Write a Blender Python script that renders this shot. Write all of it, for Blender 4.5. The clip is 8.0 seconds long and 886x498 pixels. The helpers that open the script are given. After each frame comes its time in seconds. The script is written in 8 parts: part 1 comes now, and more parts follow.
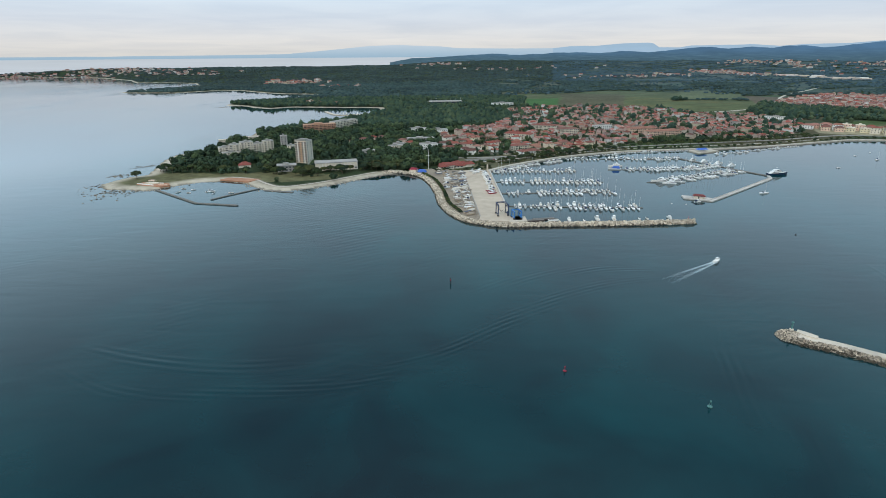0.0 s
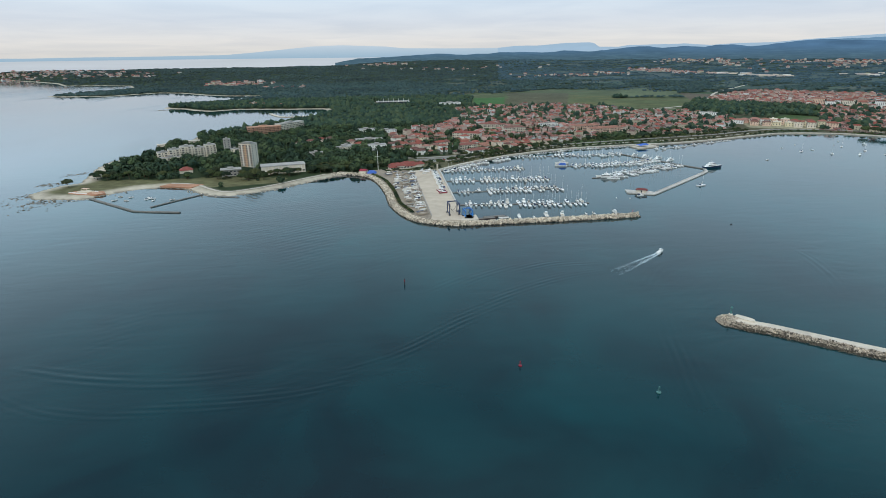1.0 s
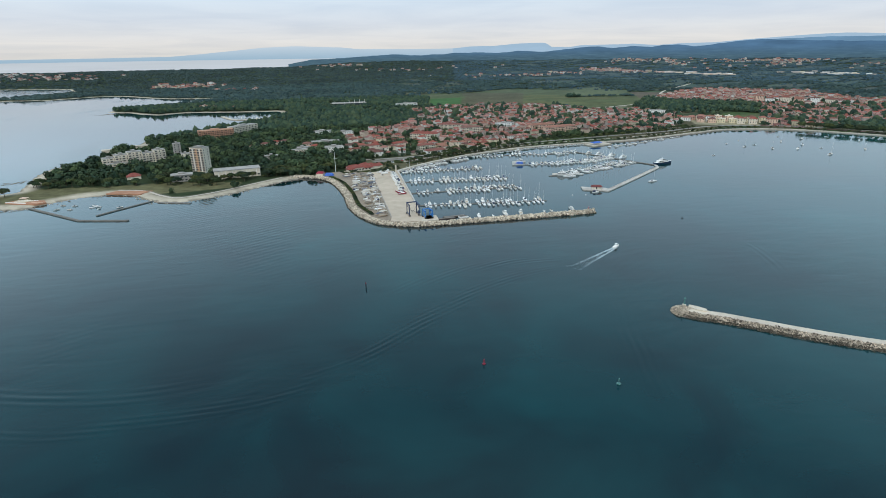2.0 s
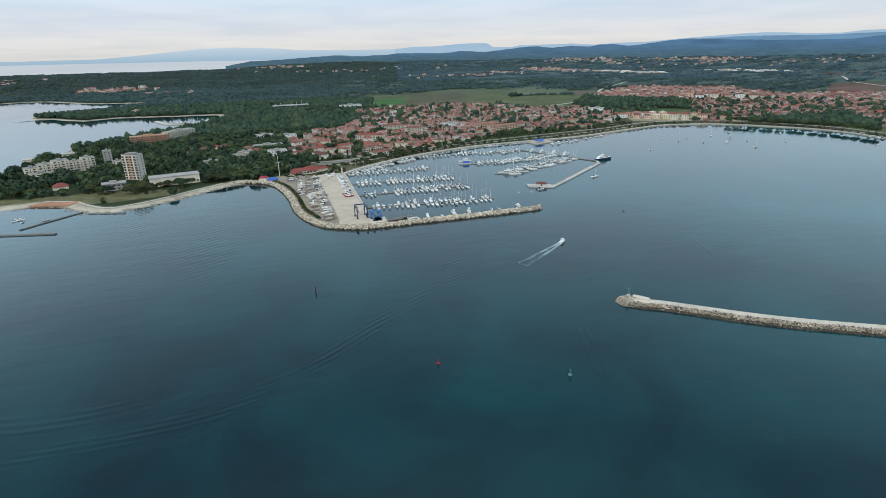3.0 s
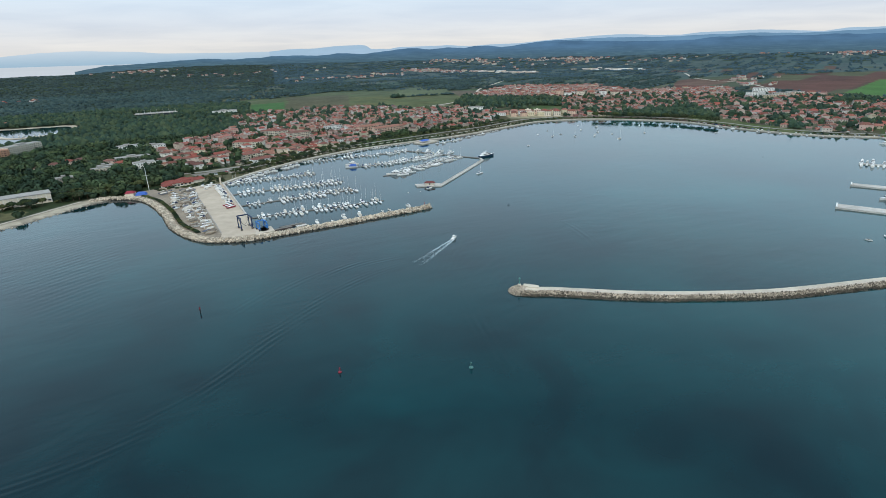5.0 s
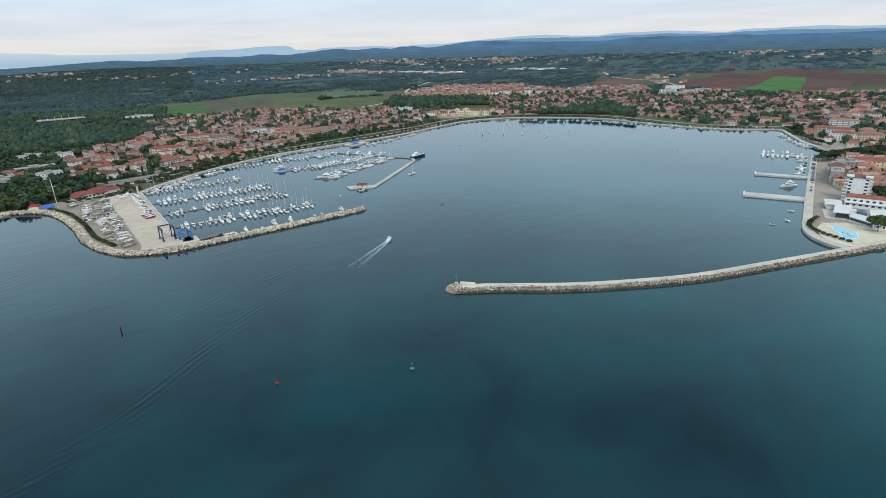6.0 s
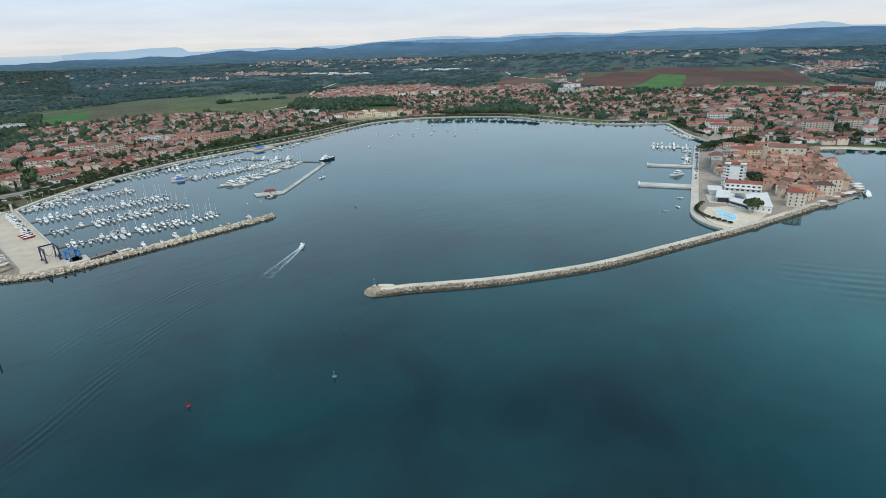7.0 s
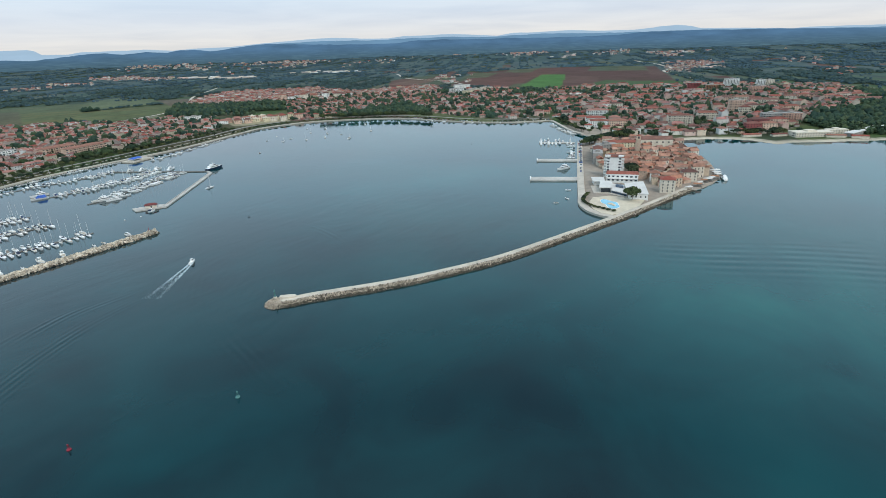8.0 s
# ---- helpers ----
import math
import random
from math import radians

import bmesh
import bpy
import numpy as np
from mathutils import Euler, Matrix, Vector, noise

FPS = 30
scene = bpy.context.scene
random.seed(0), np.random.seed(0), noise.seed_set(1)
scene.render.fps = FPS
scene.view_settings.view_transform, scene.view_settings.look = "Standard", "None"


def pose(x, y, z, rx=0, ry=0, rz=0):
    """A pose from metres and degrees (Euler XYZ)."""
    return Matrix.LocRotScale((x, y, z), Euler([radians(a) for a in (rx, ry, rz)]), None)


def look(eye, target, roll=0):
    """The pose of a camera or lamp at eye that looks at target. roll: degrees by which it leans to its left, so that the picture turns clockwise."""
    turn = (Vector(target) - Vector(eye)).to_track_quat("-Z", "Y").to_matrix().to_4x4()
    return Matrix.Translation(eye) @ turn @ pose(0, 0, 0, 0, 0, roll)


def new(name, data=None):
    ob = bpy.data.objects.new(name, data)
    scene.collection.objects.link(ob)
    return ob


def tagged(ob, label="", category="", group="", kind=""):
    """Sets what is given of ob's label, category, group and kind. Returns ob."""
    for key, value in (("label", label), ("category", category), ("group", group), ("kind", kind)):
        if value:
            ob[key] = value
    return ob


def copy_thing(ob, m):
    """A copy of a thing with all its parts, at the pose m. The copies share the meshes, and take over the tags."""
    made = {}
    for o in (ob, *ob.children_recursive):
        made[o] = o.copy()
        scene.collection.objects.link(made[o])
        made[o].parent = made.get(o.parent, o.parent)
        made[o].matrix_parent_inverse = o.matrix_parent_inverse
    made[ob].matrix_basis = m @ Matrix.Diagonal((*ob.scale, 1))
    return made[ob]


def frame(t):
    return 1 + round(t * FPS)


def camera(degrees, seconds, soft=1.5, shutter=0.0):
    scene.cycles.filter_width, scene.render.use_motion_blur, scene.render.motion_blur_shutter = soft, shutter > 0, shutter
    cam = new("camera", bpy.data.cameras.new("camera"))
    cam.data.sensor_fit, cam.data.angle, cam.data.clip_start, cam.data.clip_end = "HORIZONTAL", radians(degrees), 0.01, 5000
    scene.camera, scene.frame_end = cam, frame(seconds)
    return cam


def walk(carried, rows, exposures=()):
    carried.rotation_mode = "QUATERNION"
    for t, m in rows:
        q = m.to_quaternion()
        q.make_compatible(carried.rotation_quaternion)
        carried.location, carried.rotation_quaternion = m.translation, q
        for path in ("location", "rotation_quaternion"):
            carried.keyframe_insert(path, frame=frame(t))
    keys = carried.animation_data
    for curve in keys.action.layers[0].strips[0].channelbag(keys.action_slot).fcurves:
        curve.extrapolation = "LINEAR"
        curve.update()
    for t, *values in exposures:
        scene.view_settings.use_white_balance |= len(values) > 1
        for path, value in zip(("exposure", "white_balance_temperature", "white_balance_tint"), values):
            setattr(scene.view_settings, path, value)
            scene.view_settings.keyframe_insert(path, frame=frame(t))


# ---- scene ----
# A drone hovers about 140 m over the water and turns to its right.
cam = camera(79.35, 8.0, soft=0.7)
ROWS = [  # seconds, x, y, z, yaw, pitch, roll
    (0, -1.53, -1.21, 139.67, -0.89, -20.19, -0.28),
    (0.5, -1.44, -1.06, 139.65, -3.78, -20.21, -0.40),
    (1, -1.33, -0.92, 139.63, -6.25, -20.22, -0.51),
    (1.5, -1.20, -0.77, 139.59, -8.32, -20.20, -0.58),
    (3, -0.71, -0.33, 139.42, -16.35, -20.23, -1.05),
    (3.5, -0.51, -0.18, 139.34, -19.30, -20.23, -1.17),
    (4, -0.29, -0.03, 139.25, -22.12, -20.25, -1.27),
    (4.5, -0.06, 0.12, 139.15, -25.22, -20.26, -1.35),
    (6, 0.76, 0.57, 138.79, -35.65, -20.41, -1.59),
    (6.5, 1.07, 0.73, 138.65, -40.27, -20.49, -1.68),
    (7, 1.39, 0.88, 138.50, -45.16, -20.57, -1.77),
    (7.5, 1.73, 1.04, 138.33, -50.61, -20.66, -1.85),
    (8, 2.10, 1.19, 138.16, -56.23, -20.72, -1.92),
]
walk(cam, [(t, pose(x, y, z, 90 + p, 0, yaw) @ pose(0, 0, 0, 0, 0, roll)) for t, x, y, z, yaw, p, roll in ROWS], exposures=((0.0, -0.02), (3.0, 0.01), (6.0, 0.07), (8.0, 0.06)))

# ---- light: a bright overcast sky ----
SUN_EL, SUN_AZ = 46.0, 205.0
world = bpy.data.worlds.new("world")
scene.world = world
world.use_nodes = True
wt = world.node_tree
wt.nodes.clear()


def node(tree, kind, **sets):
    n = tree.nodes.new(kind)
    for k, v in sets.items():
        if k in n.inputs:
            n.inputs[k].default_value = v
    return n


def ramp(tree, stops, interpolation="LINEAR"):
    n = tree.nodes.new("ShaderNodeValToRGB")
    n.color_ramp.interpolation = interpolation
    el = n.color_ramp.elements
    while len(el) < len(stops):
        el.new(0.5)
    for e, (p, c) in zip(el, stops):
        e.position = p
        e.color = (*c, 1)
    return n


def math_node(tree, op, a=None, b=None):
    n = tree.nodes.new("ShaderNodeMath")
    n.operation = op
    for i, v in enumerate((a, b)):
        if v is None:
            continue
        if isinstance(v, (int, float)):
            n.inputs[i].default_value = v
        else:
            tree.links.new(v, n.inputs[i])
    return n.outputs[0]


def mix_color(tree, fac, a, b, blend="MIX"):
    n = tree.nodes.new("ShaderNodeMix")
    n.data_type = "RGBA"
    n.blend_type = blend
    for sock, v in ((n.inputs[0], fac), (n.inputs[6], a), (n.inputs[7], b)):
        if isinstance(v, (int, float)):
            sock.default_value = v
        elif isinstance(v, tuple):
            sock.default_value = (*v, 1)
        else:
            tree.links.new(v, sock)
    return n.outputs[2]


sky = wt.nodes.new("ShaderNodeTexSky")
sky.sky_type = "NISHITA"
sky.sun_disc = False
sky.sun_elevation, sky.sun_rotation = radians(SUN_EL), radians(SUN_AZ)
coord = wt.nodes.new("ShaderNodeTexCoord")
sep = wt.nodes.new("ShaderNodeSeparateXYZ")
wt.links.new(coord.outputs["Generated"], sep.inputs[0])
height = sep.outputs[2]
# the cloud deck: brightness by height above the horizon
# the unseen stops above 0.11 are set to tune the water's reflections
deck = ramp(wt, [(0.0, (0.74, 0.73, 0.71)), (0.02, (0.81, 0.805, 0.80)), (0.05, (0.72, 0.78, 0.86)), (0.11, (0.70, 0.86, 1.01)), (0.24, (0.77, 1.08, 1.29)), (0.38, (0.60, 0.93, 1.13)), (0.6, (0.34, 0.60, 0.78)), (1.0, (1.18, 1.32, 1.54))])
wt.links.new(height, deck.inputs[0])
# streaky cloud undersides, flattened towards the horizon
low = math_node(wt, "ADD", math_node(wt, "MAXIMUM", height, 0.0), 0.06)
comb = wt.nodes.new("ShaderNodeCombineXYZ")
wt.links.new(math_node(wt, "DIVIDE", sep.outputs[0], low), comb.inputs[0])
wt.links.new(math_node(wt, "DIVIDE", sep.outputs[1], low), comb.inputs[1])
cloud = node(wt, "ShaderNodeTexNoise", Scale=0.55, Detail=6.0, Roughness=0.55, Distortion=0.4)
wt.links.new(comb.outputs[0], cloud.inputs["Vector"])
cloud_ramp = ramp(wt, [(0.3, (0.90, 0.92, 0.95)), (0.55, (1.0, 1.0, 1.0)), (0.75, (1.06, 1.05, 1.03))])
wt.links.new(cloud.outputs[0], cloud_ramp.inputs[0])
clouds = mix_color(wt, 1.0, deck.outputs[0], cloud_ramp.outputs[0], "MULTIPLY")
# an unseen brighter band to the west, added to lift the water's reflections
west = wt.nodes.new("ShaderNodeMapRange")
west.interpolation_type = "SMOOTHSTEP"
west.inputs["From Min"].default_value, west.inputs["From Max"].default_value = 0.0, -0.75
wt.links.new(sep.outputs[0], west.inputs["Value"])
above = ramp(wt, [(0.07, (0, 0, 0)), (0.15, (1, 1, 1)), (0.28, (0.55, 0.55, 0.55)), (0.46, (0, 0, 0))])
wt.links.new(height, above.inputs[0])
west_lift = math_node(wt, "MULTIPLY", math_node(wt, "MULTIPLY", west.outputs[0], above.outputs[0]), 0.66)
gain = wt.nodes.new("ShaderNodeCombineXYZ")
for i in range(3):
    wt.links.new(math_node(wt, "ADD", west_lift, 1.0), gain.inputs[i])
clouds = mix_color(wt, 1.0, clouds, gain.outputs[0], "MULTIPLY")
bg_sky = node(wt, "ShaderNodeBackground", Strength=0.06)
bg_cloud = node(wt, "ShaderNodeBackground", Strength=1.0)
wt.links.new(sky.outputs[0], bg_sky.inputs[0])
wt.links.new(clouds, bg_cloud.inputs[0])
mix_w = node(wt, "ShaderNodeMixShader", Fac=0.92)
wt.links.new(bg_sky.outputs[0], mix_w.inputs[1])
wt.links.new(bg_cloud.outputs[0], mix_w.inputs[2])
out_w = wt.nodes.new("ShaderNodeOutputWorld")
wt.links.new(mix_w.outputs[0], out_w.inputs[0])

sun_data = bpy.data.lights.new("sun", "SUN")
sun_data.energy, sun_data.angle, sun_data.color = 1.62, radians(25), (1.0, 0.90, 0.78)
sun = new("sun", sun_data)
sd = Vector((math.sin(radians(SUN_AZ)) * math.cos(radians(SUN_EL)), math.cos(radians(SUN_AZ)) * math.cos(radians(SUN_EL)), math.sin(radians(SUN_EL))))
sun.matrix_world = look(sd * 1000, (0, 0, 0))


# ---- materials ----
def surface(name, rgb, rough=0.8, var=0.3, fine=0.6, coarse=0.03, bump=0.0, metal=0.0, tints=None, island=False, spread=0.0, spec=0.3):
    """A procedural surface: rgb varied by a fine and a coarse noise; tints: colours picked by each object's (or each piece's) random number."""
    m = bpy.data.materials.new(name)
    m.use_nodes = True
    t = m.node_tree
    b = t.nodes["Principled BSDF"]
    geo = t.nodes.new("ShaderNodeNewGeometry")
    pick = geo.outputs["Random Per Island"] if island else t.nodes.new("ShaderNodeObjectInfo").outputs["Random"]
    color = rgb
    if tints:
        rp = ramp(t, [(i / len(tints), c) for i, c in enumerate(tints)], "CONSTANT")
        t.links.new(pick, rp.inputs[0])
        color = rp.outputs[0]
    n1 = node(t, "ShaderNodeTexNoise", Scale=fine, Detail=4.0, Roughness=0.6)
    n2 = node(t, "ShaderNodeTexNoise", Scale=coarse, Detail=3.0, Roughness=0.55)
    t.links.new(geo.outputs["Position"], n1.inputs["Vector"])
    t.links.new(geo.outputs["Position"], n2.inputs["Vector"])
    both = math_node(t, "ADD", math_node(t, "MULTIPLY", n1.outputs[0], 1.0), n2.outputs[0])
    k = math_node(t, "ADD", math_node(t, "MULTIPLY", math_node(t, "SUBTRACT", both, 1.0), 2.4 * var), 1.0)
    if spread:
        k = math_node(t, "MULTIPLY", k, math_node(t, "ADD", math_node(t, "MULTIPLY", pick, 2 * spread), 1 - spread))
    cc = t.nodes.new("ShaderNodeCombineColor")
    for i in range(3):
        t.links.new(k, cc.inputs[i])
    t.links.new(mix_color(t, 1.0, color, cc.outputs[0], "MULTIPLY"), b.inputs["Base Color"])
    b.inputs["Roughness"].default_value = rough
    b.inputs["Metallic"].default_value = metal
    b.inputs["Specular IOR Level"].default_value = spec
    if bump:
        bp = node(t, "ShaderNodeBump", Strength=0.6, Distance=bump)
        t.links.new(n1.outputs[0], bp.inputs["Height"])
        t.links.new(bp.outputs[0], b.inputs["Normal"])
    return m


TERRACOTTA = [(0.213, 0.06, 0.042), (0.249, 0.084, 0.059), (0.146, 0.054, 0.04), (0.275, 0.116, 0.087), (0.186, 0.075, 0.057), (0.118, 0.055, 0.044), (0.242, 0.066, 0.047), (0.168, 0.072, 0.054), (0.292, 0.141, 0.11), (0.219, 0.079, 0.055), (0.18, 0.09, 0.07), (0.253, 0.12, 0.084), (0.133, 0.072, 0.059)]
TERRACOTTA_FAR = TERRACOTTA + [(0.325, 0.15, 0.126), (0.224, 0.114, 0.1), (0.303, 0.124, 0.102), (0.191, 0.09, 0.077), (0.258, 0.07, 0.051)]
PLASTER = [(0.48, 0.42, 0.36), (0.55, 0.53, 0.49), (0.47, 0.375, 0.30), (0.41, 0.335, 0.29), (0.51, 0.465, 0.41), (0.38, 0.325, 0.28), (0.48, 0.345, 0.295), (0.57, 0.57, 0.55), (0.45, 0.40, 0.30), (0.34, 0.305, 0.28)]
PLASTER_NEAR = [(0.66, 0.60, 0.51), (0.71, 0.69, 0.64), (0.64, 0.53, 0.42), (0.58, 0.48, 0.41), (0.69, 0.64, 0.56), (0.55, 0.47, 0.40), (0.65, 0.48, 0.41), (0.72, 0.72, 0.69), (0.63, 0.56, 0.41)]
M_roof = surface("terracotta_tiles", (0.4, 0.18, 0.12), 0.85, 0.45, 1.2, 0.15, 0.05, tints=TERRACOTTA)
M_roof_far = surface("terracotta_tiles_mixed", (0.4, 0.18, 0.12), 0.85, 0.4, 0.5, 0.05, tints=TERRACOTTA_FAR, island=True)
M_roof_old = surface("weathered_clay_tiles", (0.3, 0.14, 0.09), 0.88, 0.6, 1.2, 0.15, 0.05, tints=[(0.335, 0.150, 0.094), (0.280, 0.134, 0.090), (0.375, 0.198, 0.138), (0.220, 0.112, 0.078), (0.310, 0.165, 0.118), (0.350, 0.150, 0.098), (0.262, 0.152, 0.115), (0.180, 0.096, 0.070), (0.40, 0.24, 0.178)])
M_roof_back = surface("weathered_clay_tiles_joined", (0.3, 0.14, 0.09), 0.88, 0.6, 1.2, 0.15, 0.05, island=True, tints=[(0.335, 0.150, 0.094), (0.280, 0.134, 0.090), (0.375, 0.198, 0.138), (0.220, 0.112, 0.078), (0.310, 0.165, 0.118), (0.350, 0.150, 0.098), (0.262, 0.152, 0.115), (0.180, 0.096, 0.070), (0.40, 0.24, 0.178)])
M_wall_old = surface("weathered_stone_plaster", (0.5, 0.42, 0.32), 0.9, 0.3, 0.8, 0.1, tints=[(0.52, 0.42, 0.315), (0.60, 0.51, 0.41), (0.45, 0.345, 0.265), (0.54, 0.42, 0.315), (0.41, 0.335, 0.265), (0.64, 0.56, 0.465), (0.51, 0.37, 0.285)])
M_wall = surface("plaster_mixed", (0.6, 0.55, 0.45), 0.9, 0.22, 0.8, 0.1, tints=PLASTER_NEAR)
M_wall_far = surface("plaster_far_mixed", (0.6, 0.55, 0.45), 0.9, 0.22, 0.5, 0.05, tints=PLASTER, island=True)
M_white = surface("white_plaster", (0.72, 0.71, 0.68), 0.8, 0.16, 0.5, 0.08)
M_cream = surface("cream_plaster", (0.63, 0.56, 0.46), 0.85, 0.2, 0.5, 0.08)
M_peach = surface("peach_plaster", (0.62, 0.44, 0.34), 0.85, 0.2, 0.5, 0.08)
M_yellow = surface("yellow_plaster", (0.65, 0.57, 0.40), 0.85, 0.2, 0.5, 0.08)
M_orange = surface("orange_brick_facade", (0.42, 0.235, 0.155), 0.85, 0.25, 0.5, 0.08)
M_salmon = surface("salmon_plaster", (0.50, 0.31, 0.24), 0.85, 0.22, 0.5, 0.08)
M_hut_roof = surface("dark_red_roof", (0.15, 0.042, 0.04), 0.8, 0.3, 0.8, 0.1)
M_loggia = surface("ochre_loggia_front", (0.66, 0.44, 0.28), 0.85, 0.2, 0.5, 0.08)
M_red = surface("red_facade", (0.27, 0.075, 0.07), 0.8, 0.2, 0.5, 0.1)
M_brown = surface("brown_facade", (0.33, 0.17, 0.1), 0.85, 0.2, 0.5, 0.1)
M_grey = surface("grey_flat_roof", (0.29, 0.275, 0.255), 0.9, 0.3, 0.4, 0.05)
M_glass = surface("dark_window_glass", (0.035, 0.045, 0.055), 0.12, 0.3, 0.7, 0.1, spec=0.6)
M_blue_glass = surface("blue_glazing", (0.08, 0.12, 0.17), 0.1, 0.3, 0.7, 0.1, spec=0.6)
M_concrete = surface("pale_concrete", (0.50, 0.44, 0.36), 0.9, 0.3, 0.25, 0.03, 0.02)
M_paving = surface("quay_paving", (0.46, 0.41, 0.345), 0.9, 0.25, 0.3, 0.04)
M_pier = surface("grey_pier_concrete", (0.44, 0.415, 0.38), 0.9, 0.3, 0.25, 0.03)
M_yard = surface("sandy_yard_concrete", (0.46, 0.385, 0.30), 0.9, 0.22, 0.12, 0.02)
M_gravel = surface("boatyard_gravel", (0.245, 0.203, 0.155), 0.95, 0.4, 0.35, 0.04)
M_rock = surface("limestone_rubble", (0.45, 0.39, 0.31), 0.95, 0.35, 0.8, 0.1, 0.1, island=True, spread=0.45)
M_rock_dark = surface("wet_weedy_rubble", (0.075, 0.062, 0.045), 0.7, 0.5, 0.8, 0.1, 0.1, island=True, spread=0.5)
M_rock_brown = surface("brown_jetty_rubble", (0.33, 0.28, 0.22), 0.95, 0.5, 0.8, 0.1, 0.1, island=True, spread=0.8)
M_reef = surface("weathered_shore_rock", (0.145, 0.12, 0.09), 0.9, 0.5, 0.8, 0.1, 0.1, island=True, spread=0.6)
M_road = surface("pale_road", (0.27, 0.25, 0.22), 0.9, 0.25, 0.3, 0.04)
M_dock = surface("grey_pontoon_boards", (0.16, 0.15, 0.135), 0.85, 0.3, 0.8, 0.1)
M_hull = surface("white_gelcoat", (0.75, 0.74, 0.72), 0.25, 0.08, 0.3, 0.1, spread=0.15, spec=0.5)
M_navy = surface("navy_gelcoat", (0.02, 0.035, 0.07), 0.2, 0.2, 0.3, 0.1, spec=0.5)
M_deck = surface("boat_deck", (0.6, 0.58, 0.54), 0.6, 0.2, 1.0, 0.3, tints=[(0.66, 0.65, 0.62), (0.55, 0.5, 0.42), (0.7, 0.7, 0.7), (0.42, 0.36, 0.28)])
M_canvas = surface("boat_canvas", (0.1, 0.14, 0.3), 0.85, 0.2, 1.0, 0.2, tints=[(0.03, 0.042, 0.08), (0.42, 0.41, 0.39), (0.04, 0.06, 0.125), (0.22, 0.19, 0.16), (0.52, 0.52, 0.51), (0.025, 0.03, 0.045)])
M_alu = surface("mast_aluminium", (0.72, 0.72, 0.72), 0.45, 0.1, 0.5, 0.2, metal=0.2)
M_blue = surface("blue_painted_steel", (0.04, 0.16, 0.42), 0.5, 0.25, 0.6, 0.1)
M_darkblue = surface("dark_blue_steel", (0.015, 0.03, 0.08), 0.5, 0.25, 0.6, 0.1)
M_tarp = surface("blue_tarpaulin", (0.05, 0.13, 0.45), 0.7, 0.25, 0.6, 0.1)
M_redpaint = surface("red_paint", (0.25, 0.02, 0.035), 0.45, 0.2, 0.8, 0.2)
M_greenpaint = surface("green_paint", (0.07, 0.17, 0.16), 0.45, 0.2, 0.8, 0.2)
M_darksteel = surface("dark_rusty_steel", (0.07, 0.055, 0.05), 0.7, 0.4, 0.8, 0.2)
M_black = surface("black_paint", (0.02, 0.02, 0.02), 0.5, 0.2, 0.8, 0.2)
M_canopy_white = surface("white_awning", (0.58, 0.56, 0.525), 0.7, 0.12, 0.5, 0.1)
M_bark = surface("bark", (0.09, 0.065, 0.045), 0.95, 0.4, 1.5, 0.2)
M_pool = surface("pool_blue", (0.17, 0.44, 0.58), 0.08, 0.25, 0.25, 0.1, spec=0.5)
M_clay = surface("orange_clay", (0.37, 0.19, 0.115), 0.95, 0.25, 0.2, 0.05)
M_tower = surface("tower_cream", (0.68, 0.57, 0.45), 0.85, 0.2, 0.5, 0.08)
M_redwalk = surface("dark_red_paving", (0.135, 0.062, 0.052), 0.9, 0.3, 0.25, 0.04)
M_sand = surface("pale_beach", (0.54, 0.47, 0.36), 0.95, 0.25, 0.2, 0.04)
GREENS = [(0.0396, 0.0583, 0.025), (0.0572, 0.0752, 0.029), (0.0308, 0.0508, 0.026), (0.0748, 0.0846, 0.034), (0.0462, 0.0583, 0.029), (0.0242, 0.0414, 0.025)]
M_leaf = surface("foliage", (0.04, 0.065, 0.02), 0.8, 0.5, 0.5, 0.05, tints=GREENS, spec=0.15)
# haze is put into the far woods' base colours, growing with distance
M_leaf_far = surface("faintly_hazed_foliage", (0.04, 0.065, 0.02), 0.85, 0.4, 0.10, 0.012, tints=[(0.034, 0.058, 0.036), (0.044, 0.068, 0.038), (0.028, 0.052, 0.036), (0.054, 0.076, 0.042), (0.024, 0.046, 0.034)], island=True, spec=0.1)
M_leaf_haze = surface("hazed_distant_foliage", (0.04, 0.065, 0.02), 0.9, 0.45, 0.05, 0.004, tints=[(0.036, 0.061, 0.060), (0.043, 0.069, 0.065), (0.031, 0.055, 0.058), (0.048, 0.073, 0.066)], island=True, spec=0.05)
M_leaf_haze_blue = surface("hazed_horizon_foliage", (0.045, 0.072, 0.074), 0.9, 0.5, 0.03, 0.003, tints=[(0.045, 0.078, 0.096), (0.051, 0.085, 0.100), (0.040, 0.072, 0.092), (0.054, 0.086, 0.098)], island=True, spec=0.05)
M_leaf_haze_west = surface("hazed_western_foliage", (0.036, 0.055, 0.052), 0.9, 0.5, 0.03, 0.003, tints=[(0.036, 0.056, 0.054), (0.042, 0.062, 0.057), (0.031, 0.050, 0.051), (0.044, 0.065, 0.058)], island=True, spec=0.05)
M_cypress = surface("cypress_foliage", (0.018, 0.034, 0.016), 0.85, 0.5, 0.8, 0.1, spec=0.1)
M_foam = surface("wake_foam", (0.42, 0.50, 0.53), 0.7, 0.3, 0.4, 0.1)


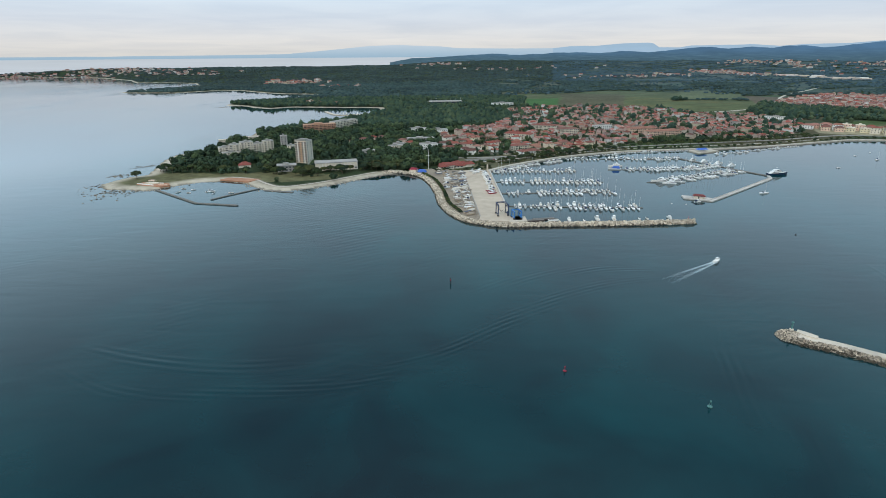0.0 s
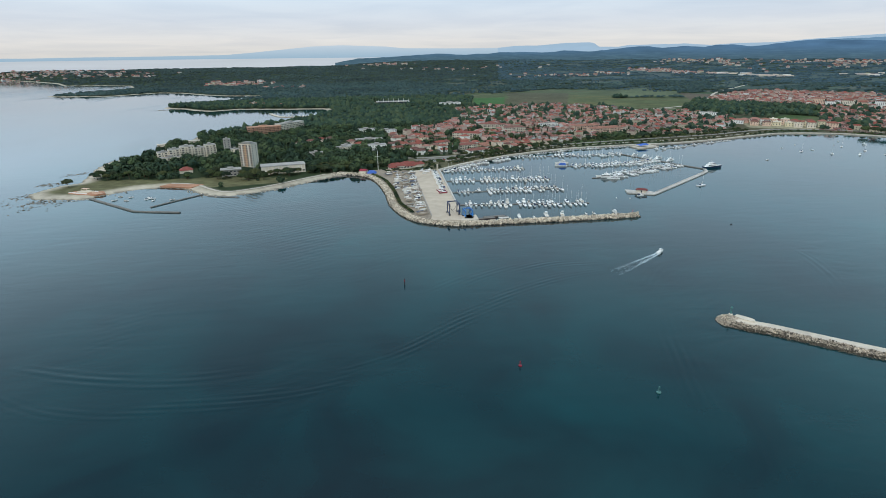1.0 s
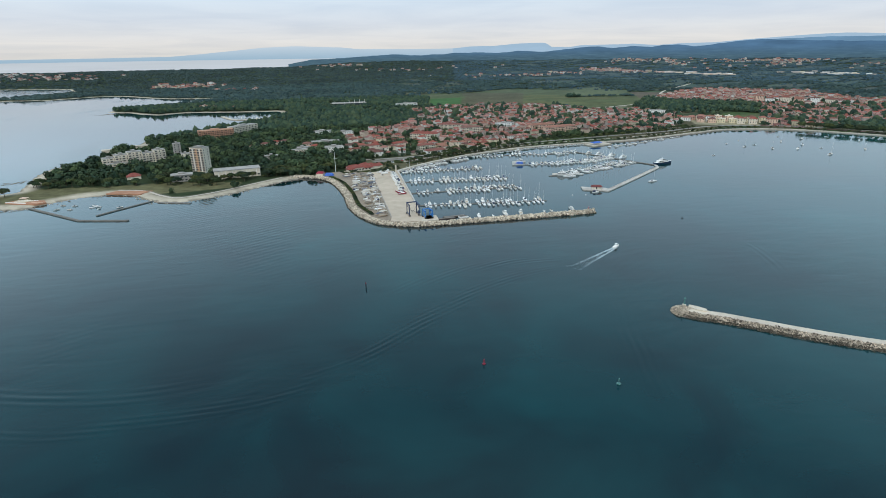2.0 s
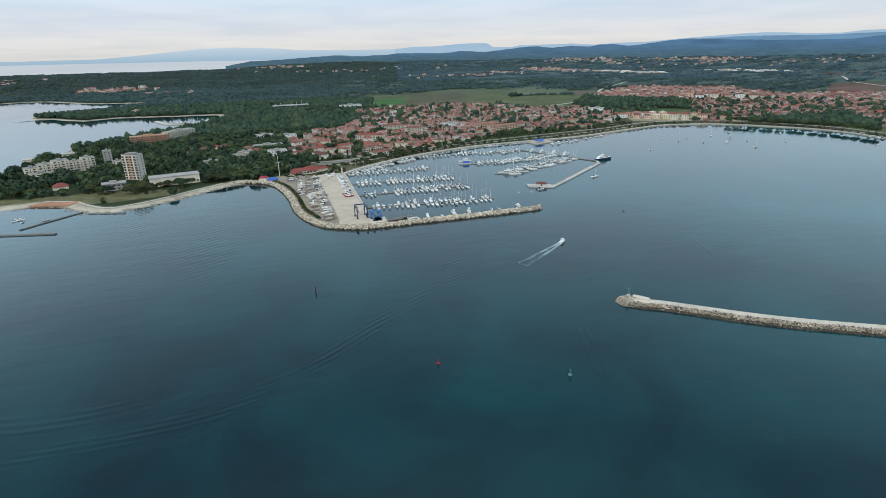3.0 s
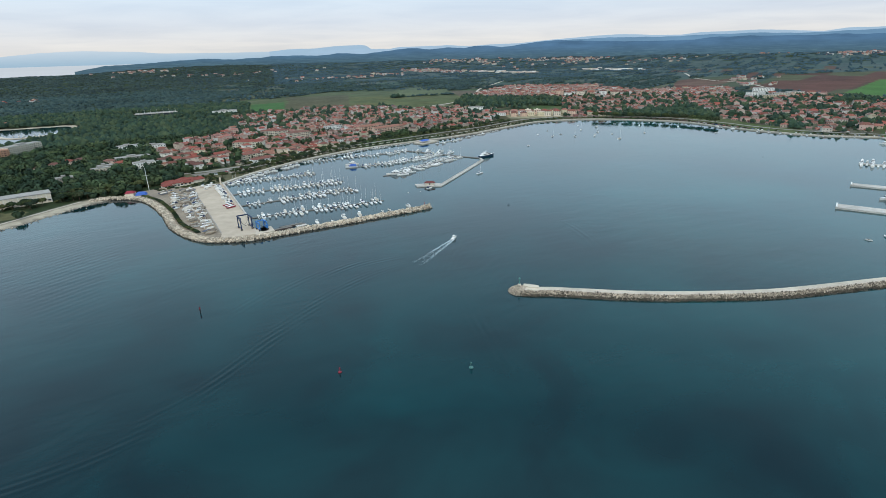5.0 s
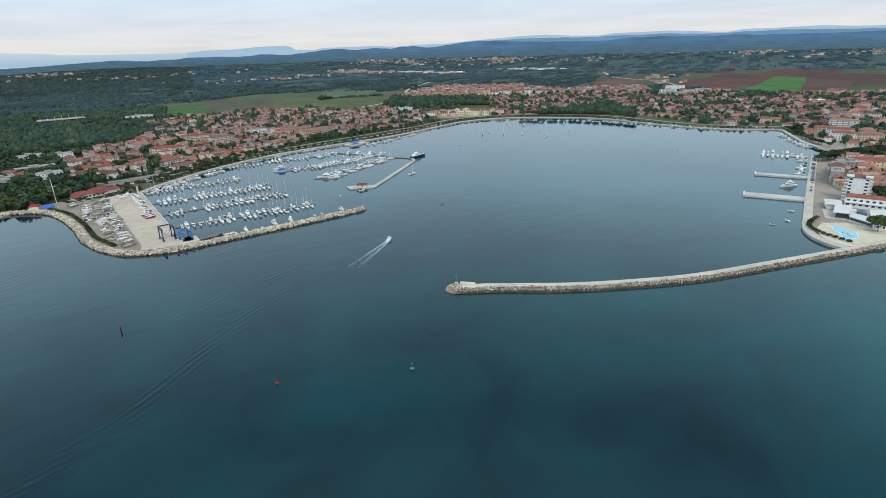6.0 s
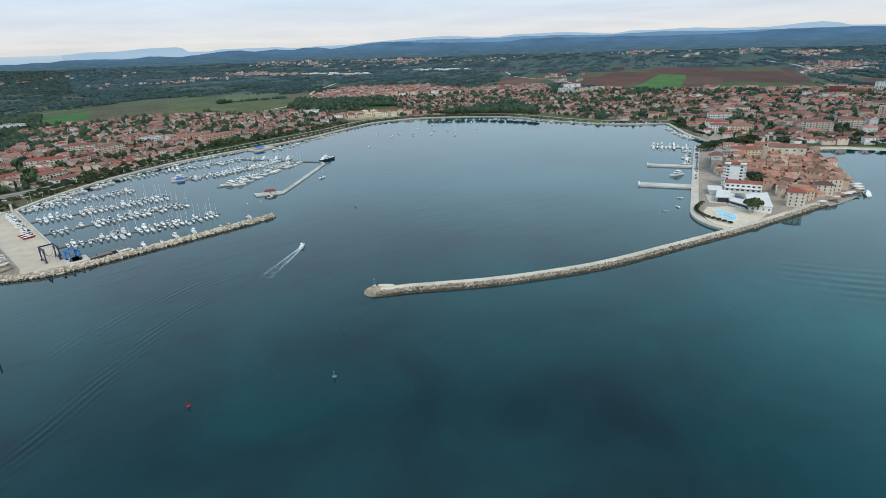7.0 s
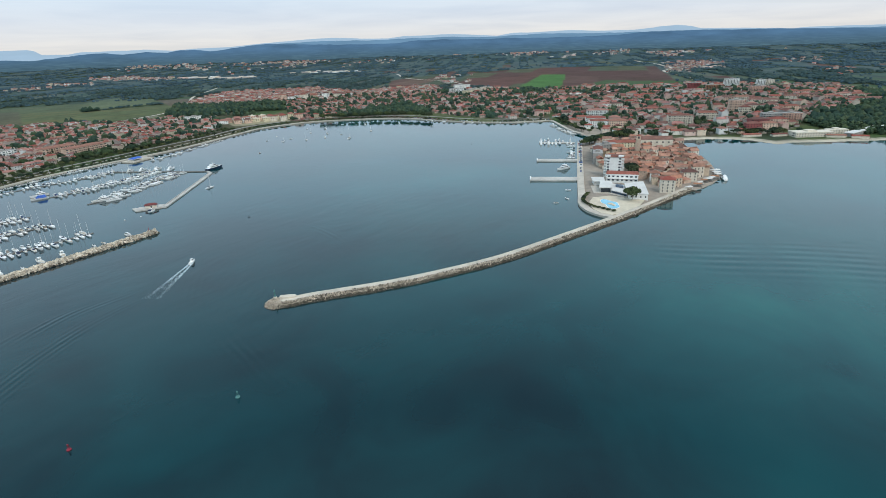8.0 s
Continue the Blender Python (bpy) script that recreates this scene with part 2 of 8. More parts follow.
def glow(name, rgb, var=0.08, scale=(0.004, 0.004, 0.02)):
    """A far backdrop that glows: the haze's colour and light are put into its emission."""
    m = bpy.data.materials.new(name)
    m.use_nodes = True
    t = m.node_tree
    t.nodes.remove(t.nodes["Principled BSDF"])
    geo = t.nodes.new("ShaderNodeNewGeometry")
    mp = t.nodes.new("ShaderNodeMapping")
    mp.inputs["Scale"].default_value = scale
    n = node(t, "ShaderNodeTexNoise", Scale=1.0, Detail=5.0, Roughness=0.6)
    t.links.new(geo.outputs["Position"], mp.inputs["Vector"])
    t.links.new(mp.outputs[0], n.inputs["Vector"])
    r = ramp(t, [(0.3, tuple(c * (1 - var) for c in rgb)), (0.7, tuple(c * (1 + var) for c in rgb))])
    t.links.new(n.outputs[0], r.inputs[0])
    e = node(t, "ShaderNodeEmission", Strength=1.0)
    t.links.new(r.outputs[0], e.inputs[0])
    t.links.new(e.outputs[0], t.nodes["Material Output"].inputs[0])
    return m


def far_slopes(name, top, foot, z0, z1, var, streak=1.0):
    """Far wooded slopes that glow: haze is put into their colour, which runs from foot to top, with streaks of woods
    and fields along the slope.
    """
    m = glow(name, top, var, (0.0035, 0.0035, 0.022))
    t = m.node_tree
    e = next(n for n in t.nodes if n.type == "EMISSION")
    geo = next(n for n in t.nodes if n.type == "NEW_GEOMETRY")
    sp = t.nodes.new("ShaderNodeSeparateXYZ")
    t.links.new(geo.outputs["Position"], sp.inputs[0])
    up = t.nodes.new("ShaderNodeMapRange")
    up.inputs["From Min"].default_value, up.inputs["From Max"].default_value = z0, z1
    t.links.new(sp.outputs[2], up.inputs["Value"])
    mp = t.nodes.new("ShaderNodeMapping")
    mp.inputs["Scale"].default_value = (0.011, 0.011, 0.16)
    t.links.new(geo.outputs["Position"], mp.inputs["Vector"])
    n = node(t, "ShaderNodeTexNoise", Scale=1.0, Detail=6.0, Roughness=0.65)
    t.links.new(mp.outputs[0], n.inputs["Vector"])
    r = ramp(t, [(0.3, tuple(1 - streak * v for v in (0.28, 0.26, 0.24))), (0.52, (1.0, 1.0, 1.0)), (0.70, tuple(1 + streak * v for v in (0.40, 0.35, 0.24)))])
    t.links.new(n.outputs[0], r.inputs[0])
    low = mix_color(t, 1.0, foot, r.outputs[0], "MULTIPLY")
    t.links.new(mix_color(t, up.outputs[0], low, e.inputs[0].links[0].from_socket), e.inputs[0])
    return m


# distance haze and its light are put into these glowing colours
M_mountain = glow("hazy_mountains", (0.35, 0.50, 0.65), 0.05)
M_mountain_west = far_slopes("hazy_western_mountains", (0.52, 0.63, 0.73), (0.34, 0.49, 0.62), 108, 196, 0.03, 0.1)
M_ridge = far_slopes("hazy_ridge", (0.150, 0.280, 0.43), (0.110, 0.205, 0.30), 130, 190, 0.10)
M_hills = far_slopes("haze_blue_hills", (0.082, 0.172, 0.292), (0.072, 0.138, 0.188), 84, 168, 0.2)
M_farsea = glow("hazy_far_sea", (0.55, 0.61, 0.67), 0.06, (0.001, 0.001, 0.03))


# ---- mesh helpers ----
def mesh_of(name, verts, faces, mats=(), smooth=False):
    me = bpy.data.meshes.new(name)
    me.from_pydata(verts, [], faces)
    for m in mats:
        me.materials.append(m)
    if smooth:
        me.polygons.foreach_set("use_smooth", [True] * len(me.polygons))
    me.update()
    return me


def part(name, me, material, parent=None, label="", at=None):
    """Links a mesh (a bmesh or mesh data) as one object, under parent if there is one."""
    if isinstance(me, bmesh.types.BMesh):
        data = bpy.data.meshes.new(name)
        me.to_mesh(data)
        me.free()
        me = data
    if material and not me.materials:
        me.materials.append(material)
    ob = new(name, me)
    if parent:
        ob.parent = parent
    if at is not None:
        ob.matrix_basis = at
    if label:
        ob["label"] = label
    return ob


def empty(name, m, label, category, group=""):
    e = new(name)
    e.empty_display_size = 0.5
    e.matrix_basis = m
    return tagged(e, label, category, group)


def box(bm, x0, x1, y0, y1, z0, z1, m=None):
    vs = [bm.verts.new((x, y, z)) for z in (z0, z1) for x, y in ((x0, y0), (x1, y0), (x1, y1), (x0, y1))]
    if m is not None:
        for v in vs:
            v.co = m @ v.co
    for q in ((3, 2, 1, 0), (4, 5, 6, 7), (0, 1, 5, 4), (1, 2, 6, 5), (2, 3, 7, 6), (3, 0, 4, 7)):
        bm.faces.new([vs[i] for i in q])


def boxes(*bs):
    bm = bmesh.new()
    for b in bs:
        box(bm, *b)
    return bm


def block(*b, bevel=0.0):
    bm = boxes(b)
    if bevel:
        bmesh.ops.bevel(bm, geom=bm.edges[:], offset=bevel, segments=1, affect="EDGES")
    return bm


def tube(bm, p, q, r0, r1=None, n=6):
    p, q = Vector(p), Vector(q)
    r1 = r0 if r1 is None else r1
    z = (q - p).normalized()
    x = z.orthogonal().normalized()
    y = z.cross(x)
    rings = [[bm.verts.new(c + r * (math.cos(a) * x + math.sin(a) * y)) for a in (2 * math.pi * i / n for i in range(n))] for c, r in ((p, r0), (q, r1))]
    for i in range(n):
        bm.faces.new((rings[0][i], rings[0][(i + 1) % n], rings[1][(i + 1) % n], rings[1][i]))
    bm.faces.new(rings[0][::-1])
    bm.faces.new(rings[1])


def turned(profile, n=12):
    """A solid of revolution from (radius, height) pairs."""
    bm = bmesh.new()
    rings = [[bm.verts.new((r * math.cos(a), r * math.sin(a), z)) for a in (2 * math.pi * i / n for i in range(n))] for r, z in profile]
    for a, b in zip(rings, rings[1:]):
        for i in range(n):
            bm.faces.new((a[i], a[(i + 1) % n], b[(i + 1) % n], b[i]))
    bm.faces.new(rings[0][::-1])
    bm.faces.new(rings[-1])
    return bm


def slab(points, z0, z1):
    """A flat-topped slab on an outline."""
    area = sum(a[0] * b[1] - b[0] * a[1] for a, b in zip(points, points[1:] + points[:1]))
    pts = points if area > 0 else points[::-1]
    bm = bmesh.new()
    lo = [bm.verts.new((x, y, z0)) for x, y in pts]
    hi = [bm.verts.new((x, y, z1)) for x, y in pts]
    n = len(pts)
    for i in range(n):
        bm.faces.new((lo[i], lo[(i + 1) % n], hi[(i + 1) % n], hi[i]))
    top = bm.faces.new(hi)
    bmesh.ops.triangulate(bm, faces=[top])
    return bm


def smooth_line(pts, step):
    """A polyline resampled at even steps, corners softened (Catmull-Rom)."""
    p = [np.array(q, float) for q in pts]
    p = [2 * p[0] - p[1]] + p + [2 * p[-1] - p[-2]]
    out = []
    for i in range(1, len(p) - 2):
        n = max(1, int(np.linalg.norm(p[i + 1] - p[i]) / step))
        for k in range(n):
            t = k / n
            out.append(0.5 * (2 * p[i] + (p[i + 1] - p[i - 1]) * t + (2 * p[i - 1] - 5 * p[i] + 4 * p[i + 1] - p[i + 2]) * t * t + (3 * p[i] - p[i - 1] - 3 * p[i + 1] + p[i + 2]) * t ** 3))
    out.append(p[-2])
    return np.array(out)


def normals_of(line):
    d = np.gradient(line, axis=0)
    d /= np.linalg.norm(d, axis=1)[:, None] + 1e-9
    return np.stack([-d[:, 1], d[:, 0]], 1)


def ribbon(line, profile):
    """Sweeps (offset to the left, height) pairs along a flat line. Heights may be functions of (x, y)."""
    nn = normals_of(line)
    V, F = [], []
    k = len(profile)
    for p, q in zip(line, nn):
        for o, z in profile:
            x, y = p + q * o
            V.append((x, y, z(x, y) if callable(z) else z))
    for i in range(len(line) - 1):
        for j in range(k - 1):
            a = i * k + j
            F.append((a + 1, a, a + k, a + k + 1))
    F += [tuple(range(k)), tuple(range((len(line) - 1) * k, len(line) * k))[::-1]] if k > 2 else []
    return V, F


# ---- the lie of the land ----
NORTH_SHORE = [(-62, 641), (-87, 619), (-115, 592), (-140, 574), (-165, 563), (-185, 568), (-206, 587), (-223, 606), (-248, 614), (-274, 609), (-297, 587), (-312, 570), (-344, 575), (-362, 577), (-380, 597),
               (-380, 613), (-370, 640), (-354, 653), (-362, 685), (-377, 743), (-381, 787), (-366, 815), (-352, 850), (-354, 919), (-330, 963), (-335, 1020), (-300, 1075), (-255, 1130), (-200, 1215), (-165, 1262), (-149, 1334), (-131, 1400), (-150, 1480)]
FAR_SHORE = [(-181, 1492), (-259, 1497), (-330, 1512), (-387, 1520), (-444, 1478), (-492, 1512), (-537, 1562), (-600, 1590), (-605, 1640), (-575, 1740), (-500, 1830), (-420, 1930), (-426, 2010), (-560, 2040), (-631, 2091), (-761, 2225), (-850, 2260),
             (-931, 2178), (-981, 2120), (-1092, 2128), (-1186, 2138), (-1215, 2165), (-1150, 2350), (-1098, 2612), (-1196, 2817), (-1355, 2887), (-1538, 2907), (-1702, 3163), (-2000, 3450), (-2224, 3660), (-2462, 3690), (-2728, 3590), (-3050, 3500)]
EDGE = [(-3000, 3640), (-2660, 3960), (-2000, 4260), (-1000, 4580), (-300, 4700), (0, 4880), (900, 4850), (2500, 4250), (3450, 3500), (4300, 2400), (4850, 700), (4900, -500), (4500, -1900)]
SOUTH_SHORE = [(2600, -1500), (1500, -900), (1150, -420), (1000, -190), (945, -101), (918, -58), (897, -26), (881, 6), (858, 22), (870, 38), (881, 58), (879, 80), (869, 111), (852, 135), (832, 146), (815, 134), (773, 118), (739, 99), (700, 83), (661, 72), (625, 61), (591, 65), (571, 70), (540, 82)]
TOWN_QUAY = [(446, 108), (431, 120), (433, 129), (440, 142), (458, 156), (489, 168), (543, 188), (606, 211), (700, 245), (779, 273)]
BAY = [(800, 276), (832, 272), (843, 290), (879, 326), (943, 372), (974, 396), (966, 412), (930, 458), (912, 510), (905, 573), (908, 643), (910, 690), (896, 735), (862, 785), (815, 838), (755, 868), (690, 876), (640, 862), (568, 838), (505, 818), (450, 806), (390, 801), (285, 786), (225, 765), (165, 736), (103, 691), (66, 655)]
YARD = [(67, 490), (64, 441), (38, 440), (28, 447), (15, 477), (6, 510), (2, 534), (-2, 571), (-9, 612), (-25, 640), (-48, 649)]
LAND = np.array(NORTH_SHORE + FAR_SHORE + EDGE + SOUTH_SHORE + TOWN_QUAY + BAY + YARD, float)


def inside(poly, x, y):
    poly = np.asarray(poly, float)
    r = np.zeros(np.shape(x), bool)
    x0, y0 = poly[-1]
    for x1, y1 in poly:
        hit = (y0 > y) != (y1 > y)
        r ^= hit & (x < (x1 - x0) * (y - y0) / ((y1 - y0) or 1e-9) + x0)
        x0, y0 = x1, y1
    return r


def distance(line, x, y, closed=False):
    line = np.asarray(line, float)
    best = np.full(np.shape(x), 1e9)
    pairs = list(zip(line, line[1:])) + ([(line[-1], line[0])] if closed else [])
    for (ax, ay), (bx, by) in pairs:
        dx, dy = bx - ax, by - ay
        t = np.clip(((x - ax) * dx + (y - ay) * dy) / (dx * dx + dy * dy + 1e-9), 0, 1)
        best = np.minimum(best, np.hypot(x - ax - t * dx, y - ay - t * dy))
    return best


def step_up(a, b, x):
    t = np.clip((x - a) / (b - a), 0, 1)
    return t * t * (3 - 2 * t)


def wavy(x, y, scale, seed=0):
    """Cheap smooth noise, about -1 to 1, from summed sines."""
    rng = np.random.RandomState(seed)
    s = 0
    for i in range(6):
        a, f, p = rng.rand() * 6.28, (1.0 + 1.3 * i * rng.rand()) / scale, rng.rand() * 6.28
        s = s + np.sin((x * np.cos(a) + y * np.sin(a)) * f * 6.28 + p + 1.5 * np.sin((y * np.cos(a) - x * np.sin(a)) * f * 3.1 + i)) / (1 + 0.5 * i)
    return s / 3.0


def shore_distance(x, y):
    """Metres inland from the water's edge; negative over water."""
    d = distance(LAND, x, y, True)
    jag = 1.6 * wavy(x, y, 23, 5) + 0.8 * wavy(x, y, 9, 6)
    return np.where(inside(LAND, x, y), d, -d) + jag * (distance(NORTH_SHORE, x, y) < 30)


def ground_z(x, y, d=None):
    x, y = np.asarray(x, float), np.asarray(y, float)
    d = shore_distance(x, y) if d is None else d
    r, a = np.hypot(x, y), np.degrees(np.arctan2(x, y))
    z = 0.25 + 1.3 * step_up(0, 14, d) + 2.5 * step_up(70, 260, d) + 7 * step_up(300, 1400, d)
    z = z + 3.0 * wavy(x, y, 900, 1) * step_up(300, 1200, d)
    rise = step_up(-9, 5, a)
    z = z + rise * (10 * step_up(2200, 3300, r) + 60 * step_up(3200, 4900, r) ** 1.4) + rise * 7 * wavy(x, y, 700, 2) * step_up(2800, 4300, r)
    z = z + (1 - rise) * (0.68 + 0.32 * step_up(-38, -28, a)) * (38 + 5 * wavy(x, y, 800, 14)) * step_up(2900, 4300, r) * step_up(0, 160, d)
    return np.where(d > 0, z, np.maximum(d * 0.22, -5.0))


def gz(x, y):
    return float(ground_z(np.array([x]), np.array([y]))[0])


# land use, by outline
TOWN_MARINA = [(10, 935), (86, 1040), (160, 1137), (183, 1369), (260, 1420), (440, 1420), (514, 1364), (600, 1230), (701, 1213), (741, 1094), (640, 925), (513, 890), (402, 890), (322, 858), (224, 800), (154, 745), (100, 765), (43, 765), (8, 768)]
TERRACES = [(921, 1500), (1223, 1737), (1337, 1714), (1470, 1473), (1068, 1238), (962, 1335)]
TOWN_EAST = [(1155, 1340), (1429, 1431), (1417, 1253), (1690, 1162), (1522, 994), (1267, 865), (1062, 855), (830, 860), (800, 917)]
TOWN_SHORE = [(1405, 914), (1553, 903), (1600, 760), (1374, 657), (1462, 600), (1100, 450), (990, 425), (960, 520), (985, 624), (1027, 719), (1160, 860)]
TOWN_SOUTH = [(1463, 660), (1690, 643), (1853, 290), (1866, 183), (1797, -88), (1489, -116), (1196, -25), (963, 20), (905, 105), (870, 147), (849, 235), (942, 355), (1093, 440)]
OLD_TOWN = [(640, 205), (708, 226), (776, 240), (852, 190), (790, 140), (725, 106), (668, 90), (620, 78), (560, 90), (552, 108), (566, 128), (600, 140), (596, 170)]
WOOD_EAST = [(949, 943), (1157, 948), (1159, 857), (985, 725), (940, 770), (870, 840)]
WOOD_BELT = [(707, 1187), (773, 1328), (880, 1416), (955, 1280), (930, 1060), (850, 1180)]
PASTEL_SITE = [(685, 950), (720, 1030), (815, 1060), (835, 985), (795, 905)]
WOOD_SOUTH = [(1080, 10), (1190, -10), (1330, -120), (1420, -260), (1230, -340), (1000, -160), (975, -59)]
WOOD_CLUB = [(-35, 1130), (-26, 1640), (105, 1507), (193, 1439), (160, 1137), (47, 1034)]
HEADLAND = [(-62, 662), (-115, 640), (-190, 655), (-300, 645), (-352, 668), (-365, 743), (-368, 787), (-352, 815), (-338, 850), (-340, 919), (-318, 963), (-320, 1020), (-240, 1125), (-150, 1262), (-130, 1334), (-26, 1500), (-10, 1130), (10, 935), (0, 760), (40, 720), (10, 700), (-10, 680)]
ISLET = [(-200, 1510), (-330, 1530), (-444, 1500), (-530, 1580), (-590, 1620), (-560, 1735), (-490, 1815), (-410, 1910), (-300, 1800), (-150, 1700), (-100, 1560)]
PENINSULA = [(425, 110), (440, 150), (779, 276), (842, 290), (880, 326), (930, 366), (935, 300), (880, 250), (860, 180), (835, 140), (700, 80), (620, 55), (540, 78)]
PARK = [(30, 700), (66, 662), (110, 702), (170, 744), (300, 802), (290, 828), (160, 776), (60, 748), (15, 745)]
LOT = [(45, 714), (112, 738), (106, 750), (40, 733)]
GREEN_PITCH = [(284, 1700), (386, 1715), (325, 1450), (239, 1444)]
MEADOW = [(297, 1789), (621, 1995), (1000, 1700), (921, 1522), (700, 1231), (514, 1370), (312, 1425), (230, 1430)]
BROWN_FIELD = [(427, 1885), (625, 1796), (503, 1451), (383, 1392), (318, 1440), (400, 1715)]
PALE_FIELD = [(842, 1879), (929, 1950), (1010, 1790), (889, 1612), (725, 1635)]
FIELD_TRACK = [(560, 1198), (632, 1262), (728, 1290), (722, 1302), (622, 1275), (552, 1210)]
HEDGE = [(690, 1585), (905, 1570), (910, 1608), (700, 1630)]
CLEARING = [(97, 1493), (215, 1488), (217, 1338), (171, 1287), (93, 1293), (31, 1254), (36, 1374)]
DRY_FIELD = [(978, 1733), (1231, 1577), (1165, 1326), (1018, 1301), (870, 1471)]
HAY_FIELD = [(1399, 1236), (1551, 1176), (1484, 1025), (1395, 986), (1257, 1089)]
WOOD_STRIP = [(1121, 1097), (1221, 1075), (1381, 976), (1328, 937), (1075, 1033)]
RED_FIELD = [(1507, 1220), (1852, 1475), (2054, 1524), (2211, 1477), (2059, 1297), (1694, 1055), (1610, 1145)]
RED_FIELDS = [(1726, 1114), (2350, 1360), (2800, 1200), (2880, 640), (2150, 420), (1794, 329), (1650, 640), (1620, 808)]
GREEN_BLOCK = [(1640, 640), (1690, 800), (2230, 960), (2290, 870)]
GREEN_STRIP = [(1600, 560), (1665, 640), (2000, 610), (1990, 330), (1760, 330)]


def cover(x, y, d):
    """The ground's colour, with distance haze put into it, and how wooded it is, by place."""
    n = len(x)
    r, a = np.hypot(x, y), np.degrees(np.arctan2(x, y))
    rgb = np.empty((n, 3))
    rgb[:] = (0.060, 0.078, 0.034)
    # patchwork of plots
    u, v = x * 0.91 + y * 0.42, y * 0.91 - x * 0.42
    iu = np.floor(u / 190 + 0.3 * wavy(x, y, 2500, 8))
    iv = np.floor(v / 48 + np.sin(iu * 12.9) * 3)
    h = np.abs(np.sin(iu * 127.1 + iv * 311.7) * 43758.5) % 1
    h2 = np.abs(np.sin(iu * 269.5 + iv * 183.3) * 24634.6) % 1
    plots = np.array([(0.066, 0.088, 0.034), (0.085, 0.10, 0.045), (0.055, 0.085, 0.030), (0.125, 0.118, 0.066), (0.075, 0.070, 0.04), (0.042, 0.056, 0.03)])
    rgb[:] = plots[(h * 5.99).astype(int)]
    red = inside(RED_FIELDS, x, y) | inside(RED_FIELD, x, y) | ((a > 45) & (r > 1900) & (r < 3600) & (h2 > 0.72) & (wavy(x, y, 1500, 4) > 0.1))
    reds = np.array([(0.104, 0.052, 0.043), (0.080, 0.044, 0.038), (0.118, 0.076, 0.058), (0.094, 0.049, 0.040), (0.075, 0.082, 0.048), (0.062, 0.078, 0.050), (0.098, 0.058, 0.048)])
    jb = np.floor((x * 0.96 + y * 0.28) / 330)
    ib = np.floor((y * 0.96 - x * 0.28) / 130 + np.sin(jb * 7.7) * 2)
    hr = np.abs(np.sin(ib * 57.3 + jb * 91.7) * 9371.3) % 1
    rgb[red] = reds[(hr[red] * 6.99).astype(int)]
    wood = 0.5 + 0.9 * wavy(x, y, 650, 3) + 0.25 * wavy(x, y, 160, 9) + 0.9 * step_up(14, -6, a) + 0.35 * step_up(2300, 3800, r) - 0.5 * step_up(20, 50, a)
    plot_wood = np.where(np.abs(np.sin(iu * 91.3 + iv * 47.9) * 15731.7) % 1 < 0.5, 0.95, -0.75) + 0.35 * wavy(x, y, 160, 9) + 0.45 * wavy(x, y, 650, 3)
    kk = step_up(10, 26, a) * step_up(1300, 1900, r)
    wood = wood * (1 - kk) + plot_wood * kk
    wood = np.where(red, wood - 1.8, wood)
    wood = np.where((h2 < 0.3) & (a < 60) & (r > 1500), wood + 0.35, wood)
    for poly, c in ((MEADOW, (0.082, 0.097, 0.044)), (GREEN_PITCH, (0.05, 0.115, 0.035)), (GREEN_BLOCK, (0.06, 0.135, 0.038)), (GREEN_STRIP, (0.05, 0.085, 0.036))):
        m = inside(poly, x, y)
        rgb[m] = c
        wood[m] = -1
    m = inside(MEADOW, x, y) & ~inside(GREEN_PITCH, x, y)
    band = wavy(x * 0.5 + y * 0.85, x * 0.12, 160, 52)
    rgb[m] = rgb[m] * (1 + 0.22 * band[m] + 0.12 * wavy(x[m], y[m], 60, 53))[:, None]
    dry = m & (band > 0.45)
    rgb[dry] = rgb[dry] * np.array((1.25, 1.0, 0.95))
    for poly, c in ((BROWN_FIELD, (0.088, 0.082, 0.047)), (PALE_FIELD, (0.110, 0.128, 0.062)), (FIELD_TRACK, (0.24, 0.22, 0.17)), (DRY_FIELD, (0.118, 0.090, 0.060)), (HAY_FIELD, (0.098, 0.132, 0.056))):
        m = inside(poly, x, y)
        rgb[m] = np.array(c) * (1 + 0.18 * wavy(x[m], y[m], 45, 61))[:, None]
        wood[m] = -1
    m = inside(WOOD_STRIP, x, y) | inside(HEDGE, x, y)
    wood[m] = 0.9
    rgb[m] = (0.04, 0.055, 0.03)
    town = np.zeros(n, bool)
    for poly in (TOWN_MARINA, TERRACES, TOWN_EAST, TOWN_SHORE, TOWN_SOUTH, OLD_TOWN):
        town |= inside(poly, x, y)
    wood[town] = 0.0 + 0.6 * wavy(x[town], y[town], 70, 12)
    k = step_up(-0.25, 0.35, wavy(x, y, 38, 11))[:, None]
    rgb = np.where(town[:, None], np.array((0.13, 0.115, 0.095)) * k + np.array((0.055, 0.07, 0.032)) * (1 - k), rgb)
    old = inside(OLD_TOWN, x, y)
    rgb[old | inside(PENINSULA, x, y)] = (0.29, 0.245, 0.20)
    wood[inside(PENINSULA, x, y)] = -1
    for poly in (WOOD_EAST, WOOD_SOUTH, WOOD_CLUB, WOOD_BELT, HEADLAND, ISLET):
        m = inside(poly, x, y)
        wood[m] = 1.0
    m = inside(CLEARING, x, y) & (wavy(x, y, 45, 77) > -0.35)
    wood[m] = -1
    rgb[m] = (0.115, 0.115, 0.075)
    wood = np.where((d < 60) & ~town & (r < 1300) & (x > 60), np.minimum(wood, -0.1), wood)
